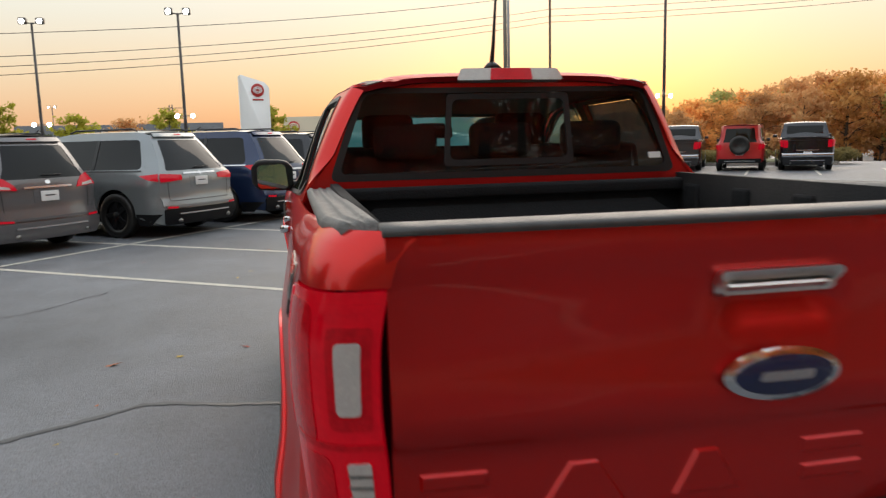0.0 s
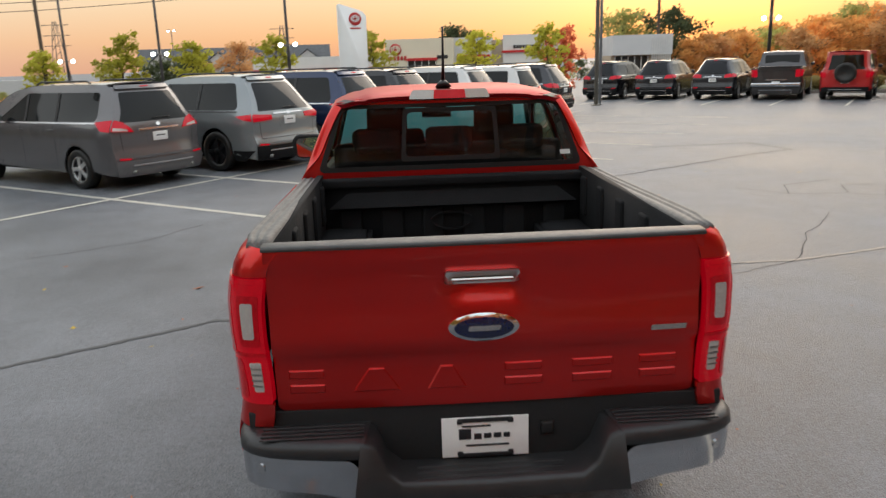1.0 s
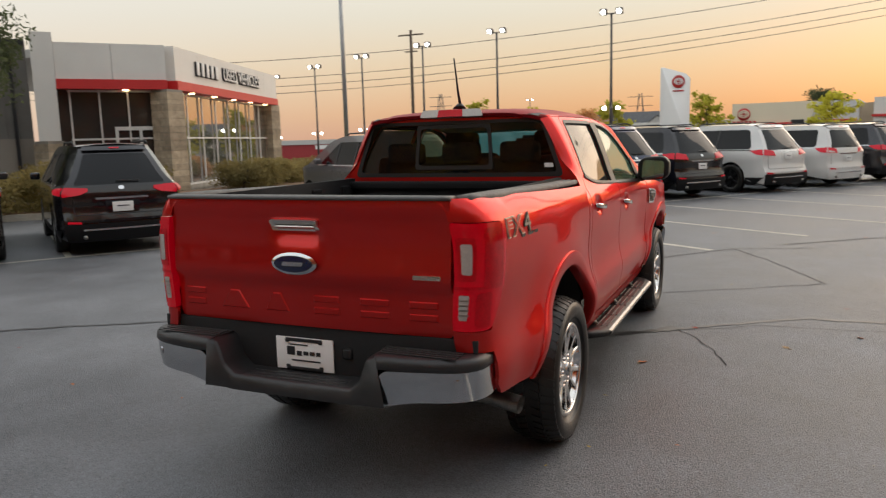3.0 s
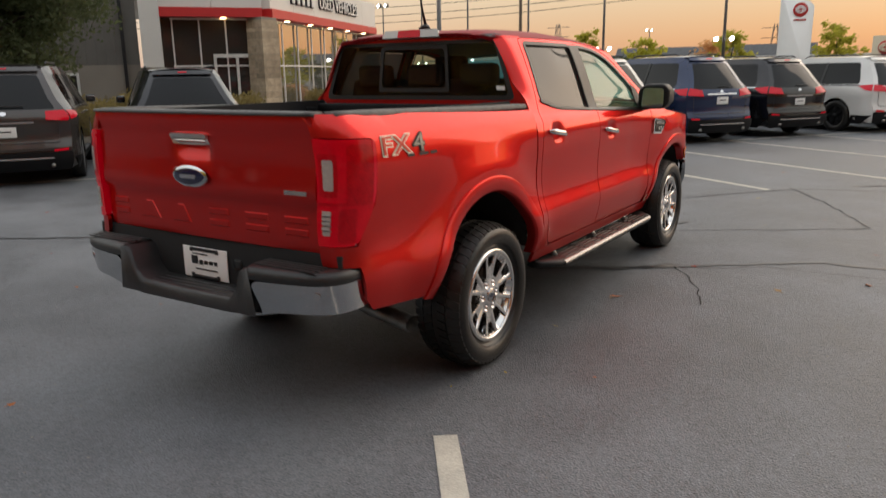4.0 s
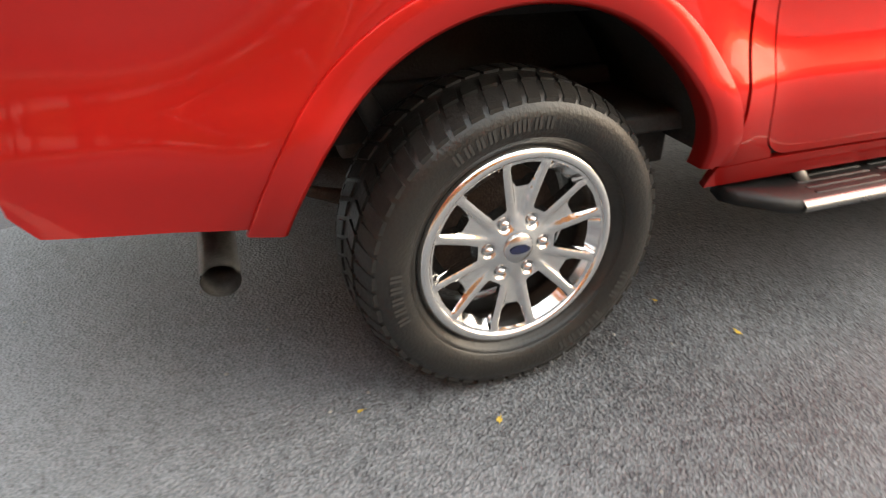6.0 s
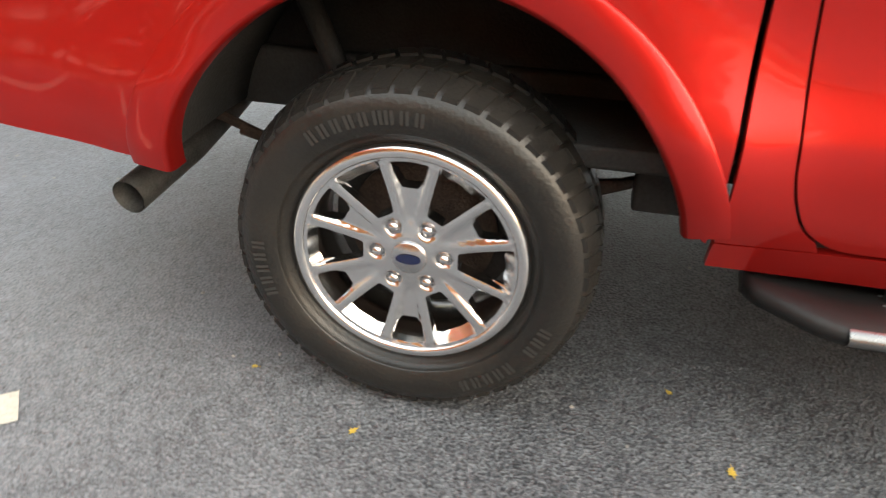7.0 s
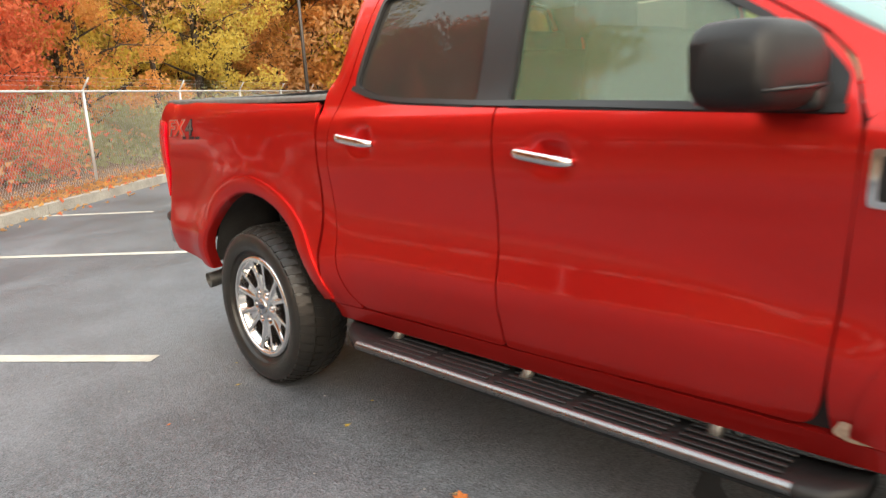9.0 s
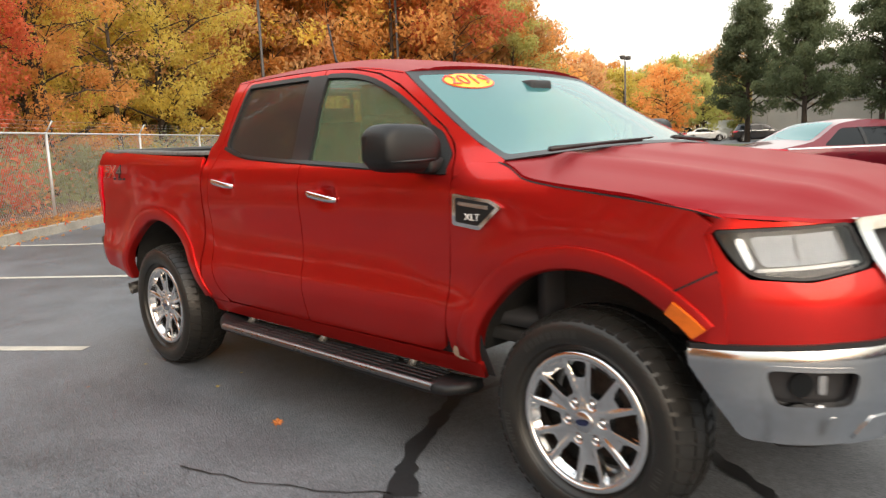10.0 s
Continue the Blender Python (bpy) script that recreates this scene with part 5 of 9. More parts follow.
# screen pillar
shield_edge = [(2.16, 1.679), (2.347, 1.561), (2.537, 1.444), (2.707, 1.352), (2.86, 1.290)]
bm = skin([(1.70, 1.733), (1.785, 1.728), (2.003, 1.688), (2.169, 1.621), (2.510, 1.420), (2.578, 1.356), (2.636, 1.225), (2.71, 1.282), (2.86, 1.282)] + shield_edge[::-1] + [(2.0, 1.707), (1.8, 1.734)], side, 0.04, hem=0.02)
pair("screen_pillar", bm, RED, truck)
bm = skin([(1.72, 1.728), (2.0, 1.684), (2.165, 1.617), (2.505, 1.416), (2.575, 1.354), (2.64, 1.24), (2.83, 1.275)] + [(y - 0.02, z - 0.005) for y, z in shield_edge[::-1]], side, 0.06, hem=0, out=-0.025)
pair("pillar_lining", bm, DASH, truck)
# roof rail strip between the door tops and the roof
edge_z = curve1((0.58, 1.744), (1.2, 1.749), (1.55, 1.745), (1.8, 1.730), (2.0, 1.704), (2.16, 1.676))


def roof_edge(y):
    return cab_x(y, edge_z(y))


roof_top = curve1((0.58, 1.772), (0.66, 1.792), (0.9, 1.806), (1.3, 1.812), (1.6, 1.801), (1.9, 1.768), (2.05, 1.738), (2.2, 1.696))


def roof(u, y):
    x = u * (roof_edge(y) + 0.004)
    zt, ze = roof_top(y), edge_z(y) - 0.002
    z = ze + (zt - ze) * (1 - abs(u) ** 5) + 0.004 * (1 - u * u)
    groove = 0.006 * math.exp(-((abs(u) - 0.8) / 0.03) ** 2)
    y2 = y + (0.07 * (1 - u * u) if y > 1.9 else 0) * sstep(1.9, 2.2, y)
    return (x, y2, z - groove)


bm = skin([(-1, 0.585), (1, 0.585), (1, 2.16), (-1, 2.16)], roof, 0.06, hem=0.02, edge=0.05)
part("roof", bm, RED_DEW_DARK, truck, "dewy red roof with shade put into a darker red")


# cab back with its window
def back(x, z):
    lean = 0.02 * sstep(1.35, 1.75, z)
    return (x, 0.592 + lean + 0.012 * (x / 0.7) ** 2, z)


def bx(z):
    return cab_x(0.604, z) - 0.003


zs = [0.95, 1.1, 1.2, 1.3, 1.36, 1.45, 1.55, 1.65, 1.72, 1.752]
bwin = rounded([(-0.715, 1.386), (0.715, 1.386), (0.588, 1.732), (-0.588, 1.732)], 0.035)
top = [(0.6 - 1.2 * i / 12, 1.752 + 0.028 * (1 - (1 - i / 6) ** 4)) for i in range(13)]
bm = skin([(-bx(z), z) for z in zs[::-1]] + [(bx(z), z) for z in zs] + top, back, 0.04, (bwin,), 0.015, edge=0.025)
rear = part("cab_back", bm, RED, truck)
bm = skin([(-bx(z) + 0.03, z) for z in zs[::-1]] + [(bx(z) - 0.03, z) for z in zs] + top, back, 0.06, (inset(bwin, -0.004),), 0, -0.03)
part("back_lining", bm, DASH, rear)
bm = skin(inset(bwin, -0.004), back, 0.06, hem=0, out=-0.004)
part("rear_window_pane", bm, G_BACK, rear).visible_shadow = False
bm = ring(inset(bwin, -0.004), rounded([(-0.682, 1.408), (0.682, 1.408), (0.570, 1.716), (-0.570, 1.716)], 0.04), back, 0.002, 0.004)
part("window_border", bm, TRIM, rear, "black window border")
bm = ring(rounded([(-0.27, 1.43), (0.27, 1.43), (0.25, 1.712), (-0.25, 1.712)], 0.02), rounded([(-0.246, 1.455), (0.246, 1.455), (0.229, 1.690), (-0.229, 1.690)], 0.03), back, 0.0, 0.012)
part("sliding_frame", bm, TRIM, rear, "black sliding centre pane frame")
bm = skin([(0.60, 1.44), (0.655, 1.44), (0.652, 1.465), (0.597, 1.465)], back, 0.03, hem=0, out=0.004)
part("small_sticker", bm, WHITE, rear, "small white sticker")
# high brake light
def brk(x, z):
    return (x, 0.566 + 0.03 * (x / 0.3) ** 2 + (z - 1.75) * 0.3, z)


bm = skin(rounded([(-0.215, 1.758), (0.215, 1.758), (0.195, 1.804), (-0.195, 1.804)], 0.012), brk, 0.03, hem=0.03, out=0.008)
hb = part("high_brake_light", bm, LENS_W, truck, "clear and red high brake light")
bm = skin(rounded([(-0.085, 1.758), (0.085, 1.758), (0.08, 1.802), (-0.08, 1.802)], 0.006), brk, 0.03, hem=0.006, out=0.011)
part("red_lens", bm, LENS_R, hb)
bm = skin([(0.885, 0.588), (0.985, 0.588), (0.985, 0.655), (0.90, 0.655)], roof, 0.03, hem=0.006, out=0.004)
pair("roof_end_cap", bm, TRIM, truck)
# roof aerial
bm = tube([(-0.02, 0.78, 1.815), (-0.02, 0.79, 1.845)], [0.045, 0.02], 14)
tube([(-0.02, 0.79, 1.835), (-0.02, 0.755, 1.92), (-0.02, 0.73, 2.02), (-0.02, 0.70, 2.13)], [0.011, 0.008, 0.006, 0.005], 8, bm)
part("aerial", bm, TRIM, truck, "short black roof aerial")

nose_x = curve1((0.0, 0.893), (0.12, 0.862), (0.26, 0.798), (0.38, 0.722), (0.55, 0.585), (0.80, 0.35), (1.13, 0.0))
nose_y = curve1((0.0, 3.62), (0.12, 3.735), (0.26, 3.862), (0.38, 3.955), (0.55, 4.05), (0.80, 4.115), (1.13, 4.145))


def nose(s, z):
    """s runs from the front wheel arch round the corner to the middle."""
    back_ = 0.075 * sstep(0.85, 1.12, z) + 0.02 * sstep(0.6, 0.4, z)
    sg = 1 if s <= 1.13 else -1
    q = s if s <= 1.13 else 2.26 - s
    x = nose_x(q) - 0.02 * sstep(0.8, 1.1, z)
    return (sg * x, nose_y(q) - back_ * sstep(0.0, 0.25, q), z)


# bonnet
hood_c = curve1((2.75, 1.315), (3.0, 1.300), (3.3, 1.268), (3.6, 1.225), (3.85, 1.185), (4.0, 1.145), (4.12, 1.08))


def hood_x(y):
    return min(cab_x(min(y, 3.95), hood_edge(min(y, 3.7))) - 0.003, 0.94)


def hood(u, y):
    yy = 2.72 + (y - 2.72) * (1 - 0.10 * u * u)
    ze = hood_edge(yy) + 0.004 - 0.02 * sstep(3.72, 4.1, yy)
    bulge = 0.018 * (sstep(0.78, 0.60, abs(u))) * sstep(2.7, 3.0, yy)
    z = ze + (hood_c(yy) - ze) * (1 - abs(u) ** 2.6) + bulge - 0.012 * sstep(0.30, 0.42, abs(u)) * sstep(0.62, 0.5, abs(u))
    return (u * hood_x(yy), yy + 0.08 * (1 - u * u) * sstep(3.0, 2.72, y), z)


def hood_front(sx):
    out_ = []
    for q in (0.02, 0.10, 0.18, 0.26, 0.34, 0.42, 0.50, 0.62, 0.76, 0.92, 1.10):
        x, y, _ = nose(q, 1.10)
        u = min(0.995, x / hood_x(y))
        out_.append((sx * u, 2.72 + (y - 2.72) / (1 - 0.10 * u * u)))
    return out_


front_u, front_y = zip(*sorted((u, 2.72 + (y - 2.72) * (1 - 0.10 * u * u)) for u, y in hood_front(1)))


def hood_skin(u, y):
    """The bonnet, rolled down to the tops of the lamps along its front edge."""
    x, yy, z = hood(u, y)
    flat_y = 2.72 + (y - 2.72) * (1 - 0.10 * u * u)
    d = float(np.interp(abs(u), front_u, front_y)) - flat_y
    zt = 1.097 + 0.036 * sstep(0.82, 1.0, abs(u))
    k = max(0.0, 1 - max(0.0, d) / 0.26) ** 2.2
    return (x, yy, z + (min(z, zt) - z) * k)


bm = skin([(-0.995, 2.76), (0.995, 2.76)] + hood_front(1) + hood_front(-1)[::-1], hood_skin, 0.04, hem=0.012, edge=0.03)
part("bonnet", bm, RED_DEW_DARK, truck, "dewy red bonnet with shade put into a darker red")

# dark shut line between bonnet and wing
ys = [2.84 + 0.86 * i / 24 for i in range(25)]
bm = skin([(y, hood_edge(y) - 0.004) for y in ys] + [(y, hood_edge(y) + 0.001) for y in ys[::-1]], side, 0.05, hem=0, out=0.0015)
pair("bonnet_shut_line", bm, DARK, truck, "dark bonnet shut line")
# red ledge under the bonnet's side edges
bm = skin([(0.003, 2.74), (0.07, 2.74), (0.07, 3.70), (0.003, 3.70)], lambda d, y: (cab_x(y, hood_edge(y)) - d, y, hood_edge(y) - 0.004), 0.05, hem=0, sgn=1)
pair("bonnet_ledge", bm, RED, truck)
# windscreen, cowl and wipers
shield_z = curve1((-0.2, 1.262), (0.0, 1.290), (0.219, 1.352), (0.461, 1.444), (0.733, 1.561), (1.0, 1.678))


def shield(u, v):
    """u from side to side, v from the base (0) to the top (1)."""
    y_e = 2.86 + (2.16 - 2.86) * v
    z_e = shield_z(v)
    x = u * (cab_x(y_e, min(z_e, 1.75)) - 0.008)
    bow = 1 - u * u
    return (x, y_e + (0.11 - 0.04 * v) * bow, z_e + (0.030 - 0.010 * v) * bow)


bm = skin([(-1, 0), (1, 0), (1, 1), (-1, 1)], shield, 0.1, hem=0, sgn=-1)
sc = part("windscreen", bm, G_SHIELD, truck, "pale blue-tinted windscreen")
sc.visible_shadow = False
bm = ring([(-1, 0), (1, 0), (1, 1), (-1, 1)], rounded([(-0.955, 0.06), (0.955, 0.06), (0.945, 0.95), (-0.945, 0.95)], 0.05), shield, 0.001, 0.004, -1, step=0.04)
part("screen_border", bm, TRIM, sc)
bm = skin(circle(0.60, 0.86, 0.19, 0.08, 32), shield, 0.05, hem=0, out=0.004, sgn=-1)
st = part("year_sticker", bm, surface("yellow_sticker", (0.9, 0.62, 0.04), 0.4), sc, "yellow oval sticker with a red year")
bm = skin(circle(0.60, 0.86, 0.205, 0.09, 32), shield, 0.05, hem=0, out=0.002, sgn=-1)
part("sticker_edge", bm, surface("red_sticker", (0.7, 0.05, 0.02), 0.4), st)
a, b_, c_ = [Vector(shield(*p)) for p in ((0.60, 0.86), (0.58, 0.86), (0.60, 0.885))]
xa = -(b_ - a).normalized()
za = xa.cross((c_ - a).normalized()) * 1.0
ya = (c_ - a).normalized()
xa = -xa
za = xa.cross(ya).normalized()
mt = Matrix((xa, ya, za)).transposed().to_4x4()
writing("year_number", "2019", 0.125, Matrix.Translation(a + za * 0.008) @ mt, MATS["red_sticker"], st, 0.001)
bm = skin([(-0.93, 2.70), (0.93, 2.70), (0.97, 2.90), (-0.97, 2.90)],
          lambda u, y: (u * 0.80, y + 0.09 * (1 - u * u), 1.268 + 0.025 * (1 - u * u) - (y - 2.8) * 0.06), 0.08, hem=0.01)
part("cowl", bm, BLACK, truck, "black plastic cowl")
for x0, x1 in ((0.62, -0.02), (-0.10, -0.68)):
    w0, w1 = Vector(shield(x0 / 0.75, -0.05)), Vector(shield(x1 / 0.75, 0.02))
    lift = Vector((0, 0.02, 0.022))
    bm = tube([w0 + lift * 1.4, w0.lerp(w1, 0.35) + lift * 1.3, w1 + lift], [0.010, 0.008, 0.004], 8)
    wp = part("wiper", bm, TRIM, truck, "black windscreen wiper")
    bm = tube([w0.lerp(w1, 0.1) + lift * 0.6 + Vector((0, -.02, .02)), w1.lerp(w0, 0.1) + lift * 0.7], 0.006, 6)
    part("wiper_blade", bm, TRIM, wp)

# door mirrors
def mirror(sg):
    bm = bmesh.new()
    n, k = 18, 20
    rws = []
    for i in range(n + 1):
        t = i / n
        x = 0.862 + 0.245 * t
        sc_ = (1 - abs(2 * t - 1) ** 4.5) ** 0.4 if 0 < t < 1 else 0.3
        sc_ = max(sc_, 0.5)
        hy_, hz_ = 0.105 * (0.75 + 0.25 * sc_), 0.098 * sc_
        cy_, cz_ = 2.455 - 0.05 * t, 1.338 + 0.012 * t
        ring_ = []
        for j in range(k):
            a = 2 * math.pi * j / k
            c, s = math.cos(a), math.sin(a)
            ey = math.copysign(abs(c) ** 0.5, c)
            ez = math.copysign(abs(s) ** 0.5, s)
            yy = max(cy_ + hy_ * ey * (1 if c > 0 else 0.75), cy_ - hy_ * 0.55)
            ring_.append(bm.verts.new((sg * x, yy, cz_ + hz_ * ez * (1 if s > 0 else 0.95))))
        rws.append(ring_)
    for a, b in zip(rws, rws[1:]):
        for j in range(k):
            bm.faces.new((a[j], a[(j + 1) % k], b[(j + 1) % k], b[j]))
    bm.faces.new(rws[0])
    bm.faces.new(rws[-1])
    bmesh.ops.recalc_face_normals(bm, faces=bm.faces)
    ob = part("door_mirror", bm, BLACK, truck, "black plastic door mirror")
    bm = box(0.12, 0.10, 0.06, (sg * 0.865, 2.50, 1.275), 0.02)
    part("mirror_foot", bm, BLACK, ob)
    m = rounded([(0.892, 1.262), (1.072, 1.270), (1.077, 1.408), (0.907, 1.415)], 0.03)
    bm = skin([(p[0] * sg, p[1]) for p in m], lambda x, z: (x, 2.390 - 0.05 * (abs(x) - 0.857) / 0.245 - 0.004, z), 0.05, hem=0.004, sgn=1)
    part("mirror_glass", bm, surface("mirror_silver", (0.85, 0.85, 0.85), 0.02, 1.0, var=0.01, rvar=0), ob)
    bm = tube([(sg * 0.90, 2.553, 1.300), (sg * 0.98, 2.553, 1.298), (sg * 1.085, 2.50, 1.297)], 0.005, 6)
    part("mirror_seam", bm, TRIM, ob)
    return ob


mirror(1)
mirror(-1)

# wing badge
bw = [(2.655, 1.168), (2.86, 1.150), (2.915, 1.125), (2.80, 1.035), (2.648, 1.048)]
bm = skin(rounded(bw, 0.012), side, 0.03, hem=0.012, out=0.012)
wb = pair("wing_badge", bm, CHROME, truck, "chrome wing badge with black field")
bm = skin(rounded(inset([(2.672, 1.158), (2.85, 1.142), (2.893, 1.123), (2.796, 1.048), (2.665, 1.058)], 0.004), 0.008), side, 0.03, hem=0.004, out=0.014)
fb = flipped(bm)
part("black_field", bm, BLACK, wb[0])
part("black_field", fb, BLACK, wb[1])
writing("trim_letters", "XLT", 0.036, Matrix.Translation((cab_x(2.76, 1.08) + 0.016, 2.765, 1.082)) @ pose(0, 0, 0, 90, 0, 90), WHITE, wb[0], 0.002, squash=1.2)
bm = skin([(2.69, 1.125), (2.85, 1.113), (2.85, 1.128), (2.69, 1.140)], side, 0.03, hem=0.003, out=0.0165)
part("name_bar", bm, SATIN, wb[0])
# bed-side decal
for sg in (1, -1):
    xd = bed_side(0.74, 1.243)[0] + 0.003
    for txt, dy, mt in (("FX", -0.055 * sg, MATS["red_sticker"]), ("4", 0.112 * sg, STEEL)):
        at_ = pose(sg * (xd + 0.024 * dy * sg), -0.722 + dy * 1.0, 1.243, 0, -9.5 * sg, -1.3 * sg) @ pose(0, 0, 0, 90, 0, 90 * sg)
        writing("decal_outline", txt, 0.115, at_, INK if txt == "4" else FOIL, truck, 0.001, "", 1.5).data.offset = 0.0055
        writing("four_wheel_decal", txt, 0.115, Matrix.Translation((sg * 0.003, 0, 0)) @ at_, mt, truck, 0.001, "red and grey four-wheel-drive decal", 1.5)
    bm = bmesh.new()
    for i in range(3):
        w = (0.05, 0.07, 0.05)[i]
        y0 = -0.70 + i * 0.085
        skin([(-y0, 1.188), (-(y0 + w), 1.188), (-(y0 + w), 1.202), (-y0, 1.202)], bed_side, 0.03, hem=0, out=0.002, sgn=-1, bm=bm)
    if sg < 0:
        bm = flipped(bm)
    part("decal_line", bm, INK, truck)

# front end: lamps, lower panel, grille, chrome bumper, fog lamps
def nose_out(d):
    def f(s, z):
        x, y, z = nose(s, z)
        k = (s / 1.13) if s <= 1.13 else 2 - s / 1.13
        return (x + (1 - k) * d * (1 if s < 1.13 else -1), y + k * d, z)
    return f


def nose_bump(e):
    """The bumper's face: a bevel along its top, drawn in towards the bottom."""
    return lambda s, z: nose_out(0.022 + 0.014 * sstep(0.737, 0.718, z) - 0.035 * sstep(0.60, 0.43, z) + e)(s, z)


hl = rounded([(0.055, 1.072), (0.28, 1.078), (0.50, 1.086), (0.53, 0.965), (0.33, 0.932), (0.17, 0.942)], [0.02, 0.02, 0.02, 0.03, 0.05, 0.05])
bm = skin(hl, nose, 0.03, hem=0.05, out=-0.004)
hls = pair("headlamp", bm, G_LAMP, truck, "clear headlamp with dark housing")
for nm, o, mt, lift in (("lamp_housing", inset(hl, 0.004), INK, -0.05), ("reflector", rounded([(0.145, 1.050), (0.180, 1.054), (0.196, 0.975), (0.175, 0.960)], 0.012), SATIN, -0.028),
                        ("reflector_bowl", rounded([(0.205, 1.056), (0.485, 1.070), (0.495, 0.990), (0.22, 0.972)], 0.02), BOWL, -0.036),
                        ("projector", rounded([(0.335, 1.058), (0.40, 1.062), (0.395, 1.0), (0.33, 0.996)], 0.008), BOWL, -0.026), ("light_strip", rounded([(0.19, 0.954), (0.50, 0.974), (0.50, 0.984), (0.19, 0.964)], 0.004), LENS_W, -0.012),
                        ("lamp_edge", hl, TRIM, -0.002)):
    if nm == "lamp_edge":
        bm = ring(inset(hl, -0.003), inset(hl, 0.006), nose, 0.0, 0.01)
    else:
        bm = skin(o, nose, 0.03, hem=0.01, out=lift)
    fb = flipped(bm)
    part(nm, bm, mt, hls[0])
    part(nm, fb, mt, hls[1])
# red brow between the lamp and the bonnet's edge
bm = skin([(0.0, 1.05), (0.050, 1.068), (0.06, 1.0775), (0.28, 1.083), (0.50, 1.091), (0.50, 1.100), (0.28, 1.098), (0.18, 1.106), (0.08, 1.128), (0.0, 1.138)], nose, 0.03, hem=0.01, out=-0.008)
pair("lamp_brow", bm, RED, truck)
# red lower panel below the lamps
bm = skin([(0.0, 0.735), (0.30, 0.742), (0.60, 0.755), (0.60, 0.86), (0.54, 0.957), (0.33, 0.924), (0.165, 0.934), (0.10, 0.99), (0.046, 1.066), (-0.0, 1.06)], nose, 0.03, hem=0.015)
pair("front_panel", bm, RED, truck)
bm = skin([(0.50, 1.09), (0.53, 0.98), (0.60, 0.86), (0.60, 0.74), (1.66, 0.74), (1.66, 0.86), (1.73, 0.98), (1.76, 1.09)], nose, 0.05, hem=0.02, out=-0.05)
gr = part("grille", bm, INK, truck, "chrome-framed black grille")
bm = ring(rounded([(0.512, 1.10), (0.538, 0.97), (0.60, 0.855), (0.61, 0.75), (1.65, 0.75), (1.66, 0.855), (1.722, 0.97), (1.748, 1.10)], 0.01),
          rounded([(0.57, 1.06), (0.59, 0.97), (0.645, 0.86), (0.65, 0.785), (1.61, 0.785), (1.615, 0.86), (1.67, 0.97), (1.69, 1.06)], 0.01), nose, 0.012, 0.05)
part("grille_frame", bm, CHROME, gr)
for zz in (0.86, 0.95):
    bm = skin([(0.62, zz - 0.018), (1.64, zz - 0.018), (1.64, zz + 0.018), (0.62, zz + 0.018)], nose, 0.05, hem=0.03, out=0.0)
    part("grille_bar", bm, CHROME, gr)
fog = rounded([(0.20, 0.682), (0.47, 0.668), (0.445, 0.562), (0.235, 0.568)], 0.035)
fogl = [(2.26 - p[0], p[1]) for p in fog][::-1]
bm = skin(rounded([(-0.03, 0.725), (0.4, 0.735), (1.13, 0.735), (1.86, 0.735), (2.29, 0.725), (2.16, 0.53), (2.11, 0.455), (1.98, 0.440), (1.7, 0.435), (1.13, 0.47), (0.56, 0.435), (0.28, 0.440), (0.15, 0.455), (0.10, 0.53)], [0.02, 0, 0, 0, 0.02, 0.05, 0.03, 0.03, 0.02, 0, 0.02, 0.03, 0.03, 0.05]),
          nose_bump(0.0), 0.022, (fog, fogl), 0.03, edge=0.02)
fbump = part("front_bumper", bm, BUMPER, truck, "chrome front bumper")
bm = skin([(-0.028, 0.722), (0.4, 0.732), (1.13, 0.732), (1.86, 0.732), (2.288, 0.722), (2.288, 0.738), (1.86, 0.752), (1.13, 0.752), (0.4, 0.752), (-0.028, 0.738)], nose_out(0.02), 0.04, hem=0.03)
part("bumper_seam", bm, TRIM, fbump)
for o, sg in ((fog, 0), (fogl, 1)):
    bm = skin(inset(o, -0.01), nose_out(-0.03), 0.03, hem=0.01)
    fp = part("fog_lamp", bm, INK, fbump)
    c = 0.30 if sg == 0 else 2.26 - 0.30
    bm = skin(circle(c, 0.622, 0.034, 0.036, 20), nose_out(-0.012), 0.02, hem=0.02)
    part("fog_lens", bm, CAR_GLASS, fp)
    c2 = c + (0.06 if sg == 0 else -0.06)
    bm = skin(rounded([(c2 - 0.012, 0.65), (c2 + 0.012, 0.65), (c2 + 0.012, 0.592), (c2 - 0.012, 0.592)], 0.008), nose_out(-0.018), 0.02, hem=0.02)
    part("fog_bezel", bm, SATIN, fp)
    bm = ring(inset(o, -0.012), inset(o, 0.003), nose_bump(0.003), 0, 0.02)
    part("fog_frame", bm, BUMPER, fp)
    c = 0.40 if sg == 0 else 2.26 - 0.40
    bm = skin(circle(c, 0.515, 0.016, 0.016, 16), nose_bump(0.004), 0.02, hem=0.005)
    part("parking_sensor", bm, SATIN, fbump)
    q = [(0.47, 0.452), (0.60, 0.446), (0.60, 0.52), (0.52, 0.52)]
    bm = skin(q if sg == 0 else [(2.26 - a, b) for a, b in q][::-1], nose_bump(0.006), 0.03, hem=0.01)
    part("silver_skid", bm, SATIN, fbump)
# lower black apron
bm = skin([(0.15, 0.44), (0.6, 0.43), (1.13, 0.46), (1.66, 0.43), (2.11, 0.46), (2.0, 0.40), (0.26, 0.40)], nose_out(-0.10), 0.06, hem=0.02)
part("apron", bm, BLACK, truck, "black lower apron")
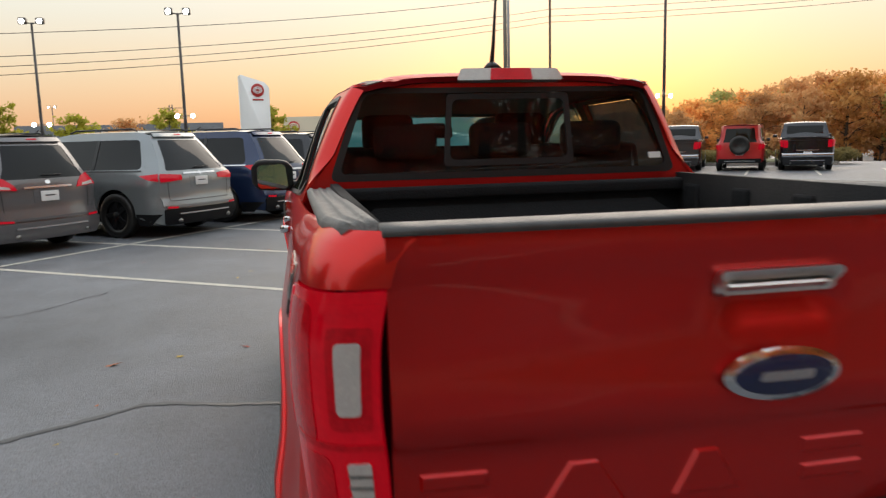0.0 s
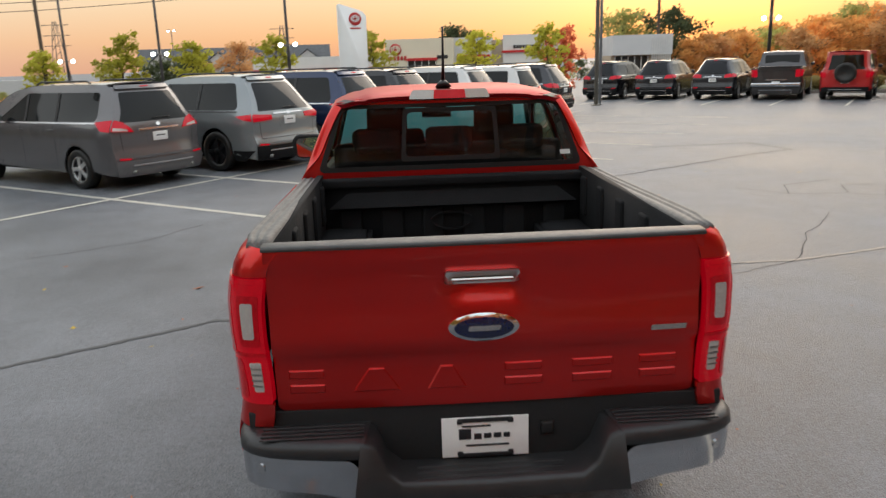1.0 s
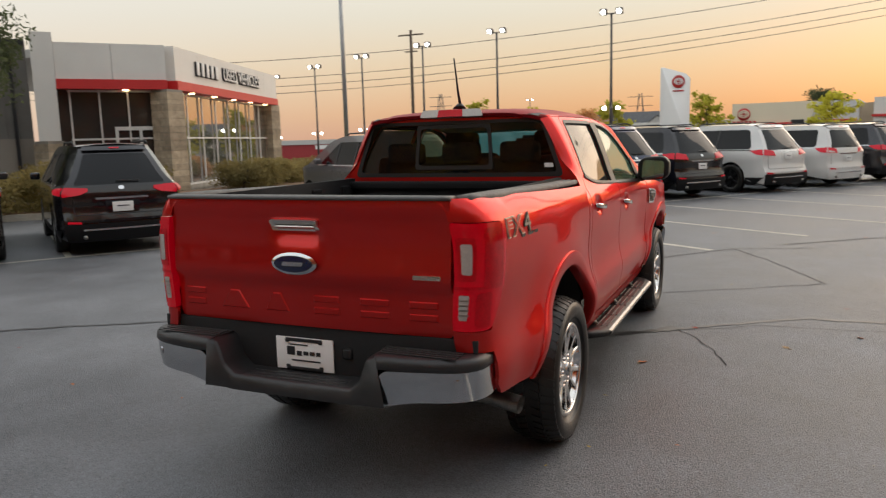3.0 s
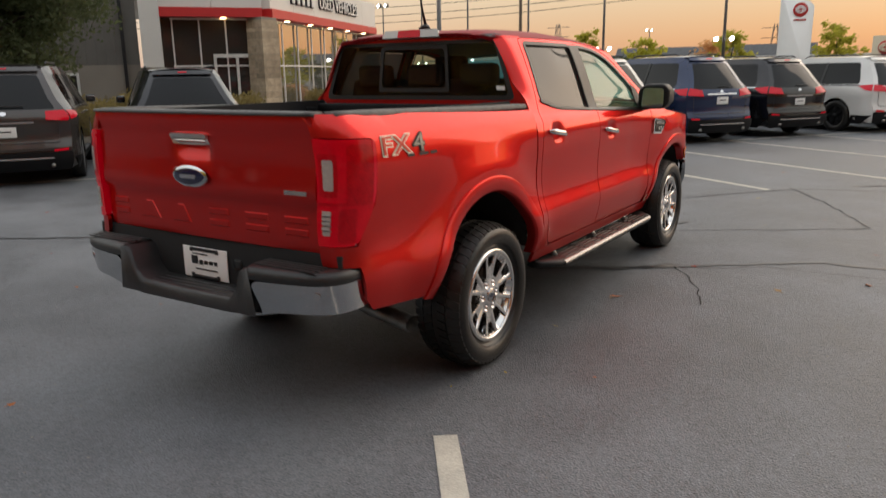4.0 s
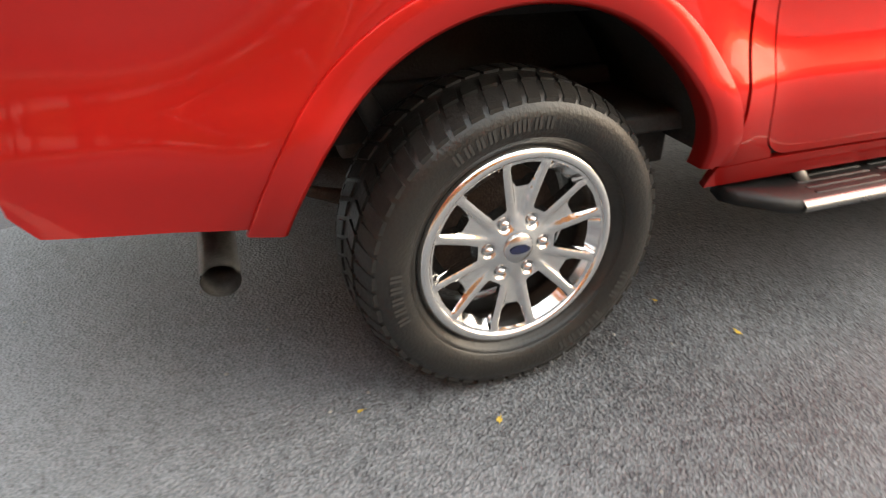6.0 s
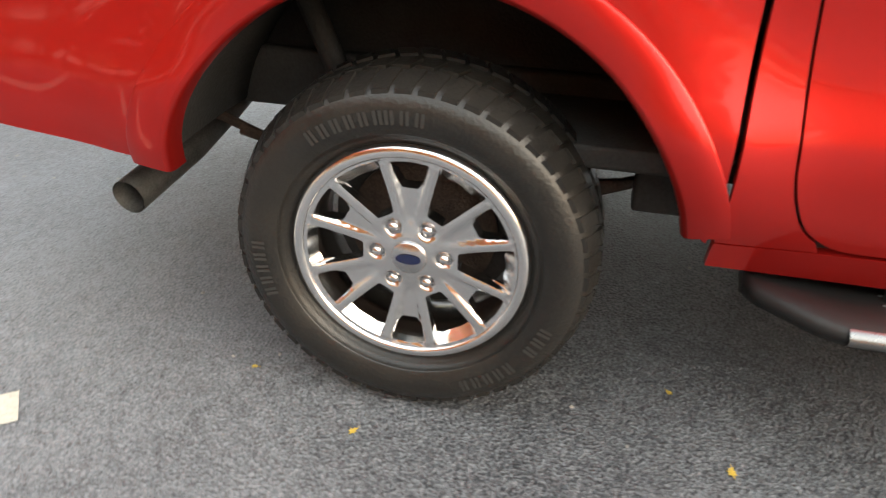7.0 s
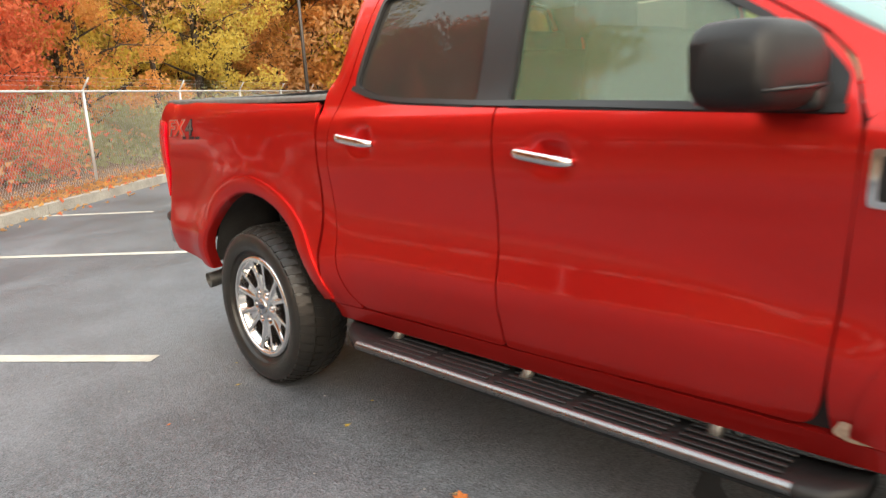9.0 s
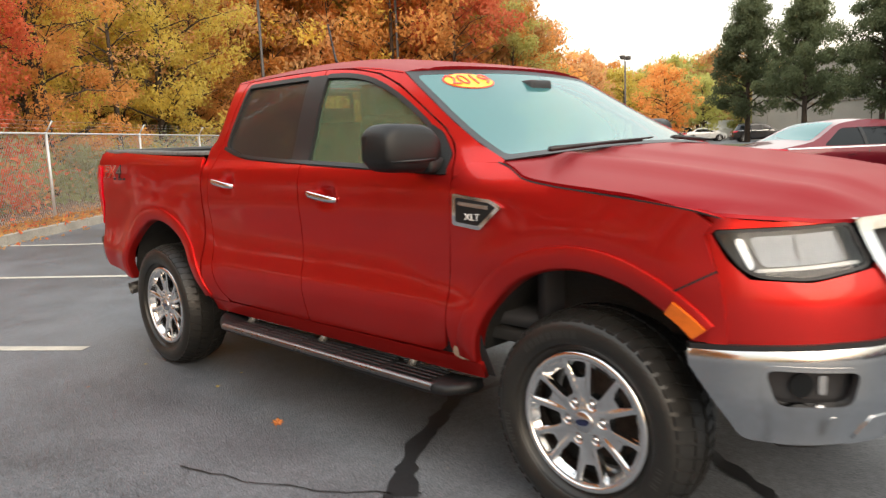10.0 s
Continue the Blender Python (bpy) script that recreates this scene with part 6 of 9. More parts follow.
# amber side marker on the flare
mk = []
for a in (41, 44, 47, 50, 53):
    mk.append((HUB_F + 0.585 * math.cos(radians(a)), 0.40 + 0.585 * math.sin(radians(a))))
for a in (53, 50, 47, 44, 41):
    mk.append((HUB_F + 0.537 * math.cos(radians(a)), 0.40 + 0.537 * math.sin(radians(a))))
bm = skin(mk, side, 0.03, hem=0.01, out=0.024)
pair("side_marker", bm, LENS_A, truck, "amber side marker lamp")

# rear bumper: chrome corners, black step pad, plate
bmp_x = curve1((0.0, 0.842), (0.09, 0.846), (0.17, 0.832), (0.25, 0.775), (0.38, 0.650), (0.63, 0.40), (1.03, 0.0))
bmp_y = curve1((0.0, -0.965), (0.09, -1.055), (0.17, -1.135), (0.25, -1.195), (0.38, -1.235), (0.63, -1.258), (1.03, -1.262))


def bump(s, z):
    return (bmp_x(s), bmp_y(s) + 0.02 * sstep(0.70, 0.55, z), z)


rb = root("rear_bumper", "chrome rear bumper with black step pad", "")
rb.parent = truck
bm = skin(rounded([(0.0, 0.716), (0.20, 0.716), (0.575, 0.708), (0.655, 0.560), (0.60, 0.548), (0.45, 0.580), (0.22, 0.590), (0.06, 0.592), (0.0, 0.61)], [0.02, 0.02, 0.03, 0.02, 0.03, 0.05, 0.05, 0.04, 0.02]),
          bump, 0.03, hem=0.03, sgn=-1)
pair("chrome_end", bm, BUMPER, rb, "chrome bumper corner")
bm = skin(circle(0.265, 0.668, 0.015, 0.017, 18), bump, 0.02, hem=0.006, out=0.004, sgn=-1)
pair("parking_sensor", bm, SATIN, rb)
# step pads
bm = bmesh.new()
n = 16
rows = []
for i in range(n + 1):
    s = 0.0 + 0.60 * i / n
    x, y = bmp_x(s), bmp_y(s)
    rows.append([bm.verts.new(v) for v in ((x, y, 0.712), (x + 0.004, y - 0.006, 0.724), (x + 0.002, y - 0.004, 0.750), (x - 0.012, y + 0.012, 0.766),
                                           (min(x - 0.02, 0.80), max(y + 0.04, -1.19), 0.768), (min(x - 0.03, 0.79), -1.095, 0.768))])
for a, b in zip(rows, rows[1:]):
    for i in range(5):
        bm.faces.new((a[i], b[i], b[i + 1], a[i + 1]))
bmesh.ops.recalc_face_normals(bm, faces=bm.faces)
pair("step_pad", bm, STEP, rb, "black ribbed step pad")
for i in range(4):
    pair("pad_rib", box(0.34, 0.012, 0.006, (0.59, -1.205 + 0.026 * i, 0.771), 0.002), STEP, rb)
# sloping side of the well, well floor and back
bm = bmesh.new()
pts = [(0.43, 0.768), (0.385, 0.752), (0.35, 0.66), (0.30, 0.615), (0.0, 0.612)]
rows = [[bm.verts.new((x, y, z)) for x, z in pts] for y in (-1.262, -1.235, -1.09)]
for v in rows[0]:
    v.co.z -= 0.012
for a, b in zip(rows, rows[1:]):
    for i in range(4):
        bm.faces.new((a[i], a[i + 1], b[i + 1], b[i]))
low = [bm.verts.new((v.co.x + (0.03 if k < 2 else 0.0), -1.255, (0.55 if k < 3 else 0.545))) for k, v in enumerate(rows[0])]
for i in range(4):
    bm.faces.new((rows[0][i], rows[0][i + 1], low[i + 1], low[i]))
bmesh.ops.recalc_face_normals(bm, faces=bm.faces)
pair("step_well", bm, STEP, rb, "black recessed step")
for i in range(3):
    bm = box(0.5, 0.012, 0.005, (0, -1.225 + 0.035 * i, 0.614), 0.002)
    part("tread_rib", bm, STEP, rb)
part("well_back", box(1.62, 0.03, 0.24, (0, -1.088, 0.70), 0.004), DARK, rb)
part("hitch_cover", box(0.05, 0.01, 0.05, (0.205, -1.107, 0.712), 0.01), TRIM, rb)
part("underside", box(1.3, 0.16, 0.02, (0, -1.12, 0.585), 0.004), UNDER, rb)
# licence-plate frame with its dealer card
plate = root("licence_plate", "white dealer licence plate with black script marks", "")
plate.parent = truck
part("plate_card", box(0.300, 0.006, 0.148, (-0.012, -1.110, 0.693), 0.002), CARD, plate)
part("plate_frame_top", box(0.19, 0.004, 0.016, (-0.012, -1.115, 0.757), 0.002), INK, plate)
part("plate_frame_foot", box(0.19, 0.004, 0.014, (-0.012, -1.115, 0.627), 0.002), INK, plate)
for dx, w, z, hgt in ((-0.070, 0.042, 0.706, 0.040), (-0.026, 0.026, 0.696, 0.022), (0.008, 0.026, 0.698, 0.018), (0.042, 0.026, 0.698, 0.018), (0.074, 0.022, 0.698, 0.018)):
    part("script_mark", box(w, 0.003, hgt, (-0.012 + dx, -1.1145, z), 0.0014), INK, plate)
part("script_mark", box(0.10, 0.003, 0.006, (-0.042, -1.1145, 0.735), 0.0014), INK, plate)
part("small_print_bar", box(0.15, 0.003, 0.007, (-0.005, -1.1145, 0.663), 0.0014), INK, plate)
for bx_ in (-0.07, 0.07):
    for bz in (0.752, 0.634):
        part("plate_bolt", box(0.02, 0.006, 0.016, (-0.012 + bx_ * 1.25, -1.116, bz), 0.004), INK, plate)

# running boards
for sg in (1, -1):
    rbd = root("running_board", "black running board with a chrome edge", "")
    rbd.parent = truck
    bm = bmesh.new()
    rws = []
    for y, xo, z in ((0.668, 0.835, 0.402), (0.688, 0.872, 0.398), (0.79, 0.938, 0.390), (0.85, 0.952, 0.384), (2.50, 0.952, 0.375), (2.60, 0.935, 0.378), (2.66, 0.87, 0.385)):
        rws.append([bm.verts.new((sg * x, y, zz)) for x, zz in ((xo, z - 0.025), (xo + 0.008, z), (xo - 0.01, z + 0.014), (0.79, z + 0.016), (0.78, z - 0.02), (0.82, z - 0.034))])
    for a, b in zip(rws, rws[1:]):
        for k in range(6):
            bm.faces.new((a[k], a[(k + 1) % 6], b[(k + 1) % 6], b[k]))
    bm.faces.new(rws[0])
    bm.faces.new(rws[-1])
    bmesh.ops.recalc_face_normals(bm, faces=bm.faces)
    part("board", bm, BLACK, rbd)
    bm = bmesh.new()
    rws = []
    for y in (0.84, 0.92, 1.4, 2.0, 2.48, 2.53):
        rws.append([bm.verts.new((sg * x, y, z)) for x, z in ((0.950, 0.362), (0.962, 0.368), (0.965, 0.384), (0.955, 0.394), (0.946, 0.397))])
    for a, b in zip(rws, rws[1:]):
        for k in range(4):
            bm.faces.new((a[k], a[k + 1], b[k + 1], b[k]))
    bmesh.ops.recalc_face_normals(bm, faces=bm.faces)
    if sg < 0:
        bmesh.ops.reverse_faces(bm, faces=bm.faces)
    part("chrome_edge", bm, EDGE, rbd, "chrome edge strip")
    for i in range(4):
        for j in range(5):
            y0 = 0.92 + j * 0.322
            part("tread_rib", box(0.014, 0.285, 0.008, (sg * (0.815 + 0.034 * i), y0 + 0.14, 0.397), 0.003), TRIM, rbd)
    for y in (0.95, 1.62, 2.28):
        bm = tube([(sg * 0.70, y, 0.47), (sg * 0.80, y, 0.43), (sg * 0.84, y, 0.39)], 0.022, 8)
        part("bracket", bm, STEEL, rbd)

# exhaust, frame, axle
bm = tube([(0.28, -0.60, 0.52), (0.45, -0.625, 0.468), (0.60, -0.642, 0.440), (0.845, -0.668, 0.410)], [0.032, 0.034, 0.041, 0.042], 20, cap=False)
tube([(0.843, -0.668, 0.4105), (0.76, -0.659, 0.421)], [0.0375, 0.034], 20, bm, cap=False)
part("exhaust_pipe", bm, STEEL, truck, "dull steel exhaust tailpipe")
bm = bmesh.new()
for sg in (-1, 1):
    box(0.09, 4.9, 0.15, (sg * 0.44, 1.4, 0.60), 0.01, bm)
for y in (-0.9, -0.3, 0.7, 1.6, 2.6, 3.6):
    box(0.9, 0.10, 0.10, (0, y, 0.58), 0.01, bm)
part("ladder_frame", bm, UNDER, truck, "black ladder frame")
bm = tube([(-0.70, 0, 0.385), (0.70, 0, 0.385)], 0.05, 14)
tube([(-0.02, -0.16, 0.385), (-0.02, 0.16, 0.385)], [0.10, 0.10], 18, bm)
part("rear_axle", bm, RUSTY, truck)
bm = tube([(0.30, -0.75, 0.55), (0.30, -0.25, 0.55)], 0.085, 18)
part("silencer", bm, STEEL, truck)
for sg in (-1, 1):
    bm = bmesh.new()
    for i in range(3):
        tube([(sg * 0.56, -0.72 + 0.1 * i, 0.58 - 0.05 * i), (sg * 0.56, -0.3, 0.40 + 0.012 * i), (sg * 0.56, 0, 0.37 + 0.012 * i), (sg * 0.56, 0.35, 0.42 + 0.012 * i), (sg * 0.56, 0.65 - 0.1 * i, 0.54 - .04 * i)], 0.012, 6, bm)
    part("leaf_spring", bm, RUSTY, truck)
    part("shock_absorber", tube([(sg * 0.60, -0.14, 0.42), (sg * 0.52, -0.36, 0.86)], 0.028, 10), UNDER, truck)
part("rear_bracket", box(0.06, 0.12, 0.10, (0.66, 0.50, 0.50), 0.01), UNDER, truck)
part("underbody", box(1.55, 3.2, 0.05, (0, 1.6, 0.60), 0.01), UNDER, truck)
part("bed_underside", box(0.88, 1.6, 0.03, (0, -0.28, 0.80), 0.005), UNDER, truck)
part("front_crossmember", box(1.0, 0.9, 0.12, (0, 3.2, 0.52), 0.03), UNDER, truck)

# wheels
def wheel(hub):
    w = root("wheel", "chrome six-spoke alloy wheel with black all-terrain tyre", "")
    # x = 0 is the wheel's outer rim face, the axle runs along x
    tp = [(-0.225, 0.262), (-0.245, 0.30), (-0.25, 0.335), (-0.235, 0.368), (-0.205, 0.382), (-0.12, 0.3865), (-0.035, 0.382),
          (0.0, 0.370), (0.019, 0.352), (0.026, 0.330), (0.024, 0.305), (0.015, 0.282), (0.012, 0.279), (0.008, 0.281), (0.0, 0.268), (-0.012, 0.256), (-0.03, 0.246)]
    part("tyre", lathe(tp, 96), RUBBER, w)
    # tread: shoulder blocks and centre ribs
    bm = bmesh.new()
    nb = 52
    for i in range(nb):
        a = 2 * math.pi * i / nb
        rot = Matrix.Rotation(a, 4, "X")
        for (x0, x1, r0, r1, tw, off) in ((-0.048, 0.012, 0.374, 0.389, 0.031, 0.0), (-0.245, -0.19, 0.374, 0.389, 0.031, 0.4),
                                          (-0.105, -0.058, 0.381, 0.391, 0.036, 0.5), (-0.18, -0.137, 0.381, 0.391, 0.036, 0.9)):
            aa = a + off * 2 * math.pi / nb
            rt = Matrix.Rotation(aa, 4, "X")
            sk = 0.008 if x0 > -0.12 else -0.008
            xo = (x1 if x0 > -0.1 else x0)
            vs = []
            for x in (x0, x1):
                rr0 = r0 - (0.024 if (x == 0.012 or x == -0.245) else 0)
                rr1 = r1 - (0.021 if (x == 0.012 or x == -0.245) else 0)
                s = sk * (1 if x == x0 else -1)
                for rr in (rr0, rr1):
                    for t in (-tw / 2, tw / 2):
                        vs.append(bm.verts.new(rt @ Vector((x, t + s, rr))))
            for f in ((2, 3, 7, 6), (0, 2, 6, 4), (3, 1, 5, 7), (0, 1, 3, 2), (6, 7, 5, 4)):
                bm.faces.new([vs[k] for k in f])
    bmesh.ops.recalc_face_normals(bm, faces=bm.faces)
    tagged(part("tread", bm, RUBBER, w, smooth=False), kind="stuff")
    # plain raised bars where the sidewall lettering stands
    for a0, cnt in ((35, 6), (5, 3), (205, 5), (238, 3), (110, 5)):
        bm = bmesh.new()
        for i in range(cnt):
            a = radians(a0 - i * 5.2 if a0 < 180 else a0 + i * 5.2)
            rt = Matrix.Rotation(a, 4, "X")
            for q in (-0.011, 0.0):
                vs = [bm.verts.new(rt @ Vector((x, y, z))) for x, y, z in ((0.0262, q, 0.304), (0.0262, q + 0.007, 0.304), (0.0275, q + 0.007, 0.332), (0.0275, q, 0.332))]
                bm.faces.new(vs)
        part("sidewall_marking", bm, RUBBER_L, w)
    # rim
    rp = [(-0.20, 0.236), (-0.15, 0.215), (-0.06, 0.212), (-0.03, 0.218), (-0.012, 0.226), (0.0, 0.228), (0.004, 0.233), (0.003, 0.247), (-0.006, 0.255), (-0.02, 0.256)]
    rim = part("rim", lathe(rp, 96), WHEELM, w, "chrome wheel rim")
    # pierced face: six forked spokes with hollowed webs, wheel nuts in pockets
    def turned(pts, a):
        c, q = math.cos(a), math.sin(a)
        return [(r * c - t * q, r * q + t * c) for r, t in pts]

    dish = curve1((0.0, -0.012), (0.04, -0.013), (0.055, -0.016), (0.085, -0.020), (0.12, -0.016), (0.19, -0.008), (0.232, -0.002))
    ARM = 0.0115

    def arm_mid(rr):
        """How far each of a spoke's two arms stands from the spoke's middle."""
        return 0.016 + 0.0370 * sstep(0.03, 0.30, rr) / sstep(0.03, 0.30, 0.228)

    def face(y, z):
        r = math.hypot(y, z)
        x = dish(r)
        a = math.degrees(math.atan2(z, y))
        k = radians(a % 60 - 30)
        rr, t = r * math.cos(k), abs(r * math.sin(k))
        inner = arm_mid(rr) - ARM
        # the web sinks between the arms, the arms' crowns are rounded
        x -= (0.003 + 0.003 * sstep(0.10, 0.17, rr)) * sstep(0.070, 0.095, rr) * (1 - sstep(inner - 0.002, inner + 0.002, t)) * (1 - sstep(0.212, 0.222, r))
        x -= 0.002 * sstep(0.6, 1.0, abs(t - arm_mid(rr)) / ARM) * sstep(0.09, 0.12, rr) * (1 - sstep(0.205, 0.22, r))
        k2 = radians((a + 30) % 60 - 30)
        d = math.hypot(r * math.cos(k2) - 0.072, r * math.sin(k2))
        x -= 0.014 * (1 - sstep(0.0125, 0.0185, d))
        x -= 0.004 * (1 - sstep(0.0, 0.004, abs(r - 0.2235)))
        return (x, y, z)

    holes = []
    for i in range(6):
        edge_ = []
        for rr in (0.097, 0.108, 0.125, 0.15, 0.175, 0.20, 0.214):
            q = math.atan2(arm_mid(rr) + ARM, rr)
            r_ = math.hypot(rr, arm_mid(rr) + ARM)
            edge_.append((r_ * math.cos(radians(30) - q), r_ * math.sin(radians(30) - q)))
        o = [(p, -t) for p, t in edge_] + [(0.2225, 0.0)] + [(p, t) for p, t in edge_[::-1]]
        holes.append(rounded(turned(o, radians(60 * i)), [0.008] + [0.004] * 5 + [0.006, 0.02, 0.006] + [0.004] * 5 + [0.008], 3))
        f0, f1 = arm_mid(0.163) - ARM, arm_mid(0.214) - ARM
        holes.append(rounded(turned([(0.156, -f0 + 0.010), (0.172, -f0), (0.214, -f1), (0.219, 0.0), (0.214, f1), (0.172, f0), (0.156, f0 - 0.010)], radians(60 * i + 30)),
                             [0.004, 0.004, 0.006, 0.02, 0.006, 0.004, 0.004], 3))
    bm = skin(circle(0, 0, 0.2345, n=72), face, 0.0058, holes, 0.03, edge=0.006)
    part("wheel_face", bm, WHEELM, rim, "chrome six-spoke wheel face")
    for i in range(6):
        b = radians(60 * i)
        c = Vector((0, 0.072 * math.cos(b), 0.072 * math.sin(b)))
        bm = tube([c + Vector((-0.055, 0, 0)), c + Vector((-0.022, 0, 0)), c + Vector((-0.014, 0, 0))], [0.0125, 0.0125, 0.009], 6)
        part("lug_nut", bm, CHROME, w)
    bm = lathe([(-0.018, 0.0385), (-0.008, 0.038), (-0.005, 0.035), (-0.004, 0.0001)], 40)
    cap = part("centre_cap", bm, SATIN, w, "silver centre cap with a blue oval")
    bm = bmesh.new()
    vs = [bm.verts.new((-0.0015, 0.027 * math.cos(t), 0.0115 * math.sin(t))) for t in [2 * math.pi * k / 24 for k in range(24)]]
    bm.faces.new(vs)
    part("blue_oval", bm, BLUE, cap)
    # brake disc and drum behind the spokes
    bm = lathe([(-0.13, 0.0001), (-0.13, 0.165), (-0.15, 0.165), (-0.15, 0.05)], 40)
    part("brake_disc", bm, RUSTY, w)
    bm = lathe([(-0.17, 0.21), (-0.172, 0.0001)], 40)
    part("backing_plate", bm, UNDER, w)
    w.parent = truck
    w.matrix_basis = hub
    return w


w0 = wheel(pose(0.905, HUB_R, HUB_Z))
copy_thing(w0, pose(0.905, HUB_F, HUB_Z, 7, 0, 0))
copy_thing(w0, pose(-0.905, HUB_R, HUB_Z, 0, 0, 180))
copy_thing(w0, pose(-0.905, HUB_F, HUB_Z, 0, 0, 180))

# interior
def seat(x, y, w, label):
    s = root("cab_seat", label, "")
    s.parent = truck
    part("cushion", box(w, 0.50, 0.16, (x, y, 0.90), 0.06, seg=3), SEAT, s)
    part("backrest", box(w, 0.13, 0.62, (x, y - 0.27, 1.20), 0.05, seg=3, rot=Euler((radians(-12), 0, 0)).to_matrix()), SEAT, s)
    return s


for x in (-0.36, 0.36):
    s = seat(x, 2.0, 0.50, "dark grey cloth front seat")
    part("headrest", box(0.27, 0.10, 0.19, (x, 1.64, 1.575), 0.045, seg=3), SEAT, s)
s = seat(0, 1.06, 1.30, "dark grey rear bench seat with headrests")
for x in (-0.40, 0.0, 0.40):
    part("headrest", box(0.26, 0.09, 0.14, (x, 0.745, 1.53), 0.04, seg=3), SEAT, s)
part("cab_floor", box(1.5, 2.3, 0.05, (0, 1.75, 0.66), 0), DASH, truck)
part("firewall", box(1.5, 0.05, 0.6, (0, 2.95, 0.9), 0), DASH, truck)
part("dashboard", box(1.46, 0.42, 0.30, (0, 2.66, 1.10), 0.08, seg=3), DASH, truck)
part("centre_console", box(0.24, 0.8, 0.25, (0, 2.1, 0.85), 0.05), DASH, truck)
bm = skin([(-0.99, 0.60), (0.99, 0.60), (0.99, 2.15), (-0.99, 2.15)], lambda u, y: tuple(Vector(roof(u, y)) - Vector((0, 0, 0.026))), 0.12, hem=0, sgn=-1)
part("headliner", bm, CEIL, truck)
for sg in (-1, 1):
    part("door_card", box(0.04, 1.85, 0.55, (sg * 0.80, 1.68, 0.98), 0.01), DASH, truck)
bm = bmesh.new()
tube([(-0.37 + 0.185 * math.cos(t), 2.42 - 0.07 * math.sin(t), 1.18 + 0.17 * math.sin(t)) for t in [2 * math.pi * k / 28 for k in range(29)]], 0.016, 8, bm, cap=False)
box(0.14, 0.04, 0.10, (-0.37, 2.43, 1.17), 0.02, bm)
part("steering_wheel", bm, DASH, truck)
part("inner_mirror", box(0.22, 0.04, 0.07, (0, 2.22, 1.58), 0.015), DASH, truck)
part("camera_housing", box(0.16, 0.12, 0.05, (0, 2.34, 1.615), 0.015), DASH, truck)
part("engine_bay", box(1.3, 1.0, 0.35, (0, 3.35, 0.85), 0.02), UNDER, truck)

# ---- parked vehicles ----
CLAD = surface("dark_lower_cladding", (0.009, 0.009, 0.010), 0.5, spec=0.2, fine=200)


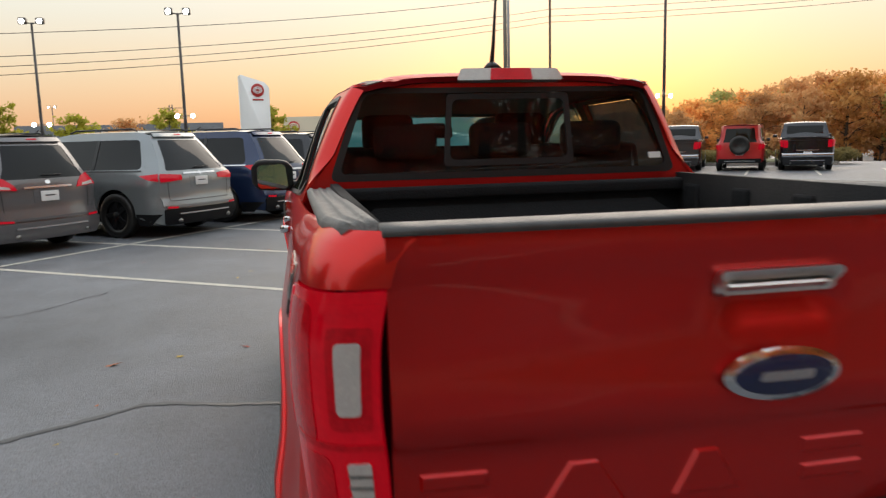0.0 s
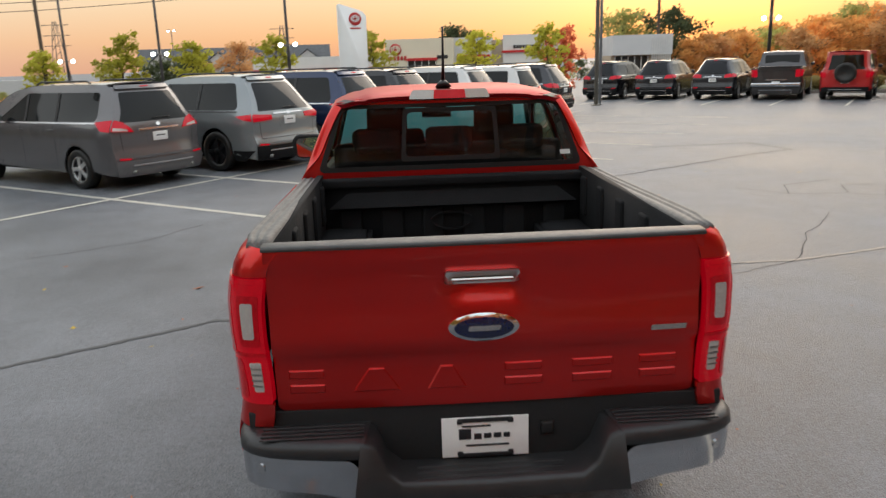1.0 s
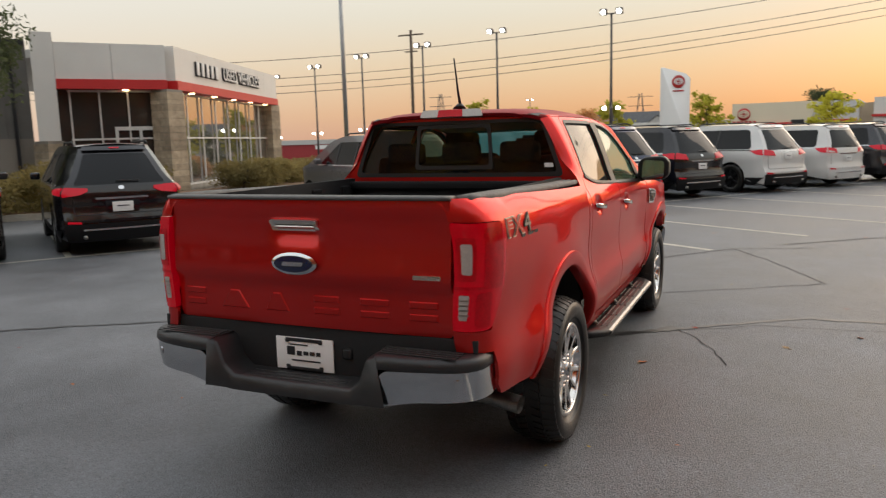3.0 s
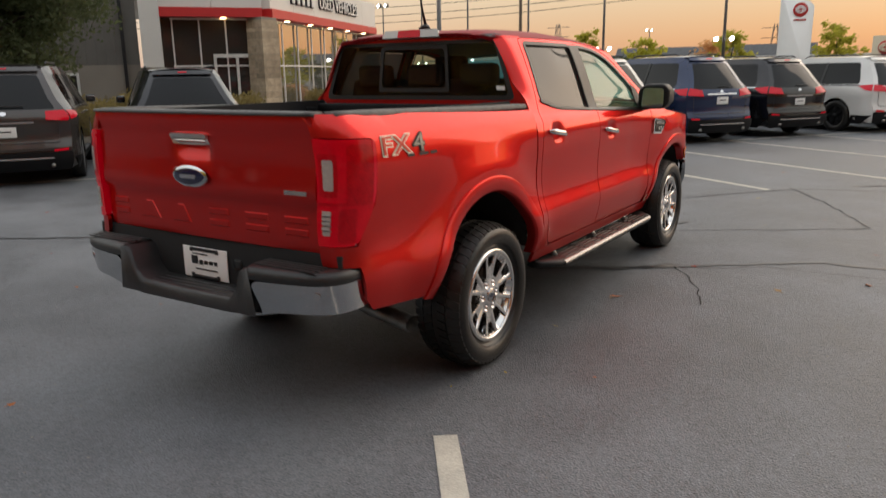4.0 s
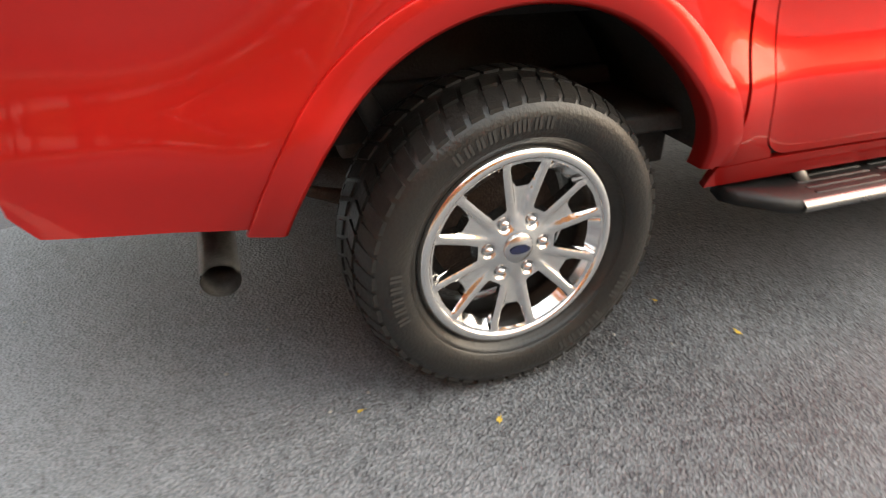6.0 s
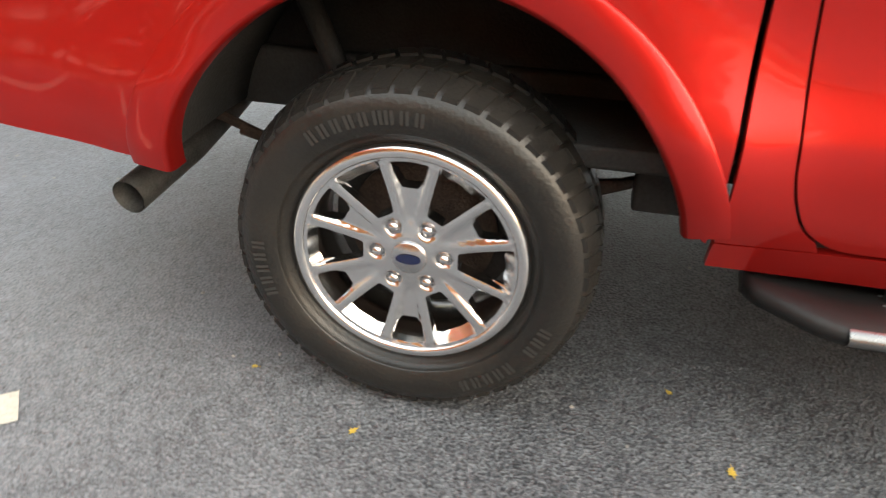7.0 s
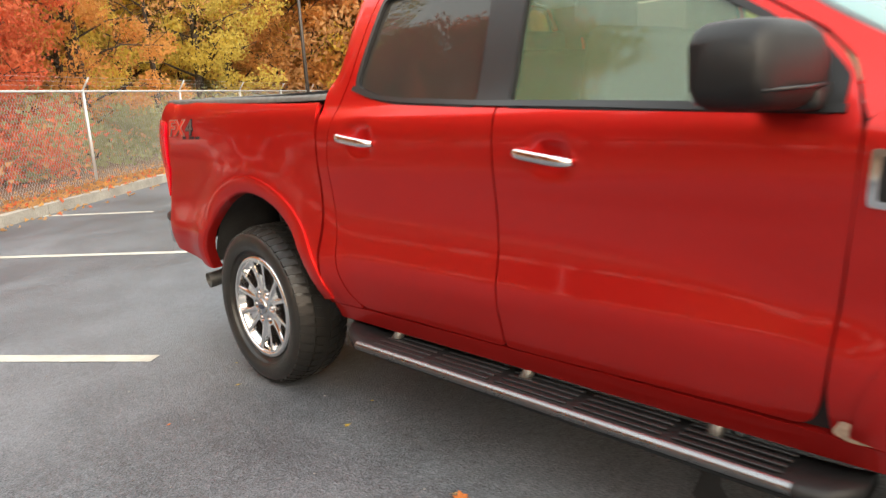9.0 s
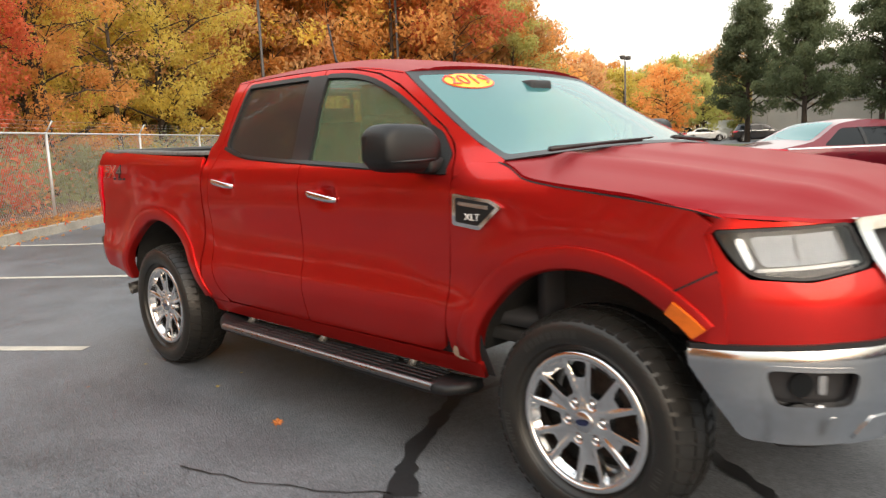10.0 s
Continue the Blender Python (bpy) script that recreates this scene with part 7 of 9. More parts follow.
def car(name, label, cat, at, length, width, height, belt, col, tail=None, kind="suv", rims="silver", group="parked cars",
        ground_gap=0.22, wheel_r=0.35, clad=True, rear_glass=True, plate_z=None, lamp=None, roof_col=None, rails=True, axle=0.95, wb=2.8, chrome_grips=False):
    """A parked vehicle that faces +y with its tail at y = 0."""
    W = width / 2
    c = root(name, label, cat, group, at=at)
    top = height
    if kind == "van":
        rear_y = curve1((0.2, 0.06), (0.40, 0.0), (0.57, 0.0), (0.61, 0.045), (0.72, 0.05), (belt - 0.14, 0.045), (belt, 0.075), (belt + 0.1, 0.10), (top - 0.12, 0.30), (top, 0.40))
        roofline = curve1((0.30, top - 0.02), (0.8, top), (2.2, top), (2.9, top - 0.08), (4.15, belt + 0.02), (length - 0.35, belt - 0.14), (length, belt - 0.36))
        lean = 0.22
    elif kind == "sedan":
        rear_y = curve1((0.2, 0.08), (0.5, 0.0), (0.8, 0.03), (belt, 0.10), (top, 0.10))
        roofline = curve1((0.06, belt - 0.02), (0.5, belt + 0.05), (0.95, belt + 0.12), (1.65, top - 0.05), (2.2, top), (2.8, top - 0.06), (3.75, belt + 0.04), (length - 0.3, belt - 0.12), (length, belt - 0.3))
        lean = 0.30
    elif kind == "pickup":
        rear_y = curve1((0.2, 0.04), (0.5, 0.0), (belt, 0.01), (top, 0.01))
        roofline = curve1((0.0, belt), (1.70, belt), (1.74, belt + 0.02), (1.92, top - 0.06), (2.2, top), (3.1, top), (3.9, belt + 0.12), (length - 0.2, belt - 0.02), (length, belt - 0.3))
        lean = 0.17
    elif kind == "boxy":
        rear_y = curve1((0.2, 0.03), (0.5, 0.0), (belt, 0.02), (top, 0.08))
        roofline = curve1((0.07, top - 0.01), (0.5, top), (2.3, top), (2.55, top - 0.06), (2.85, belt + 0.06), (length - 0.1, belt - 0.02), (length, belt - 0.2))
        lean = 0.09
    elif kind == "cargo":
        rear_y = curve1((0.2, 0.03), (0.5, 0.0), (belt, 0.02), (top, 0.12))
        roofline = curve1((0.1, top - 0.01), (0.5, top), (4.0, top), (4.4, top - 0.15), (4.9, belt + 0.1), (length - 0.1, belt - 0.1), (length, belt - 0.4))
        lean = 0.10
    else:
        rear_y = curve1((0.2, 0.08), (0.40, 0.0), (0.60, 0.005), (0.645, 0.06), (0.74, 0.07), (belt - 0.12, 0.06), (belt, 0.11), (belt + 0.1, 0.17), (top - 0.10, 0.52), (top, 0.64))
        roofline = curve1((0.46, top - 0.05), (1.0, top), (2.2, top), (2.8, top - 0.08), (3.7, belt + 0.05), (length - 0.4, belt - 0.10), (length, belt - 0.35))
        lean = 0.26
    prof = curve1((ground_gap, W * 0.93), (0.4, W * 0.985), (0.56, W * 0.975), (0.70, W * 0.985), (belt - 0.17, W * 0.982), (belt - 0.11, W), (belt - 0.03, W * 0.97), (belt, W * 0.955), (belt + 0.06, W * 0.93), (top, W * 0.95 - lean))

    def px(y, z):
        x = prof(z)
        ry = rear_y(z)
        x -= 0.12 * (1 - sstep(0.0, 0.45, y - ry)) ** 2 + 0.07 * (1 - sstep(0.0, 1.3, y - ry)) * sstep(belt - 0.1, belt + 0.2, z)
        x -= 0.30 * sstep(length - 0.9, length + 0.1, y) ** 1.6
        return x

    def sd_(y, z):
        return (px(y, z), y, z)

    def edge(z):
        return rear_y(z) + 0.09

    zs = [ground_gap + 0.02, 0.35, 0.5, 0.7, belt - 0.1, belt]
    if kind in ("sedan",):
        rear_pts = [(edge(z), z) for z in zs]
        tops = [(y, roofline(y)) for y in (0.14, 0.35, 0.6, 0.85, 1.0, 1.15, 1.35, 1.6, 1.9, 2.2, 2.6, 2.85, 3.1, 3.4, 3.7, 4.0, length - 0.3, length - 0.08)]
    elif kind == "pickup":
        rear_pts = [(edge(z), z) for z in zs]
        tops = [(y, roofline(y)) for y in (0.06, 0.8, 1.5, 1.72, 1.78, 1.85, 1.95, 2.1, 2.3, 2.8, 3.1, 3.4, 3.7, 3.9, 4.3, length - 0.3, length - 0.08)]
    else:
        rear_pts = [(edge(z), z) for z in zs + [belt + 0.1, (belt + top) / 2, top - 0.12, top - 0.05]]
        y0 = rear_pts[-1][0] + 0.08
        tops = [(y, roofline(y)) for y in [y0 + (length - 0.08 - y0) * k / 16 for k in range(17)]]
    ya, yf = axle, axle + wb
    R = wheel_r + 0.07
    g = ground_gap
    def half(cy):
        return [(cy + R * math.cos(radians(a)), max(g, wheel_r + R * math.sin(radians(a)))) for a in range(-10, 191, 12)]
    low = [(length - 0.08, g + 0.1), (length - 0.25, g)] + half(yf) + half(ya)
    outline = rear_pts + tops + low
    # windows in side view
    wz0, wz1 = belt + 0.05, top - 0.13
    if kind == "sedan":
        wy0, wy1, wy2, wy3 = 1.15, 1.6, 2.55, 3.35
    elif kind == "pickup":
        wy0, wy1, wy2, wy3 = 1.95, 2.02, 3.05, 3.6
    elif kind == "boxy":
        wy0, wy1, wy2, wy3 = 0.28, 0.32, 2.25, 2.6
    elif kind == "cargo":
        wy0, wy1, wy2, wy3 = 3.4, 3.4, 4.2, 4.75
    else:
        wy0, wy1, wy2, wy3 = rear_y(wz0) + 0.38, rear_y(wz1) + 0.24, 2.55, 3.45
    win = rounded([(wy0, wz0), (wy3, wz0 - 0.02), (wy2, wz1), (wy1, wz1)], [0.1, 0.03, 0.08, 0.08])
    body = skin(outline, sd_, 0.14, (win,), 0.03, edge=0.09)
    pair("body_side", body, col, c)
    gl = skin(inset(win, -0.012), sd_, 0.2, hem=0, out=-0.006)
    pair("side_window", gl, CAR_GLASS, c)
    for t in (0.36, 0.68):
        yy = wy0 + (wy3 - wy0) * t
        if kind == "cargo":
            break
        pl = skin([(yy, wz0 - 0.01), (yy + 0.07, wz0 - 0.01), (yy + 0.07, wz1 + 0.005), (yy, wz1 + 0.005)], sd_, 0.1, hem=0, out=0.002)
        pair("window_pillar", pl, TRIM, c)
    for yy, z0, z1 in ((wy0 + (wy3 - wy0) * 0.38, g + 0.18, belt - 0.02), (wy0 + (wy3 - wy0) * 0.72, g + 0.18, belt - 0.02)):
        if kind == "cargo":
            break
        sm = skin([(yy, z0), (yy + 0.012, z0), (yy + 0.012, z1), (yy, z1)], sd_, 0.1, hem=0, out=0.002)
        pair("door_seam", sm, INK, c)
    sm = skin([(edge(belt) + 0.3, belt + 0.012), (wy3 + 0.1, belt + 0.0), (wy3 + 0.1, belt + 0.022), (edge(belt) + 0.3, belt + 0.034)], sd_, 0.2, hem=0.004, out=0.006)
    pair("window_moulding", sm, SATIN if rims != "black" else TRIM, c)
    if clad:
        lowc = skin([(edge(g) + 0.2, g)] + [(ya - R - 0.02, g), (ya - R - 0.02, 0.42), (edge(0.42) + 0.02, 0.42)], sd_, 0.12, hem=0, out=0.006)
        pair("cladding", lowc, CLAD, c)
        lowc = skin([(ya + R + 0.02, g), (yf - R - 0.02, g), (yf - R - 0.02, g + 0.14), (ya + R + 0.02, g + 0.14)], sd_, 0.2, hem=0, out=0.006)
        pair("cladding", lowc, CLAD, c)

    # rear face
    def rf(u, z):
        x = u * (px(edge(z), z) + 0.002)
        return (x, rear_y(z) + 0.09 * abs(u) ** 3, z)

    rtop = belt if kind in ("sedan", "pickup") else top - 0.05
    holes = []
    rg = None
    if kind not in ("sedan", "pickup") and rear_glass:
        rg = rounded([(-0.86, belt + 0.02), (0.86, belt + 0.02), (0.84, top - 0.14), (-0.84, top - 0.14)], 0.06)
        holes.append(rg)
    part("rear_panel", skin([(-1, g + 0.02), (1, g + 0.02), (1, rtop), (-1, rtop)], rf, 0.12, holes, 0.03, edge=0.09), col, c)
    if rg:
        part("rear_window", skin(inset(rg, -0.012), rf, 0.15, hem=0, out=-0.005), CAR_GLASS, c)
        part("roof_spoiler", skin([(-0.9, top - 0.10), (0.9, top - 0.10), (0.9, top - 0.04), (-0.9, top - 0.04)], rf, 0.15, hem=0.02, out=0.03), col if roof_col is None else roof_col, c)
        part("rear_wiper", box(0.34, 0.012, 0.018, (0.1, rear_y(belt + 0.07) - 0.02, belt + 0.07), 0.004), TRIM, c)
    part("bumper_chrome", skin([(-0.7, 0.40), (0.7, 0.40), (0.68, 0.425), (-0.68, 0.425)], rf, 0.12, hem=0.01, out=0.036), SATIN, c)
    part("rear_bumper", skin(rounded([(-0.99, g + 0.02), (0.99, g + 0.02), (1.0, 0.50), (-1.0, 0.50)], 0.03), rf, 0.12, hem=0.03, out=0.03), CLAD if clad else col, c)
    part("bumper_lip", skin([(-0.96, 0.52), (0.96, 0.52), (0.96, 0.56), (-0.96, 0.56)], rf, 0.15, hem=0.02, out=0.025), col, c)
    pz = plate_z or belt - 0.22
    part("plate_recess", skin(rounded([(-0.28, pz - 0.10), (0.28, pz - 0.10), (0.30, pz + 0.10), (-0.30, pz + 0.10)], 0.03), rf, 0.1, hem=0.006, out=0.004), col, c)
    part("licence_plate", box(0.30, 0.012, 0.15, (0, rear_y(pz) - 0.018, pz), 0.004), WHITE, c, "white dealer plate")
    part("plate_mark", box(0.17, 0.006, 0.018, (0, rear_y(pz) - 0.026, pz + 0.01), 0.002), INK, c)
    part("garnish", skin([(-0.45, pz + 0.12), (0.45, pz + 0.12), (0.45, pz + 0.15), (-0.45, pz + 0.15)], rf, 0.1, hem=0.01, out=0.012), SATIN, c)
    # rear lamps on the rear face and round the corner
    la = lamp or [(0.55, belt - 0.13), (0.97, belt - 0.10), (0.97, belt + 0.04), (0.62, belt + 0.0)]
    lm = skin(rounded(la, 0.02), rf, 0.06, hem=0.02, out=0.012)
    lm2 = skin(rounded([(-p[0], p[1]) for p in la][::-1], 0.02), rf, 0.06, hem=0.02, out=0.012)
    part("rear_lamp", lm, LENS_C, c)
    part("rear_lamp", lm2, LENS_C, c)
    if kind == "van":
        cz = min(p[1] for p in la)
        for sx in (-1, 1):
            q = [(sx * 0.66, cz + 0.018), (sx * 0.95, cz + 0.038), (sx * 0.95, cz + 0.085), (sx * 0.70, cz + 0.055)]
            part("clear_lens", skin(q if sx > 0 else q[::-1], rf, 0.06, hem=0.004, out=0.016), LENS_W, c)
    if kind in ("suv", "van"):
        # tailgate joint, badge, low reflectors and the high stop lamp
        for sx in (-1, 1):
            zt = min(p[1] for p in la)
            q = [(sx * 0.80, 0.63), (sx * 0.812, 0.63), (sx * 0.842, zt), (sx * 0.83, zt)]
            part("tailgate_seam", skin(q if sx > 0 else q[::-1], rf, 0.08, hem=0, out=0.003), INK, c)
            q = [(sx * 0.72, 0.505), (sx * 0.94, 0.515), (sx * 0.94, 0.55), (sx * 0.72, 0.535)]
            part("reflector", skin(q if sx > 0 else q[::-1], rf, 0.08, hem=0.004, out=0.034), LENS_C, c)
        part("tailgate_seam", skin([(-0.80, 0.626), (0.80, 0.626), (0.80, 0.636), (-0.80, 0.636)], rf, 0.1, hem=0, out=0.004), INK, c)
        part("badge", skin(circle(0, belt - 0.035, 0.052, 0.03, 18), rf, 0.05, hem=0.004, out=0.010), CHROME, c)
        part("stop_lamp", skin([(-0.14, top - 0.078), (0.14, top - 0.078), (0.14, top - 0.062), (-0.14, top - 0.062)], rf, 0.1, hem=0.004, out=0.036), LENS_C, c)
    z0, z1 = min(p[1] for p in la) + 0.02, max(p[1] for p in la)
    ls = skin(rounded([(edge(z0) + 0.0, z0), (edge(z1) + 0.0, z1), (edge(z1) + 0.30, z1 - 0.03), (edge(z0) + 0.14, z0 + 0.02)], 0.02), sd_, 0.06, hem=0.01, out=0.01)
    pair("lamp_corner", ls, LENS_C, c)
    for sx in (-1, 1):
        part("exhaust_tip", tube([(sx * W * 0.6, 0.12, 0.30), (sx * W * 0.6, -0.01, 0.30)], 0.032, 10), STEEL, c)

    # nose: bumper face, grille and headlamps
    yn = length - 0.08

    def ff(u, z):
        return (u * (px(yn, z) + 0.002), yn + 0.10 * (1 - abs(u) ** 2.5), z)

    zn = roofline(yn)
    part("front_panel", skin([(-1, g + 0.06), (1, g + 0.06), (1, zn + 0.005), (-1, zn + 0.03), (-1, zn)][:3] + [(0, zn + 0.03), (-1, zn + 0.005)], ff, 0.15, hem=0.02, sgn=-1, edge=0.12), col, c)
    part("grille", skin(rounded([(-0.55, zn - 0.30), (0.55, zn - 0.30), (0.62, zn - 0.12), (-0.62, zn - 0.12)], 0.03), ff, 0.12, hem=0.01, out=0.006, sgn=-1), CLAD, c)
    for sx in (-1, 1):
        q = [(sx * 0.66, zn - 0.20), (sx * 0.98, zn - 0.16), (sx * 0.98, zn - 0.04), (sx * 0.66, zn - 0.10)]
        part("headlamp", skin(q, ff, 0.08, hem=0.01, out=0.008, sgn=-1), LENS_W, c)
    # upper sheet: roof, bonnet and windscreen
    def up_(u, y):
        z = roofline(y)
        return (u * (px(y, z) + 0.002), y, z + 0.035 * (1 - u * u))

    ys0 = tops[0][0]
    part("roof_and_bonnet", skin([(-1, ys0), (1, ys0), (1, length - 0.08), (-1, length - 0.08)], up_, 0.16, hem=0.02, edge=0.12), roof_col or col, c)
    if kind == "sedan":
        part("rear_window", skin(rounded([(-0.86, 0.98), (0.86, 0.98), (0.80, 1.62), (-0.80, 1.62)], 0.08), up_, 0.12, hem=0, out=0.004), CAR_GLASS if rear_glass else G_SHIELD, c)
        part("windscreen", skin(rounded([(-0.9, 2.78), (0.9, 2.78), (0.92, 3.6), (-0.92, 3.6)], 0.06), up_, 0.12, hem=0, out=0.004), CAR_GLASS, c)
    elif kind == "pickup":
        part("rear_window", box(W * 1.35, 0.02, 0.34, (0, 1.83, (belt + top) / 2 + 0.02), 0.01, rot=Euler((radians(-14), 0, 0)).to_matrix()), CAR_GLASS, c)
        part("bed_well", box(W * 1.7, 1.5, 0.02, (0, 0.86, belt + 0.045), 0), INK, c)
        part("tailgate_seam", box(W * 1.6, 0.012, 0.012, (0, -0.012, belt - 0.08), 0), INK, c)
    else:
        wsa, wsb = (2.5, 2.82) if kind == "boxy" else (4.2, 4.85) if kind == "cargo" else (2.75, 3.62)
        part("windscreen", skin(rounded([(-0.9, wsa), (0.9, wsa), (0.92, wsb), (-0.92, wsb)], 0.06), up_, 0.12, hem=0, out=0.004), CAR_GLASS, c)
    if rails and kind in ("suv", "van"):
        for sx in (-1, 1):
            xr = px(1.4, top) * 0.9
            part("roof_rail", tube([(sx * xr, 0.85, top + 0.02), (sx * xr, 0.95, top + 0.055), (sx * xr, 2.3, top + 0.055), (sx * xr, 2.45, top + 0.01)], 0.016, 8), TRIM, c)
    for sx in (-1, 1):
        part("door_mirror", box(0.16, 0.12, 0.13, (sx * (W + 0.07), wy3 - 0.22, belt + 0.10), 0.035), col if kind != "boxy" else TRIM, c)
        for yy in (1.65, 2.6):
            part("door_handle", box(0.02, 0.16, 0.025, (sx * (prof(belt - 0.1) + 0.012), yy, belt - 0.10), 0.006), SATIN if chrome_grips else col, c)
    part("underbody", box(width * 0.86, length - 0.5, 0.30, (0, length / 2, g + 0.18), 0.05), UNDER, c)
    part("cabin_filler", box(width * 0.6, 1.6, 0.5, (0, (wy0 + wy3) / 2, belt - 0.2), 0.05), SEAT, c)
    # wheels
    rm = {"silver": RIMP, "black": CLAD, "chrome": CHROME}[rims]
    for sx in (-1, 1):
        for cy in (ya, yf):
            w = part("wheel", lathe([(-0.2, wheel_r * 0.62), (-0.21, wheel_r * 0.95), (-0.19, wheel_r), (-0.02, wheel_r), (0.0, wheel_r * 0.95), (0.006, wheel_r * 0.8), (-0.006, wheel_r * 0.66), (-0.04, wheel_r * 0.64)], 28), RUBBER, c)
            w.matrix_basis = pose(sx * (W - 0.02), cy, wheel_r, 0, 0, 0 if sx > 0 else 180)
            bm = lathe([(-0.10, wheel_r * 0.64), (-0.02, wheel_r * 0.66), (-0.008, wheel_r * 0.62), (-0.03, wheel_r * 0.60)], 28)
            for k in range(5):
                a = radians(72 * k + 18)
                rt = Matrix.Rotation(a, 4, "X")
                box(0.02, wheel_r * 0.20, wheel_r * 0.52, (-0.022, 0, wheel_r * 0.34), 0.006, bm, None) if k == 0 else merge(bm, place(box(0.02, wheel_r * 0.20, wheel_r * 0.52, (-0.022, 0, wheel_r * 0.34), 0.006), rt))
            lathe([(-0.05, wheel_r * 0.2), (-0.008, wheel_r * 0.18), (-0.006, 0.0001)], 16, bm)
            part("rim", bm, rm, w)
            part("arch_shadow", lathe([(-0.06, wheel_r * 0.6), (-0.062, 0.0001)], 20), INK, w)
    return c


def stand(n, h, turn=0.0):
    p = lot(n, h)
    return pose(p.x, p.y, 0, 0, 0, 55 + turn)


GREY = paint("minivan_grey_paint", (0.15, 0.145, 0.148), 0.4, 0.28)
SILVER = paint("silver_green_paint", (0.26, 0.28, 0.285), 0.5, 0.28)
NAVY = paint("navy_paint", (0.014, 0.028, 0.08), 0.3, 0.25)
JET = paint("black_paint", (0.006, 0.006, 0.008), 0.0, 0.2)
PEARL = paint("white_car_paint", (0.68, 0.68, 0.66), 0.0)
GRAPH = paint("graphite_paint", (0.03, 0.03, 0.034), 0.3, 0.25)
CRIM = paint("dark_red_car_paint", (0.15, 0.005, 0.014), 0.25, 0.3)
BRIGHT = paint("bright_red_car_paint", (0.48, 0.02, 0.02), 0.1)
BROWN = paint("dark_brown_paint", (0.055, 0.050, 0.049), 0.35, 0.25)
RIMP = surface("silver_wheel_paint", (0.55, 0.55, 0.54), 0.32, 0.35, var=0.08, coat=0.3)

car("minivan", "dark grey minivan with red rear lamps parked nose-in", "minivan", stand(5.45, 9.25), 5.08, 1.98, 1.75, 1.10, GREY, kind="van", clad=False, plate_z=0.86,
    lamp=[(0.56, 0.96), (0.98, 0.99), (0.98, 1.17), (0.80, 1.13), (0.62, 1.04)], wb=3.03, axle=1.02, wheel_r=0.34)
car("sport_utility_vehicle", "silver-grey sport utility vehicle with black wheels", "SUV", stand(7.95, 8.55), 5.19, 2.0, 1.80, 1.12, SILVER, rims="black", wheel_r=0.385,
    lamp=[(0.50, 0.98), (0.98, 0.95), (0.98, 1.09), (0.50, 1.06)], wb=3.07, axle=1.1, plate_z=0.95)
car("sport_utility_vehicle", "dark blue sport utility vehicle with silver wheels", "SUV", stand(10.45, 8.4), 5.0, 1.93, 1.82, 1.12, NAVY, wb=2.89, axle=1.1, wheel_r=0.37, plate_z=0.90)
car("sport_utility_vehicle", "black sport utility vehicle with red rear lamps", "SUV", stand(13.05, 8.75), 5.1, 1.99, 1.78, 1.10, JET, wb=2.98, axle=1.08, wheel_r=0.37, plate_z=0.80)
car("sport_utility_vehicle", "white sport utility vehicle with black wheels", "SUV", stand(15.95, 8.4), 4.99, 2.0, 1.79, 1.10, PEARL, rims="black", wb=2.82, axle=1.08, wheel_r=0.375, plate_z=0.95)
car("minivan", "white minivan parked beside a white utility vehicle", "minivan", stand(18.7, 8.4), 5.2, 1.99, 1.74, 1.08, PEARL, kind="van", clad=False, wb=3.0, axle=1.05, wheel_r=0.34, plate_z=0.80)
car("sport_utility_vehicle", "graphite sport utility vehicle at the end of the row", "SUV", stand(21.6, 8.5), 4.9, 1.93, 1.76, 1.08, GRAPH, wb=2.85, axle=1.05, wheel_r=0.37)
car("crossover", "black compact crossover facing the showroom", "crossover", stand(-0.35, 8.6), 4.7, 1.89, 1.68, 1.06, JET, wb=2.86, axle=1.0, wheel_r=0.37, plate_z=0.74,
    lamp=[(0.56, 0.99), (0.68, 0.94), (0.98, 0.91), (0.98, 1.05), (0.58, 1.03)])
car("sport_utility_vehicle", "dark brown-grey sport utility vehicle with chrome trim", "SUV", stand(-2.92, 8.3), 4.82, 1.94, 1.76, 1.10, BROWN, wb=2.91, axle=1.0, wheel_r=0.38, plate_z=0.80, chrome_grips=True,
    lamp=[(0.62, 0.97), (0.98, 0.95), (0.98, 1.10), (0.66, 1.09)])
car("sedan", "deep red sedan with a pale rear window", "sedan", stand(-6.65, 7.65), 4.85, 1.87, 1.42, 0.95, CRIM, kind="sedan", clad=False, wb=2.85, axle=1.05, wheel_r=0.34, rear_glass=False)
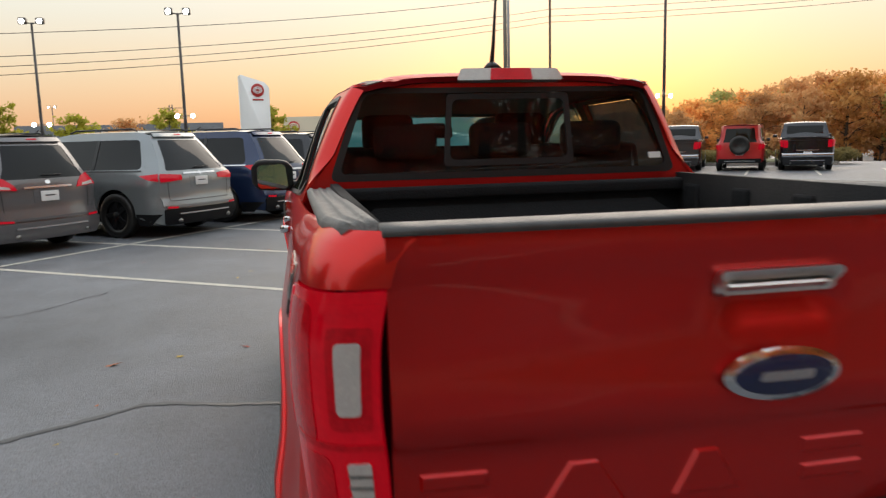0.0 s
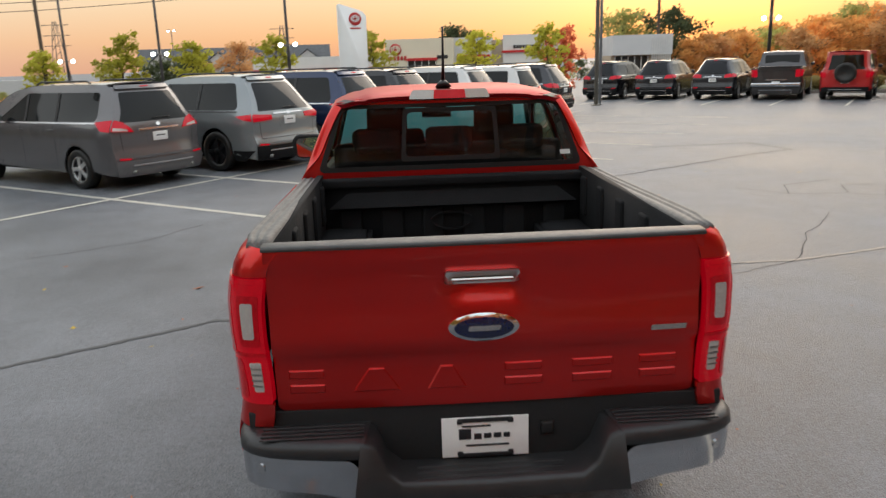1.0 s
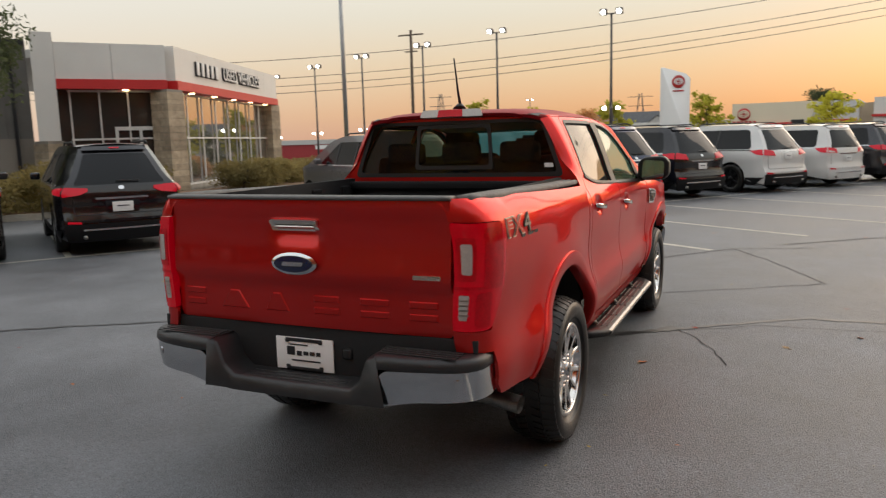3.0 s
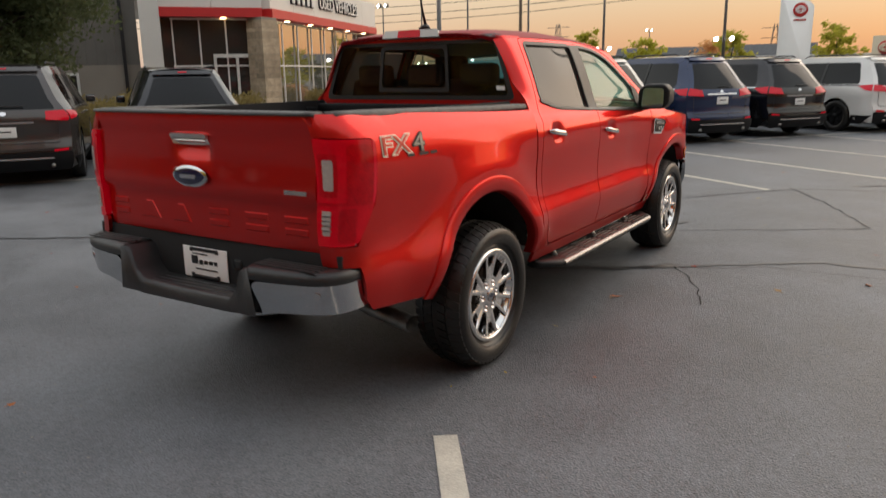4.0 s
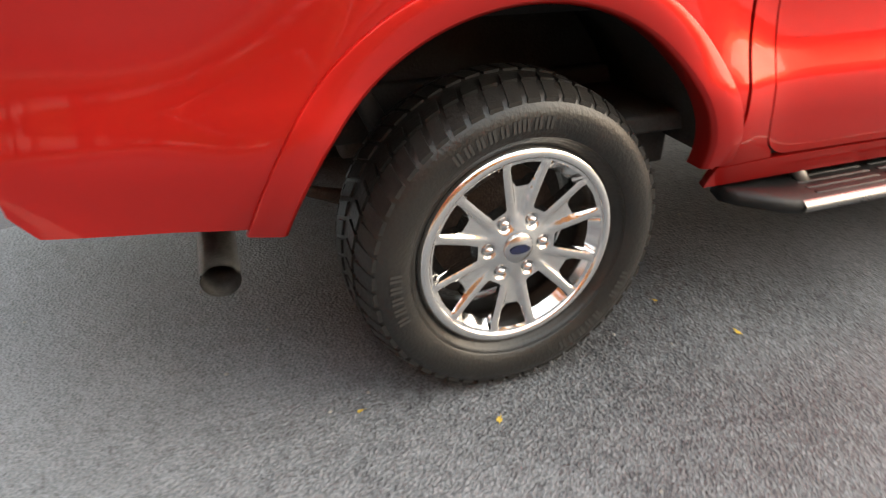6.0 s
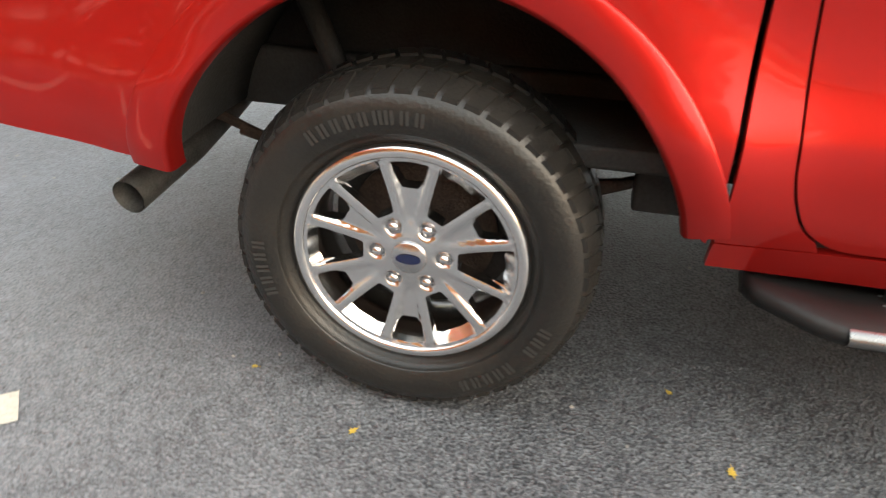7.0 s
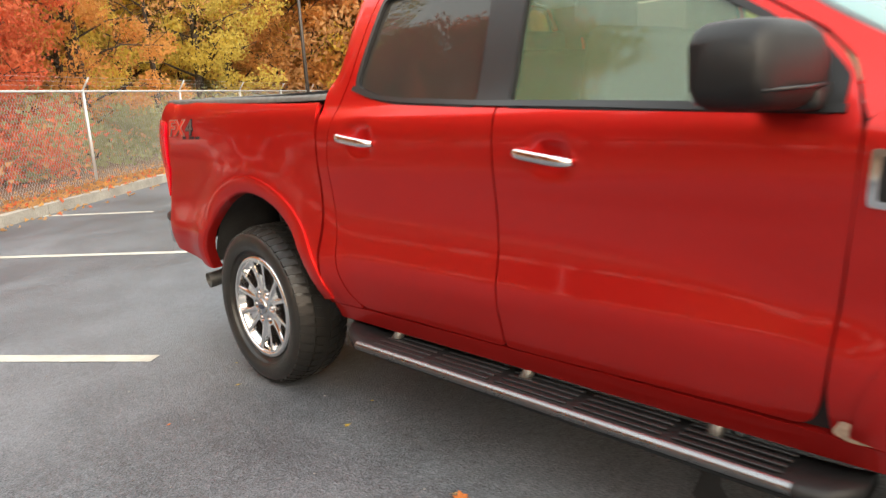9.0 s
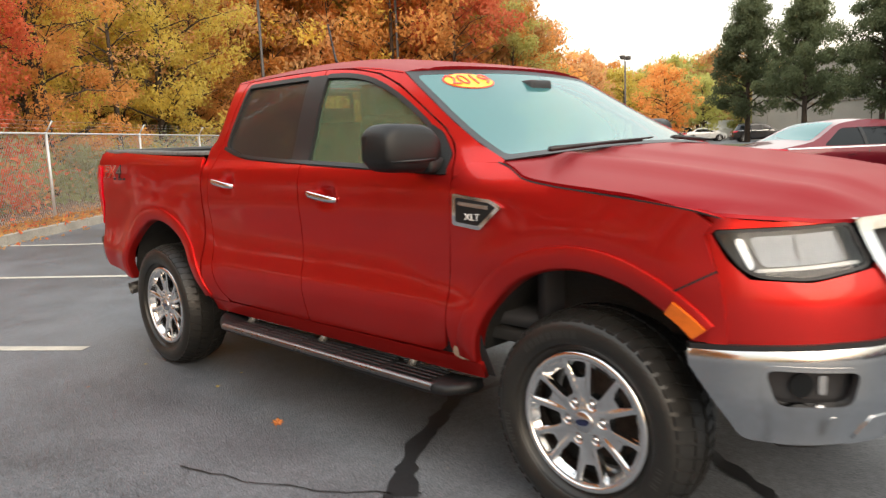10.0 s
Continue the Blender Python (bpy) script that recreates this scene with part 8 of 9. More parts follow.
# far row
far = Vector((8.75, 31.0, 0))
stepv = Vector((2.05, -1.43, 0))
rowcars = [("sport_utility_vehicle", "black sport utility vehicle in the far row", "SUV", JET, "suv"), ("crossover", "dark grey crossover in the far row", "crossover", GRAPH, "suv"),
           ("crossover", "graphite crossover in the far row", "crossover", GRAPH, "suv"), ("pickup", "dark brown pickup in the far row", "pickup truck", BROWN, "pickup"),
           ("off_roader", "bright red boxy off-roader with a spare wheel", "off-roader", BRIGHT, "boxy"), ("pickup", "black pickup with a silver bumper in the far row", "pickup truck", JET, "pickup")]
for k, (nm, lb, ct, col, kd) in enumerate(rowcars):
    p = far + stepv * k
    at = pose(p.x, p.y, 0, 0, 0, -35 + (2 if k % 2 else -1))
    if kd == "pickup":
        cc = car(nm, lb, ct, at, 5.6, 2.0, 1.92, 1.28, col, kind="pickup", group="far row of cars", wheel_r=0.40, clad=False, wb=3.5, axle=1.15,
                 lamp=[(0.80, 0.92), (0.98, 0.92), (0.98, 1.22), (0.80, 1.22)], plate_z=0.68)
        part("chrome_bumper", box(1.86, 0.12, 0.16, (0, -0.06, 0.62), 0.04), BUMPER, cc)
    elif kd == "boxy":
        cc = car(nm, lb, ct, at, 4.2, 1.88, 1.86, 1.15, col, kind="boxy", group="far row of cars", wheel_r=0.40, clad=True, wb=2.55, axle=0.8, ground_gap=0.32,
                 lamp=[(0.84, 0.86), (0.97, 0.86), (0.97, 1.08), (0.84, 1.08)], plate_z=0.72)
        sp = part("spare_wheel", lathe([(-0.2, 0.2), (-0.2, 0.36), (-0.17, 0.39), (-0.03, 0.39), (0.0, 0.36), (0.01, 0.26), (-0.02, 0.22), (-0.03, 0.0001)], 30), RUBBER, cc, "black spare wheel")
        sp.matrix_basis = pose(0, -0.22, 1.05, 0, 0, -90)
    else:
        car(nm, lb, ct, at, 4.6, 1.86, 1.68, 1.05, col, group="far row of cars", wheel_r=0.35, wb=2.7, axle=1.0)

# ---- trees, hedges, fence and leaves ----
BARK = surface("tree_bark", (0.085, 0.062, 0.045), 0.95, var=0.3, scale=6, fine=40, bump=0.6)


def foliage(name, col, col2):
    """Leaves that let some of the light through."""
    m = surface(name, col, 0.7, var=0.3, scale=0.8, fine=9, col2=col2, rnd=0.22, spec=0.25)
    n, l = m.node_tree.nodes, m.node_tree.links
    b = n["Principled BSDF"]
    tr, mx = n.new("ShaderNodeBsdfTranslucent"), n.new("ShaderNodeMixShader")
    l.new(b.inputs["Base Color"].links[0].from_socket, tr.inputs[0])
    mx.inputs[0].default_value = 0.58
    l.new(b.outputs[0], mx.inputs[1])
    l.new(tr.outputs[0], mx.inputs[2])
    l.new(mx.outputs[0], n["Material Output"].inputs[0])
    return m


LEAF = {"red": foliage("red_maple_leaves", (0.828, 0.265, 0.115), (0.644, 0.149, 0.081)),
        "orange": foliage("orange_leaves", (0.84, 0.46, 0.14), (0.64, 0.31, 0.10)),
        "yellow": foliage("yellow_leaves", (0.88, 0.68, 0.15), (0.66, 0.54, 0.14)),
        "olive": foliage("olive_leaves", (0.58, 0.55, 0.17), (0.38, 0.39, 0.14)),
        "green": foliage("dark_green_leaves", (0.12, 0.14, 0.065), (0.06, 0.078, 0.04)),
        "grey": foliage("dull_green_leaves", (0.20, 0.23, 0.12), (0.11, 0.13, 0.07)),
        "scrub": foliage("scrub_leaves", (0.476, 0.518, 0.238), (0.308, 0.364, 0.168)),
        "brown": foliage("brown_leaves", (0.80, 0.48, 0.21), (0.58, 0.32, 0.14)),
        "lime": foliage("lime_yellow_leaves", (0.58, 0.53, 0.07), (0.38, 0.38, 0.05)),
        "hedge": foliage("hedge_leaves", (0.33, 0.26, 0.10), (0.20, 0.17, 0.07))}


def leaf_cloud(centres, radii, count, size, rng, flat=1.0):
    """Small bent leaf clumps scattered round clump centres."""
    k = rng.integers(0, len(centres), count)
    off = rng.normal(size=(count, 3))
    off /= np.linalg.norm(off, axis=1)[:, None] + 1e-9
    off *= (rng.random(count) ** 0.45)[:, None]
    c = centres[k] + off * radii[k][:, None] * np.array((1, 1, flat))
    a = rng.normal(size=(count, 3))
    a /= np.linalg.norm(a, axis=1)[:, None]
    b = np.cross(a, rng.normal(size=(count, 3)))
    b /= np.linalg.norm(b, axis=1)[:, None] + 1e-9
    s = size * (0.55 + 0.9 * rng.random(count))[:, None]
    v = np.stack([c - a * s + b * s * 0.6, c + a * s, c - a * s - b * s * 0.6], axis=1).reshape(-1, 3)
    f = np.arange(count * 3).reshape(-1, 3)
    return v, f


def cloud_mesh(name, v, f, mat):
    me = bpy.data.meshes.new(name)
    me.from_pydata(v.tolist(), [], f.tolist())
    me.materials.append(mat)
    return me


def tree_meshes(seed, height, spread, leaves, size, trunk_r, base=0.25, clump=1.0, bare=0.0, nl=26, conic=False):
    """A tapered trunk with limbs, and the leaf clumps at their ends."""
    rng = np.random.default_rng(seed)
    rnd = random.Random(seed)
    bm = bmesh.new()
    lean = (rnd.uniform(-0.4, 0.4), rnd.uniform(-0.4, 0.4))
    tr = [(lean[0] * t * t, lean[1] * t * t, height * 0.94 * t) for t in (0, 0.15, 0.35, 0.6, 0.8, 1.0)]
    tube(tr, [trunk_r * 1.25, trunk_r, trunk_r * 0.8, trunk_r * 0.5, trunk_r * 0.25, 0.02], 8, bm)
    cs, rs = [], []
    for i in range(nl):
        t = base + (0.97 - base) * (i + rnd.random()) / nl
        a = i * 2.4 + rnd.uniform(-0.5, 0.5)
        u = (t - base) / (1 - base)
        reach = spread * ((1 - u) ** 0.75 * 0.9 + 0.12 if conic else math.sin(math.pi * min(1, u * 0.82 + 0.16)) ** 0.7) * rnd.uniform(0.65, 1.1)
        z0 = height * t * 0.94
        p0 = Vector((lean[0] * t * t, lean[1] * t * t, z0))
        tip = p0 + Vector((math.cos(a) * reach, math.sin(a) * reach, reach * rnd.uniform(0.1, 0.6)))
        mid = p0.lerp(tip, 0.5) + Vector((0, 0, 0.1 * reach))
        r0 = trunk_r * 0.38 * (1 - u * 0.7)
        tube([p0, mid, tip], [r0, r0 * 0.6, 0.012], 5, bm)
        for q in (0.4, 0.6, 0.8):
            b0 = p0.lerp(tip, q)
            tube([b0, b0 + Vector((rnd.uniform(-1, 1), rnd.uniform(-1, 1), rnd.uniform(0.1, 0.9))) * 0.3 * reach], [r0 * 0.4, 0.008], 4, bm)
        for q in (0.45, 0.75, 1.0):
            c = p0.lerp(tip, q) + Vector([rnd.uniform(-0.25, 0.25) * spread * 0.5 for _ in range(3)])
            if rnd.random() < bare:
                continue
            cs.append(tuple(c))
            rs.append(spread * rnd.uniform(0.16, 0.34) * clump)
    cs, rs = np.array(cs), np.array(rs)
    v, f = leaf_cloud(cs, rs, leaves, size, rng, 0.8)
    return bm, v, f


def tree_kind(seed, colour, height, spread, leaves, size, trunk_r, **kw):
    bm, v, f = tree_meshes(seed, height, spread, leaves, size, trunk_r, **kw)
    tm = bpy.data.meshes.new("trunk")
    for q in bm.faces:
        q.smooth = True
    bm.to_mesh(tm)
    bm.free()
    tm.materials.append(BARK)
    return tm, {c: cloud_mesh("crown", v, f, LEAF[c]) for c in colour}


def plant(kindm, colour, x, y, z=0.0, s=1.0, rot=0.0, name="tree", label="", group=""):
    tm, crowns = kindm
    e = root(name, label, name.replace("_", " "), group, at=pose(x, y, z, 0, 0, rot) @ Matrix.Scale(s, 4))
    a, b = new("trunk", tm), new("crown", crowns[colour])
    a.parent = b.parent = e
    return e


T_NEAR = [tree_kind(20 + i, ("red", "orange", "yellow", "olive", "brown"), 11.5, 3.4, 24000, 0.062, 0.15, base=0.10, bare=0.2, clump=0.85, nl=34) for i in range(3)]
T_BIG = [tree_kind(10 + i, ("red", "orange", "yellow", "olive", "brown"), 11.5, 3.3, 7200, 0.105, 0.14, base=0.12, bare=0.34) for i in range(4)]
T_BARE = [tree_kind(90 + i, ("brown", "yellow"), 12.5, 2.4, 1700, 0.075, 0.12, base=0.30, bare=0.6, nl=30) for i in range(2)]
T_FAR = [tree_kind(30 + i, ("olive", "orange", "brown", "green", "yellow"), 9.0, 3.4, 3400, 0.19, 0.2, base=0.18, bare=0.1) for i in range(3)]
T_OAK = tree_kind(50, ("green", "grey"), 7.2, 2.9, 64000, 0.06, 0.18, base=0.16, clump=1.0, nl=60)
T_PEAR = [tree_kind(60 + i, ("grey",), 9.6, 2.7, 40000, 0.075, 0.16, base=0.2, clump=0.85, nl=48, conic=True) for i in range(2)]
T_SMALL = [tree_kind(70 + i, ("lime", "red", "yellow"), 3.4, 1.0, 1500, 0.10, 0.06, base=0.14) for i in range(2)]

# evergreen-dark tree beside the showroom
plant(T_OAK, "green", -16.6, 6.2, 0.1, 1.0, 20, label="full dark green tree in a kerbed bed")
# lime-coloured young trees along the road and a red one
for k, (az, dist, s) in enumerate(((19.8, 60, 1.65), (14.9, 60, 1.5), (9.4, 60, 1.55), (24.5, 64, 1.5), (2.0, 52, 1.35), (-5.5, 58, 1.5), (-11.0, 60, 1.6))):
    x, y = from_start(az, dist)
    plant(T_SMALL[k % 2], "lime", x, y, fall(x, y), s, 40 * k, label="young lime-yellow tree along the road", group="young roadside trees")
x, y = from_view(-9.3, 64)
plant(T_SMALL[0], "red", x, y, fall(x, y), 1.7, 10, label="small crimson tree by the dealership")
# far tree line round the horizon ahead
rnd = random.Random(5)
for k in range(64):
    az = 42 - k * 1.55 + rnd.uniform(-0.6, 0.6)
    dist = rnd.uniform(115, 190)
    if 7 < az < 22 and rnd.random() < 0.45:
        continue
    x, y = from_view(az, dist)
    east = sstep(-18, -34, az)
    s = (rnd.uniform(0.5, 0.85) + 0.75 * east * rnd.uniform(0.6, 1.0)) * (0.45 if az > 23 else 1.0)
    # Towards the sunset, autumn orange and brown also stand for its warm light.
    colr = rnd.choice(("olive", "brown", "green", "brown")) if east < 0.5 else rnd.choice(("orange", "brown", "olive", "orange", "brown"))
    plant(T_FAR[k % 3], colr, x, y, -3.2, s, rnd.uniform(0, 360), label="distant autumn tree on the horizon", group="distant tree line")
for az, dist, s, colr in ((17.6, 66, 0.62, "green"), (19.6, 68, 0.6, "green"), (-3.0, 108, 1.05, "green"), (-14.8, 100, 1.15, "olive"), (13.2, 110, 0.9, "brown")):
    x, y = from_view(az, dist)
    plant(T_FAR[1], colr, x, y, -2.6, s, az * 9, label="broad dark tree beyond the lots", group="distant tree line")

# the taller belt of trees towards the sunset, leaf colours warmed for its light
rise = curve1((-50, 0.060), (-36, 0.060), (-31, 0.046), (-28, 0.034), (-25, 0.026), (-21, 0.022))
for k in range(46):
    az = -21 - 27 * k / 46 + rnd.uniform(-0.4, 0.4)
    dist = rnd.uniform(92, 128)
    x, y = from_start(az, dist)
    plant(T_FAR[k % 3], rnd.choice(("brown", "orange", "olive", "brown", "orange")), x, y, -3.2, (5.2 + dist * rise(az) * rnd.uniform(0.75, 1.1)) / 9.0, rnd.uniform(0, 360), label="distant autumn tree on the horizon", group="distant tree line")
x, y = from_start(-19.4, 98)
plant(T_FAR[2], "green", x, y, -3.0, 1.16, 75, label="broad dark tree beyond the lots", group="distant tree line")
# woods behind the fence
FD = Vector((-0.735, -0.678, 0))          # along the fence
FN = Vector((0.678, -0.735, 0)) * 1.0      # away from the car park
F0 = Vector((-2.55, -12.2, 0))
def wood(t, d, z=0.0):
    p = F0 + FD * t + FN * d
    return p.x, p.y


rnd = random.Random(9)
cols = {0: ("red", "orange", "orange"), 1: ("olive", "yellow", "olive", "orange", "brown"), 2: ("yellow", "olive", "yellow", "orange"), 3: ("orange", "yellow", "orange", "brown", "olive")}
def wood_tree(kinds, k, t, d):
    x, y = wood(t, d)
    band = 0 if t < 1.5 else 1 if t < 9 else 2 if t < 16 else 3
    colr = rnd.choice(cols[band])
    s = rnd.uniform(0.7, 1.0) + (0.2 if d > 8 else 0) + 0.1 * (d > 14)
    if t > 34:
        s *= 0.8
    plant(kinds[k % len(kinds)], colr, x, y, 0, s, rnd.uniform(0, 360), label={"red": "bright red maple in the woods behind the fence", "orange": "orange autumn tree in the woods behind the fence", "yellow": "yellow autumn tree in the woods behind the fence", "olive": "olive-green tree in the woods behind the fence", "brown": "brown half-bare tree in the woods behind the fence"}[colr], group="autumn woods")


for k, (t, d, sc) in enumerate(((-2.6, 2.3, 0.60), (-0.6, 2.6, 0.66), (0.9, 3.4, 0.62))):
    x, y = wood(t, d)
    plant(T_NEAR[k], "red", x, y, 0, sc, 70 * k, label="bright orange-red maple close behind the fence", group="autumn woods")
for k in range(3, 22):
    wood_tree(T_NEAR, k, -3.5 + k * 1.6 + rnd.uniform(-0.8, 0.8), rnd.uniform(2.6, 7.5))
for k in range(40):
    wood_tree(T_BIG, k, -5 + k * 1.45 + rnd.uniform(-0.8, 0.8), rnd.uniform(7, 12) if k < 9 else rnd.choice((rnd.uniform(7, 13), rnd.uniform(13, 24))))
for k in range(58):
    wood_tree(T_BIG, k, -6.5 - k * 0.75 + rnd.uniform(-0.6, 0.6), rnd.uniform(5, 15))
for k in range(13):
    x, y = wood(-5.5 + 1.75 * k + rnd.uniform(-0.6, 0.6), rnd.uniform(2.4, 6.0))
    plant(T_BARE[k % 2], "brown" if k % 3 else "yellow", x, y, 0, rnd.uniform(0.75, 1.0), rnd.uniform(0, 360), label="slim nearly bare tree in the woods behind the fence", group="autumn woods")
# low scrub at the wood's edge
rng = np.random.default_rng(3)
for c, t0, t1, cnt in (("red", -3, 1.2, 4500), ("scrub", -2, 40, 46000), ("brown", -28, 40, 9000), ("yellow", 8, 40, 7000)):
    n_ = 150
    cen = np.array([(*wood(rng.uniform(t0, t1), rng.uniform(1.0, 4.5)), rng.uniform(0.15, 1.5)) for _ in range(n_)])
    v, f = leaf_cloud(cen, rng.uniform(0.4, 1.0, n_), cnt, 0.06, rng, 0.8)
    me = cloud_mesh("scrub", v, f, LEAF[c])
    tagged(new("scrub", me), {"red": "reddish", "scrub": "green", "brown": "brown", "yellow": "yellow"}[c] + " scrub along the edge of the woods", "scrub", kind="stuff")

# the woods close in behind the far corner of the car park
rnd = random.Random(14)
for k in range(46):
    az = 153 - 26.5 * k / 46 + rnd.uniform(-0.5, 0.5)
    dist = rnd.uniform(36, 52)
    slope = 0.30 - 0.02 * rnd.random() if az > 136 else 0.125 + 0.0165 * (az - 126)
    x, y = 2.956 - dist * math.sin(radians(az)), 4.63 + dist * math.cos(radians(az))
    colr = rnd.choice(("yellow", "olive", "orange", "brown") if az > 141 else ("orange", "orange", "yellow", "red") if az > 133.5 else ("brown", "olive", "orange"))
    plant(T_BIG[k % 4], colr, x, y, 0, (1.4 + dist * slope) / 11.3, rnd.uniform(0, 360), label={"red": "red autumn tree at the corner of the woods", "orange": "orange autumn tree at the corner of the woods", "yellow": "yellow autumn tree at the corner of the woods", "olive": "olive-green tree at the corner of the woods", "brown": "brown autumn tree at the corner of the woods"}[colr], group="autumn woods")
# orange and yellow trees farther along, past the woods' end
for az, dist, s, colr in ((118, 75, 0.85, "orange"), (121, 82, 0.9, "yellow"), (124, 70, 0.85, "brown"), (115.5, 85, 0.8, "olive"), (127, 66, 0.95, "orange"), (113, 90, 0.75, "olive"), (130, 62, 1.05, "brown"), (119.5, 95, 0.9, "orange"), (125.5, 90, 1.0, "olive"), (122.4, 100, 0.95, "orange"), (132.5, 64, 1.1, "olive"), (134, 70, 1.2, "orange")):
    x, y = 2.956 - dist * math.sin(radians(az)), 4.63 + dist * math.cos(radians(az))
    plant(T_FAR[int(az) % 3], colr, x, y, 0, s, az * 13, label="autumn tree beyond the end of the woods", group="autumn woods")
for k in range(30):
    az = 110.5 + 20.5 * k / 30 + rnd.uniform(-0.4, 0.4)
    dist = rnd.uniform(98, 122)
    x, y = 2.956 - dist * math.sin(radians(az)), 4.63 + dist * math.cos(radians(az))
    plant(T_FAR[k % 3], rnd.choice(("olive", "brown", "orange", "yellow", "olive")), x, y, 0, rnd.uniform(0.95, 1.35), az * 17, label="autumn tree beyond the end of the woods", group="autumn woods")
# three dark full trees before the concrete building
for az, dist, s in ((112.6, 67, 1.26), (109.0, 62, 1.24), (104.4, 56, 1.15), (100.5, 52, 1.1)):
    x, y = 2.956 - dist * math.sin(radians(az)), 4.63 + dist * math.cos(radians(az))
    plant(T_PEAR[int(dist) % 2], "grey", x, y, 0.1, s, az * 31, label="tall dark green street tree with a full crown", group="dark street trees")


# hedges as clumps of small leaves
def bush(x, y, r, h_, col, label, seed):
    r, h_ = r * 1.2, h_ * 1.25
    rng = np.random.default_rng(seed)
    n_ = 26
    cen = np.stack([rng.uniform(-r * 0.75, r * 0.75, n_), rng.uniform(-r * 0.75, r * 0.75, n_), rng.uniform(0.15, h_ * 0.7, n_)], axis=1)
    v, f = leaf_cloud(cen, np.full(n_, r * 0.42), 5200, 0.045, rng, h_ / (2 * r))
    v[:, 2] = np.abs(v[:, 2])
    e = root("bush", label, "bush", "clipped bushes", at=pose(x, y, 0.1))
    b = new("leaves", cloud_mesh("leaves", v, f, LEAF[col]))
    b.parent = e
    bm = bmesh.new()
    for i in range(5):
        tube([(0, 0, 0), (rng.uniform(-r, r) * 0.5, rng.uniform(-r, r) * 0.5, h_ * 0.6)], [0.03, 0.01], 5, bm)
    part("stems", bm, BARK, e)


sd = 100
for x, y, r, h_, c in ((-14.6, 16.6, 0.8, 0.95, "hedge"), (-14.9, 18.3, 0.95, 1.0, "hedge"), (-15.3, 20.0, 0.85, 0.9, "hedge"), (-15.7, 21.8, 0.8, 0.85, "hedge"), (-16.1, 23.6, 0.8, 0.8, "lime"), (-16.5, 25.3, 0.9, 0.9, "hedge"), (-17.2, 27.0, 0.9, 1.0, "brown"),
                       (-16.2, 13.6, 0.9, 1.0, "hedge"), (-14.3, 9.4, 1.15, 1.15, "hedge"), (-15.6, 10.6, 1.1, 1.1, "hedge"), (-15.2, 8.2, 1.05, 1.1, "hedge"), (-16.4, 6.4, 0.9, 0.9, "hedge"), (-13.9, 22.4, 0.7, 0.7, "lime"), (-14.4, 24.6, 0.8, 0.8, "lime"), (-15.0, 27.0, 0.9, 0.9, "brown")):
    sd += 1
    bush(x, y, r, h_, c, "rounded clipped bush in a kerbed bed", sd)
for k in range(9):
    x, y = 11.5 + k * 1.6, 37.4 - k * 1.1
    bush(x, y, 0.7, 0.6, "hedge", "low hedge bush on the far verge", 200 + k)

# kerb, litter strip and chain-link fence
K0 = F0 - FN * 1.25
kb = root("kerb_line", "weathered concrete kerb below the fence", "kerb", kind="structure")
for i in range(36):
    a = K0 + FD * (-34 + 2.5 * i)
    b_ = a + FD * 2.485
    part("kerb_stone", poly_prism([(a.x, a.y), (b_.x, b_.y), (b_.x + FN.x * 0.16, b_.y + FN.y * 0.16), (a.x + FN.x * 0.16, a.y + FN.y * 0.16)], 0, 0.15), KERB, kb, smooth=False)
a, b_ = K0 + FD * -34 + FN * 0.16, K0 + FD * 120 + FN * 0.16
g = poly_prism([(a.x, a.y), (b_.x, b_.y), (b_.x + FN.x * 60, b_.y + FN.y * 60), (a.x + FN.x * 60, a.y + FN.y * 60)], 0.0, 0.11)
tagged(finish("woodland_ground", g, EARTH, smooth=False), "earth and fallen leaves under the trees", "woodland floor", kind="structure")
GALV = surface("galvanised_fence_steel", (0.62, 0.63, 0.63), 0.5, 0.4, var=0.12, scale=8)
fence = root("chain_link_fence", "galvanised chain-link fence with angled post tops", "fence")
for k in range(-8, 15):
    p = F0 + FD * (4.35 * k - 0.4)
    bm = tube([(p.x, p.y, 0.0), (p.x, p.y, 1.86)], 0.032, 8)
    part("post", bm, GALV, fence)
    q = p - FN * 0.16
    part("post_arm", tube([(p.x, p.y, 1.84), (q.x, q.y, 2.08)], 0.018, 6), GALV, fence)
a, b_ = F0 + FD * -32, F0 + FD * 56
part("top_rail", tube([(a.x, a.y, 1.83), (b_.x, b_.y, 1.83)], 0.022, 6), GALV, fence)
for j, (o, z) in enumerate(((0.06, 1.93), (0.11, 2.0), (0.155, 2.07))):
    a2, b2 = a - FN * o, b_ - FN * o
    part("barbed_wire", tube([(a2.x, a2.y, z), (b2.x, b2.y, z)], 0.0022, 4), GALV, fence)
verts, faces = [], []
pitch, hgt = 0.075, 1.78
for i in range(int(68 / pitch)):
    for s in (1, -1):
        t0 = -12 + i * pitch
        w = 0.0024
        p0, p1 = F0 + FD * t0, F0 + FD * (t0 + s * hgt * 0.62)
        for o in (FD * w, FN * w):
            k = len(verts)
            verts += [tuple(p0 - o + Vector((0, 0, 0.05))), tuple(p0 + o + Vector((0, 0, 0.05))), tuple(p1 + o + Vector((0, 0, 0.05 + hgt))), tuple(p1 - o + Vector((0, 0, 0.05 + hgt)))]
            faces.append((k, k + 1, k + 2, k + 3))
me = bpy.data.meshes.new("chain_link_mesh")
me.from_pydata(verts, [], faces)
me.materials.append(GALV)
ob = new("chain_link_mesh", me)
ob.parent = fence
tagged(ob, kind="stuff")

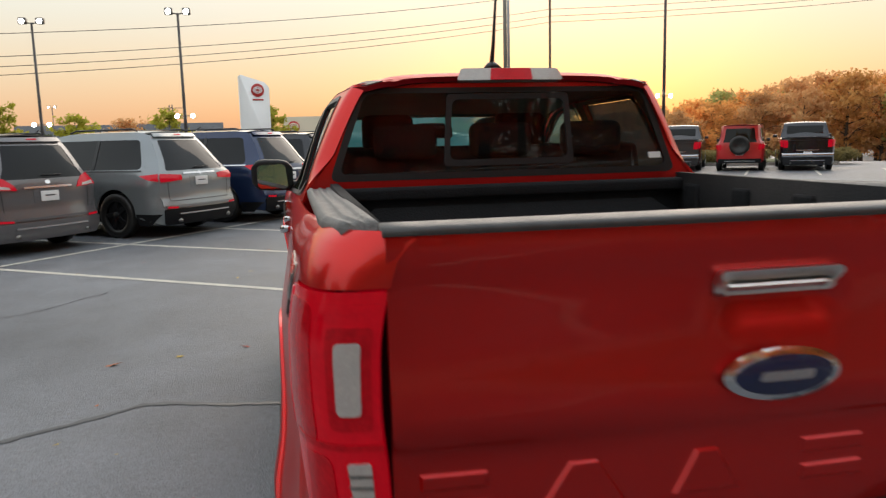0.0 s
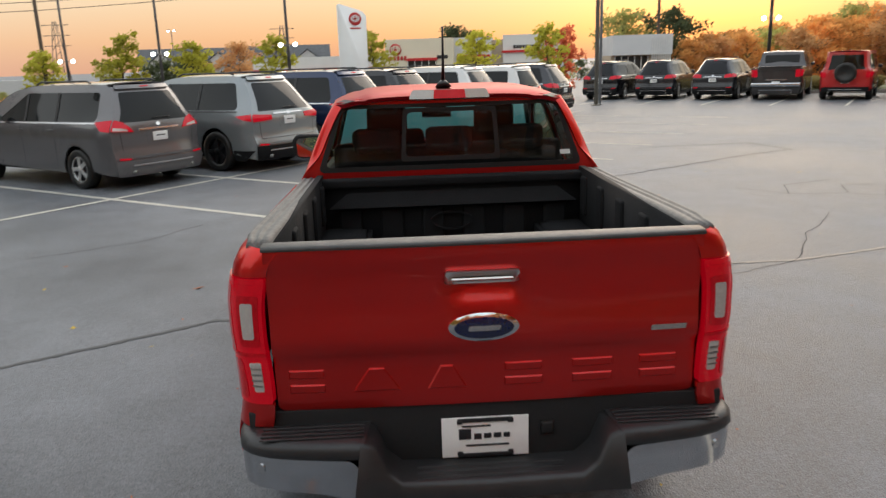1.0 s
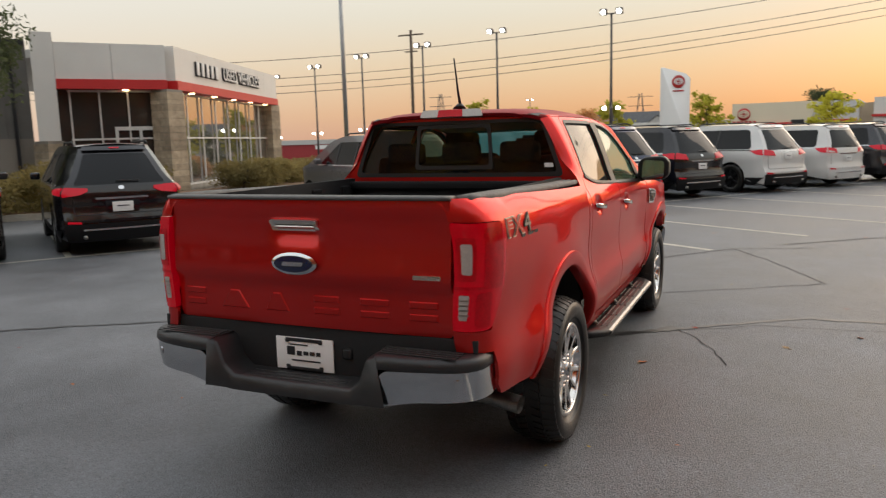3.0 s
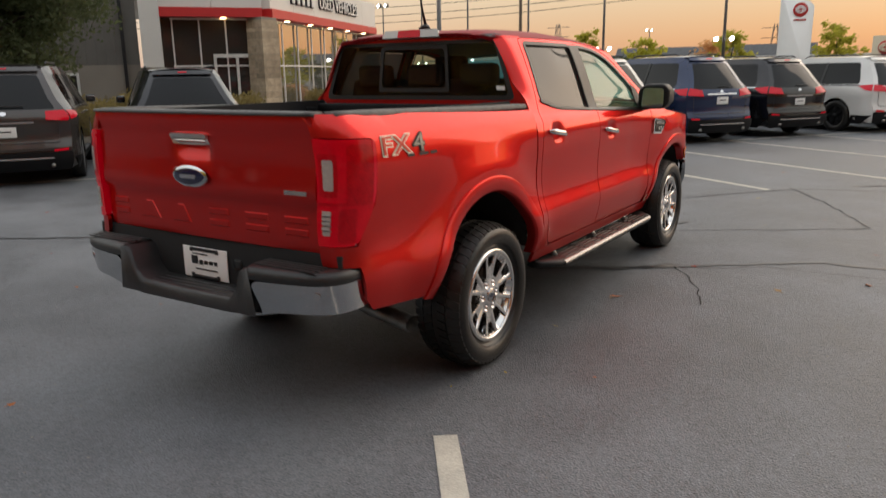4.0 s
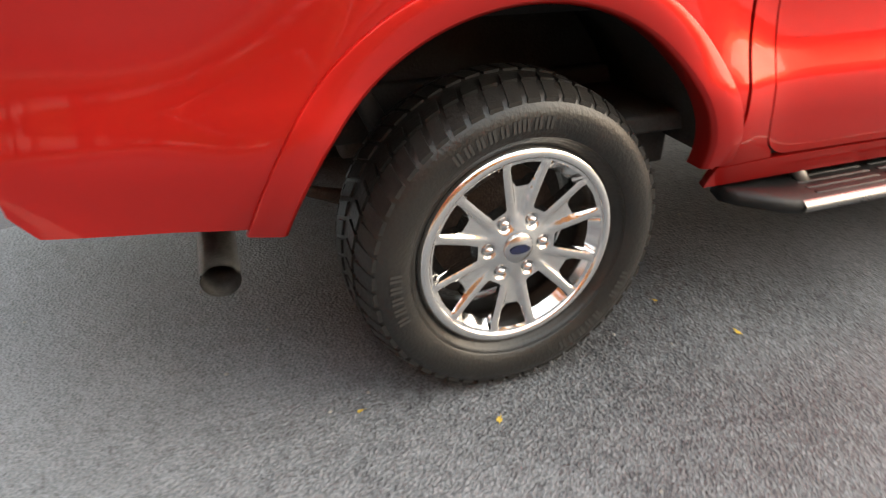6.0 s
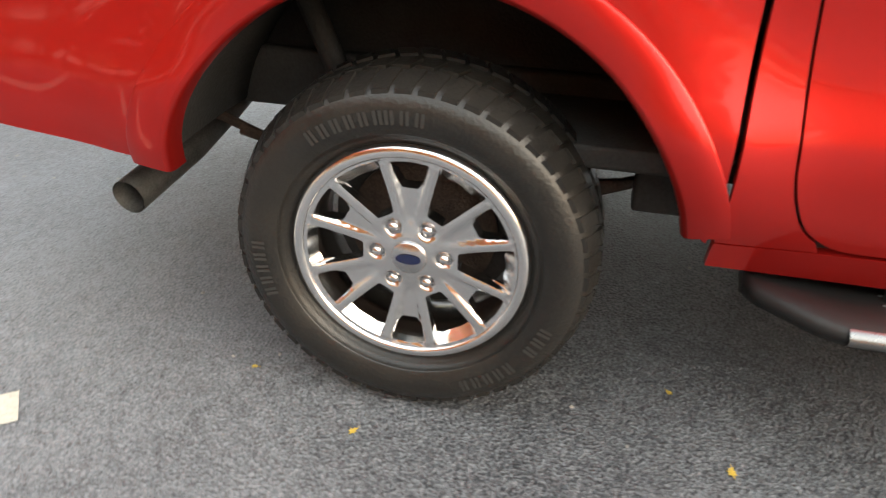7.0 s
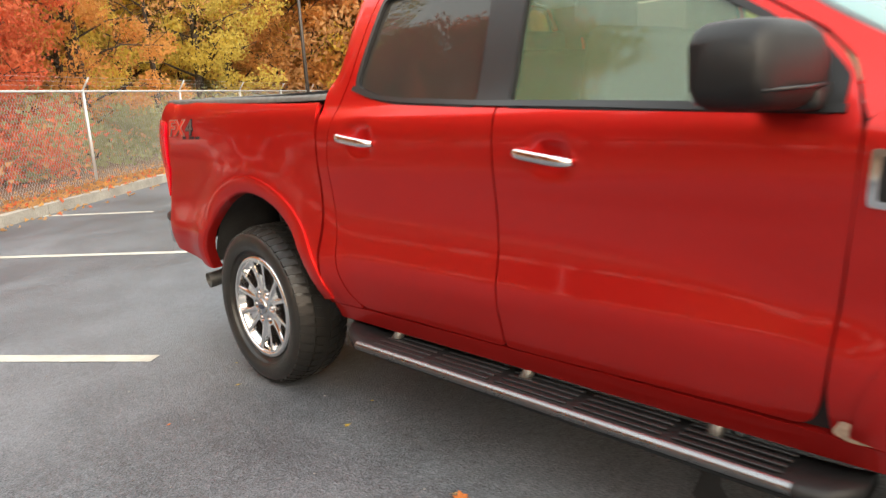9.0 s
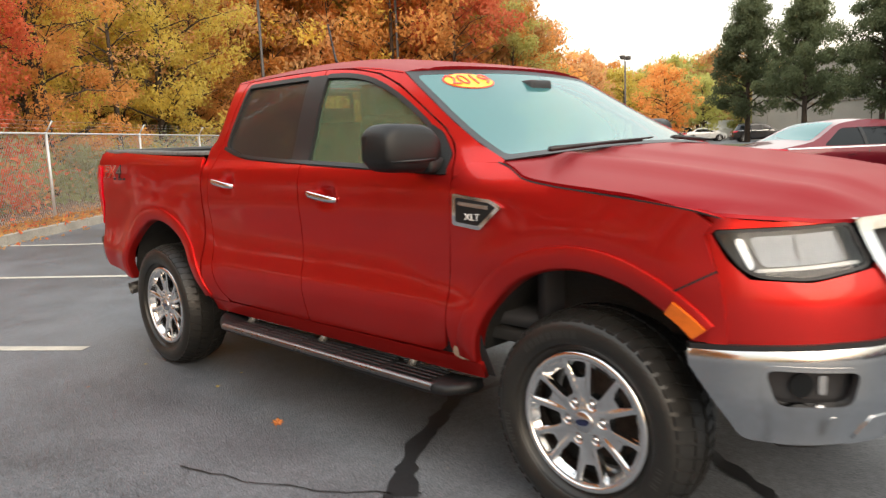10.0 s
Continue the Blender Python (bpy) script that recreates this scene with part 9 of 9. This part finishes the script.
# leaf litter on the verge and against the kerb
for c, cnt in (("orange", 900), ("brown", 4200), ("red", 800)):
    tt, dd = rng.uniform(-8, 26, cnt), rng.normal(-0.55, 0.55, cnt)
    keep_ = (dd > -1.6) & (dd < 1.5)
    tt, dd = tt[keep_], dd[keep_]
    on_kerb = (dd > -1.27) & (dd < -1.06)
    cen = np.stack([F0.x + FD.x * tt + FN.x * dd, F0.y + FD.y * tt + FN.y * dd, np.where(dd < -1.27, 0.012, np.where(on_kerb, 0.162, 0.13))], axis=1)
    v, f = leaf_cloud(cen, np.full(len(cen), 0.012), len(cen) * 2, 0.035, rng, 0.5)
    v[:, 2] = np.maximum(v[:, 2], 0.004)
    tagged(new("leaf_litter", cloud_mesh("leaf_litter", v, f, LEAF[c])), {"orange": "orange", "brown": "brown", "red": "red"}[c] + " fallen leaves on the verge below the fence", "leaf litter", kind="stuff")

# vans and cars far off past the bonnet
for az, dist, kd, col, lb in ((115.8, 92, "cargo", PEARL, "white cargo van parked far off"), (113.7, 74, "suv", GRAPH, "dark grey crossover parked far off"), (118.5, 86, "suv", JET, "black car parked far off"), (117.1, 84, "sedan", PEARL, "white sedan parked far off")):
    x, y = 2.956 - dist * math.sin(radians(az)), 4.63 + dist * math.cos(radians(az))
    if kd == "cargo":
        car("cargo_van", lb, "van", pose(x, y, 0, 0, 0, 35), 5.6, 2.0, 2.2, 1.2, col, kind="cargo", group="far parked cars", clad=False, wb=3.4, axle=1.1, rails=False)
    elif kd == "sedan":
        car("sedan", lb, "sedan", pose(x, y, 0, 0, 0, 40), 4.7, 1.85, 1.45, 0.95, col, kind="sedan", group="far parked cars", clad=False, wb=2.8, axle=1.0)
    else:
        car("crossover", lb, "crossover", pose(x, y, 0, 0, 0, 35), 4.6, 1.86, 1.62, 1.0, col, group="far parked cars", wb=2.7, axle=1.0)
# lamp posts above the woods
for az, dist, top in ((147.8, 33, 7.6), (137.8, 36, 8.6), (121.0, 60, 6.9)):
    x, y = 2.956 - dist * math.sin(radians(az)), 4.63 + dist * math.cos(radians(az))
    lamp_post(x, y, top, None)

# fallen leaves on the asphalt
LEAFM = [surface("fallen_leaf_" + c, col, 0.8, var=0.25, scale=30, fine=200) for c, col in (("orange", (0.55, 0.16, 0.03)), ("yellow", (0.6, 0.42, 0.06)), ("tan", (0.42, 0.27, 0.12)), ("red", (0.42, 0.06, 0.03)))]


def leaf_mesh(seed, mat):
    rnd = random.Random(seed)
    bm = bmesh.new()
    k = 14
    ctr = bm.verts.new((0, 0, 0.008))
    vs = []
    for i in range(k):
        a = 2 * math.pi * i / k
        r = (1.0 if i % 2 == 0 else 0.55) * rnd.uniform(0.75, 1.1) * (1.2 if abs(math.sin(a)) > 0.8 else 0.9)
        vs.append(bm.verts.new((r * 0.5 * math.cos(a), r * 0.5 * math.sin(a), 0.05 * rnd.uniform(0.0, 2.2) * r)))
    for i in range(k):
        bm.faces.new((ctr, vs[i], vs[(i + 1) % k]))
    tube([(0, -0.35, 0.02), (0.04, -0.75, 0.03)], 0.02, 4, bm)
    me = bpy.data.meshes.new("fallen_leaf")
    bm.to_mesh(me)
    bm.free()
    me.materials.append(mat)
    return me


LM = [leaf_mesh(i, LEAFM[i % 4]) for i in range(8)]
LBL = ["curled orange fallen leaf on asphalt", "small yellow fallen leaf on asphalt", "tan dry fallen leaf on asphalt", "dark red fallen leaf on asphalt"]
rnd = random.Random(21)
spots = [(1.05, 1.50, 0.085, 0), (1.035, 1.46, 0.03, 2), (0.73, 0.60, 0.022, 1), (0.955, 0.72, 0.03, 1), (1.03, -0.09, 0.025, 1), (0.88, -0.39, 0.02, 1), (1.9, -1.2, 0.07, 2), (-2.2, 3.2, 0.09, 0), (2.0, 2.2, 0.07, 2), (0.2, 2.9, 0.08, 2)]
for _ in range(120):
    x, y = rnd.uniform(-7, 7), rnd.uniform(-9, 9)
    if abs(x) < 0.8 and -1 < y < 4:
        continue
    spots.append((x, y, rnd.choice((0.02, 0.025, 0.03, 0.05, 0.07)), rnd.randrange(4)))
for x, y, s, c in spots:
    ob = new("fallen_leaf", LM[c + 4 * rnd.randrange(2)])
    ob.matrix_world = pose(x, y, 0.003, rnd.uniform(-8, 8), rnd.uniform(-8, 8), rnd.uniform(0, 360)) @ Matrix.Scale(s, 4)
    tagged(ob, LBL[c], "leaf", "fallen leaves")
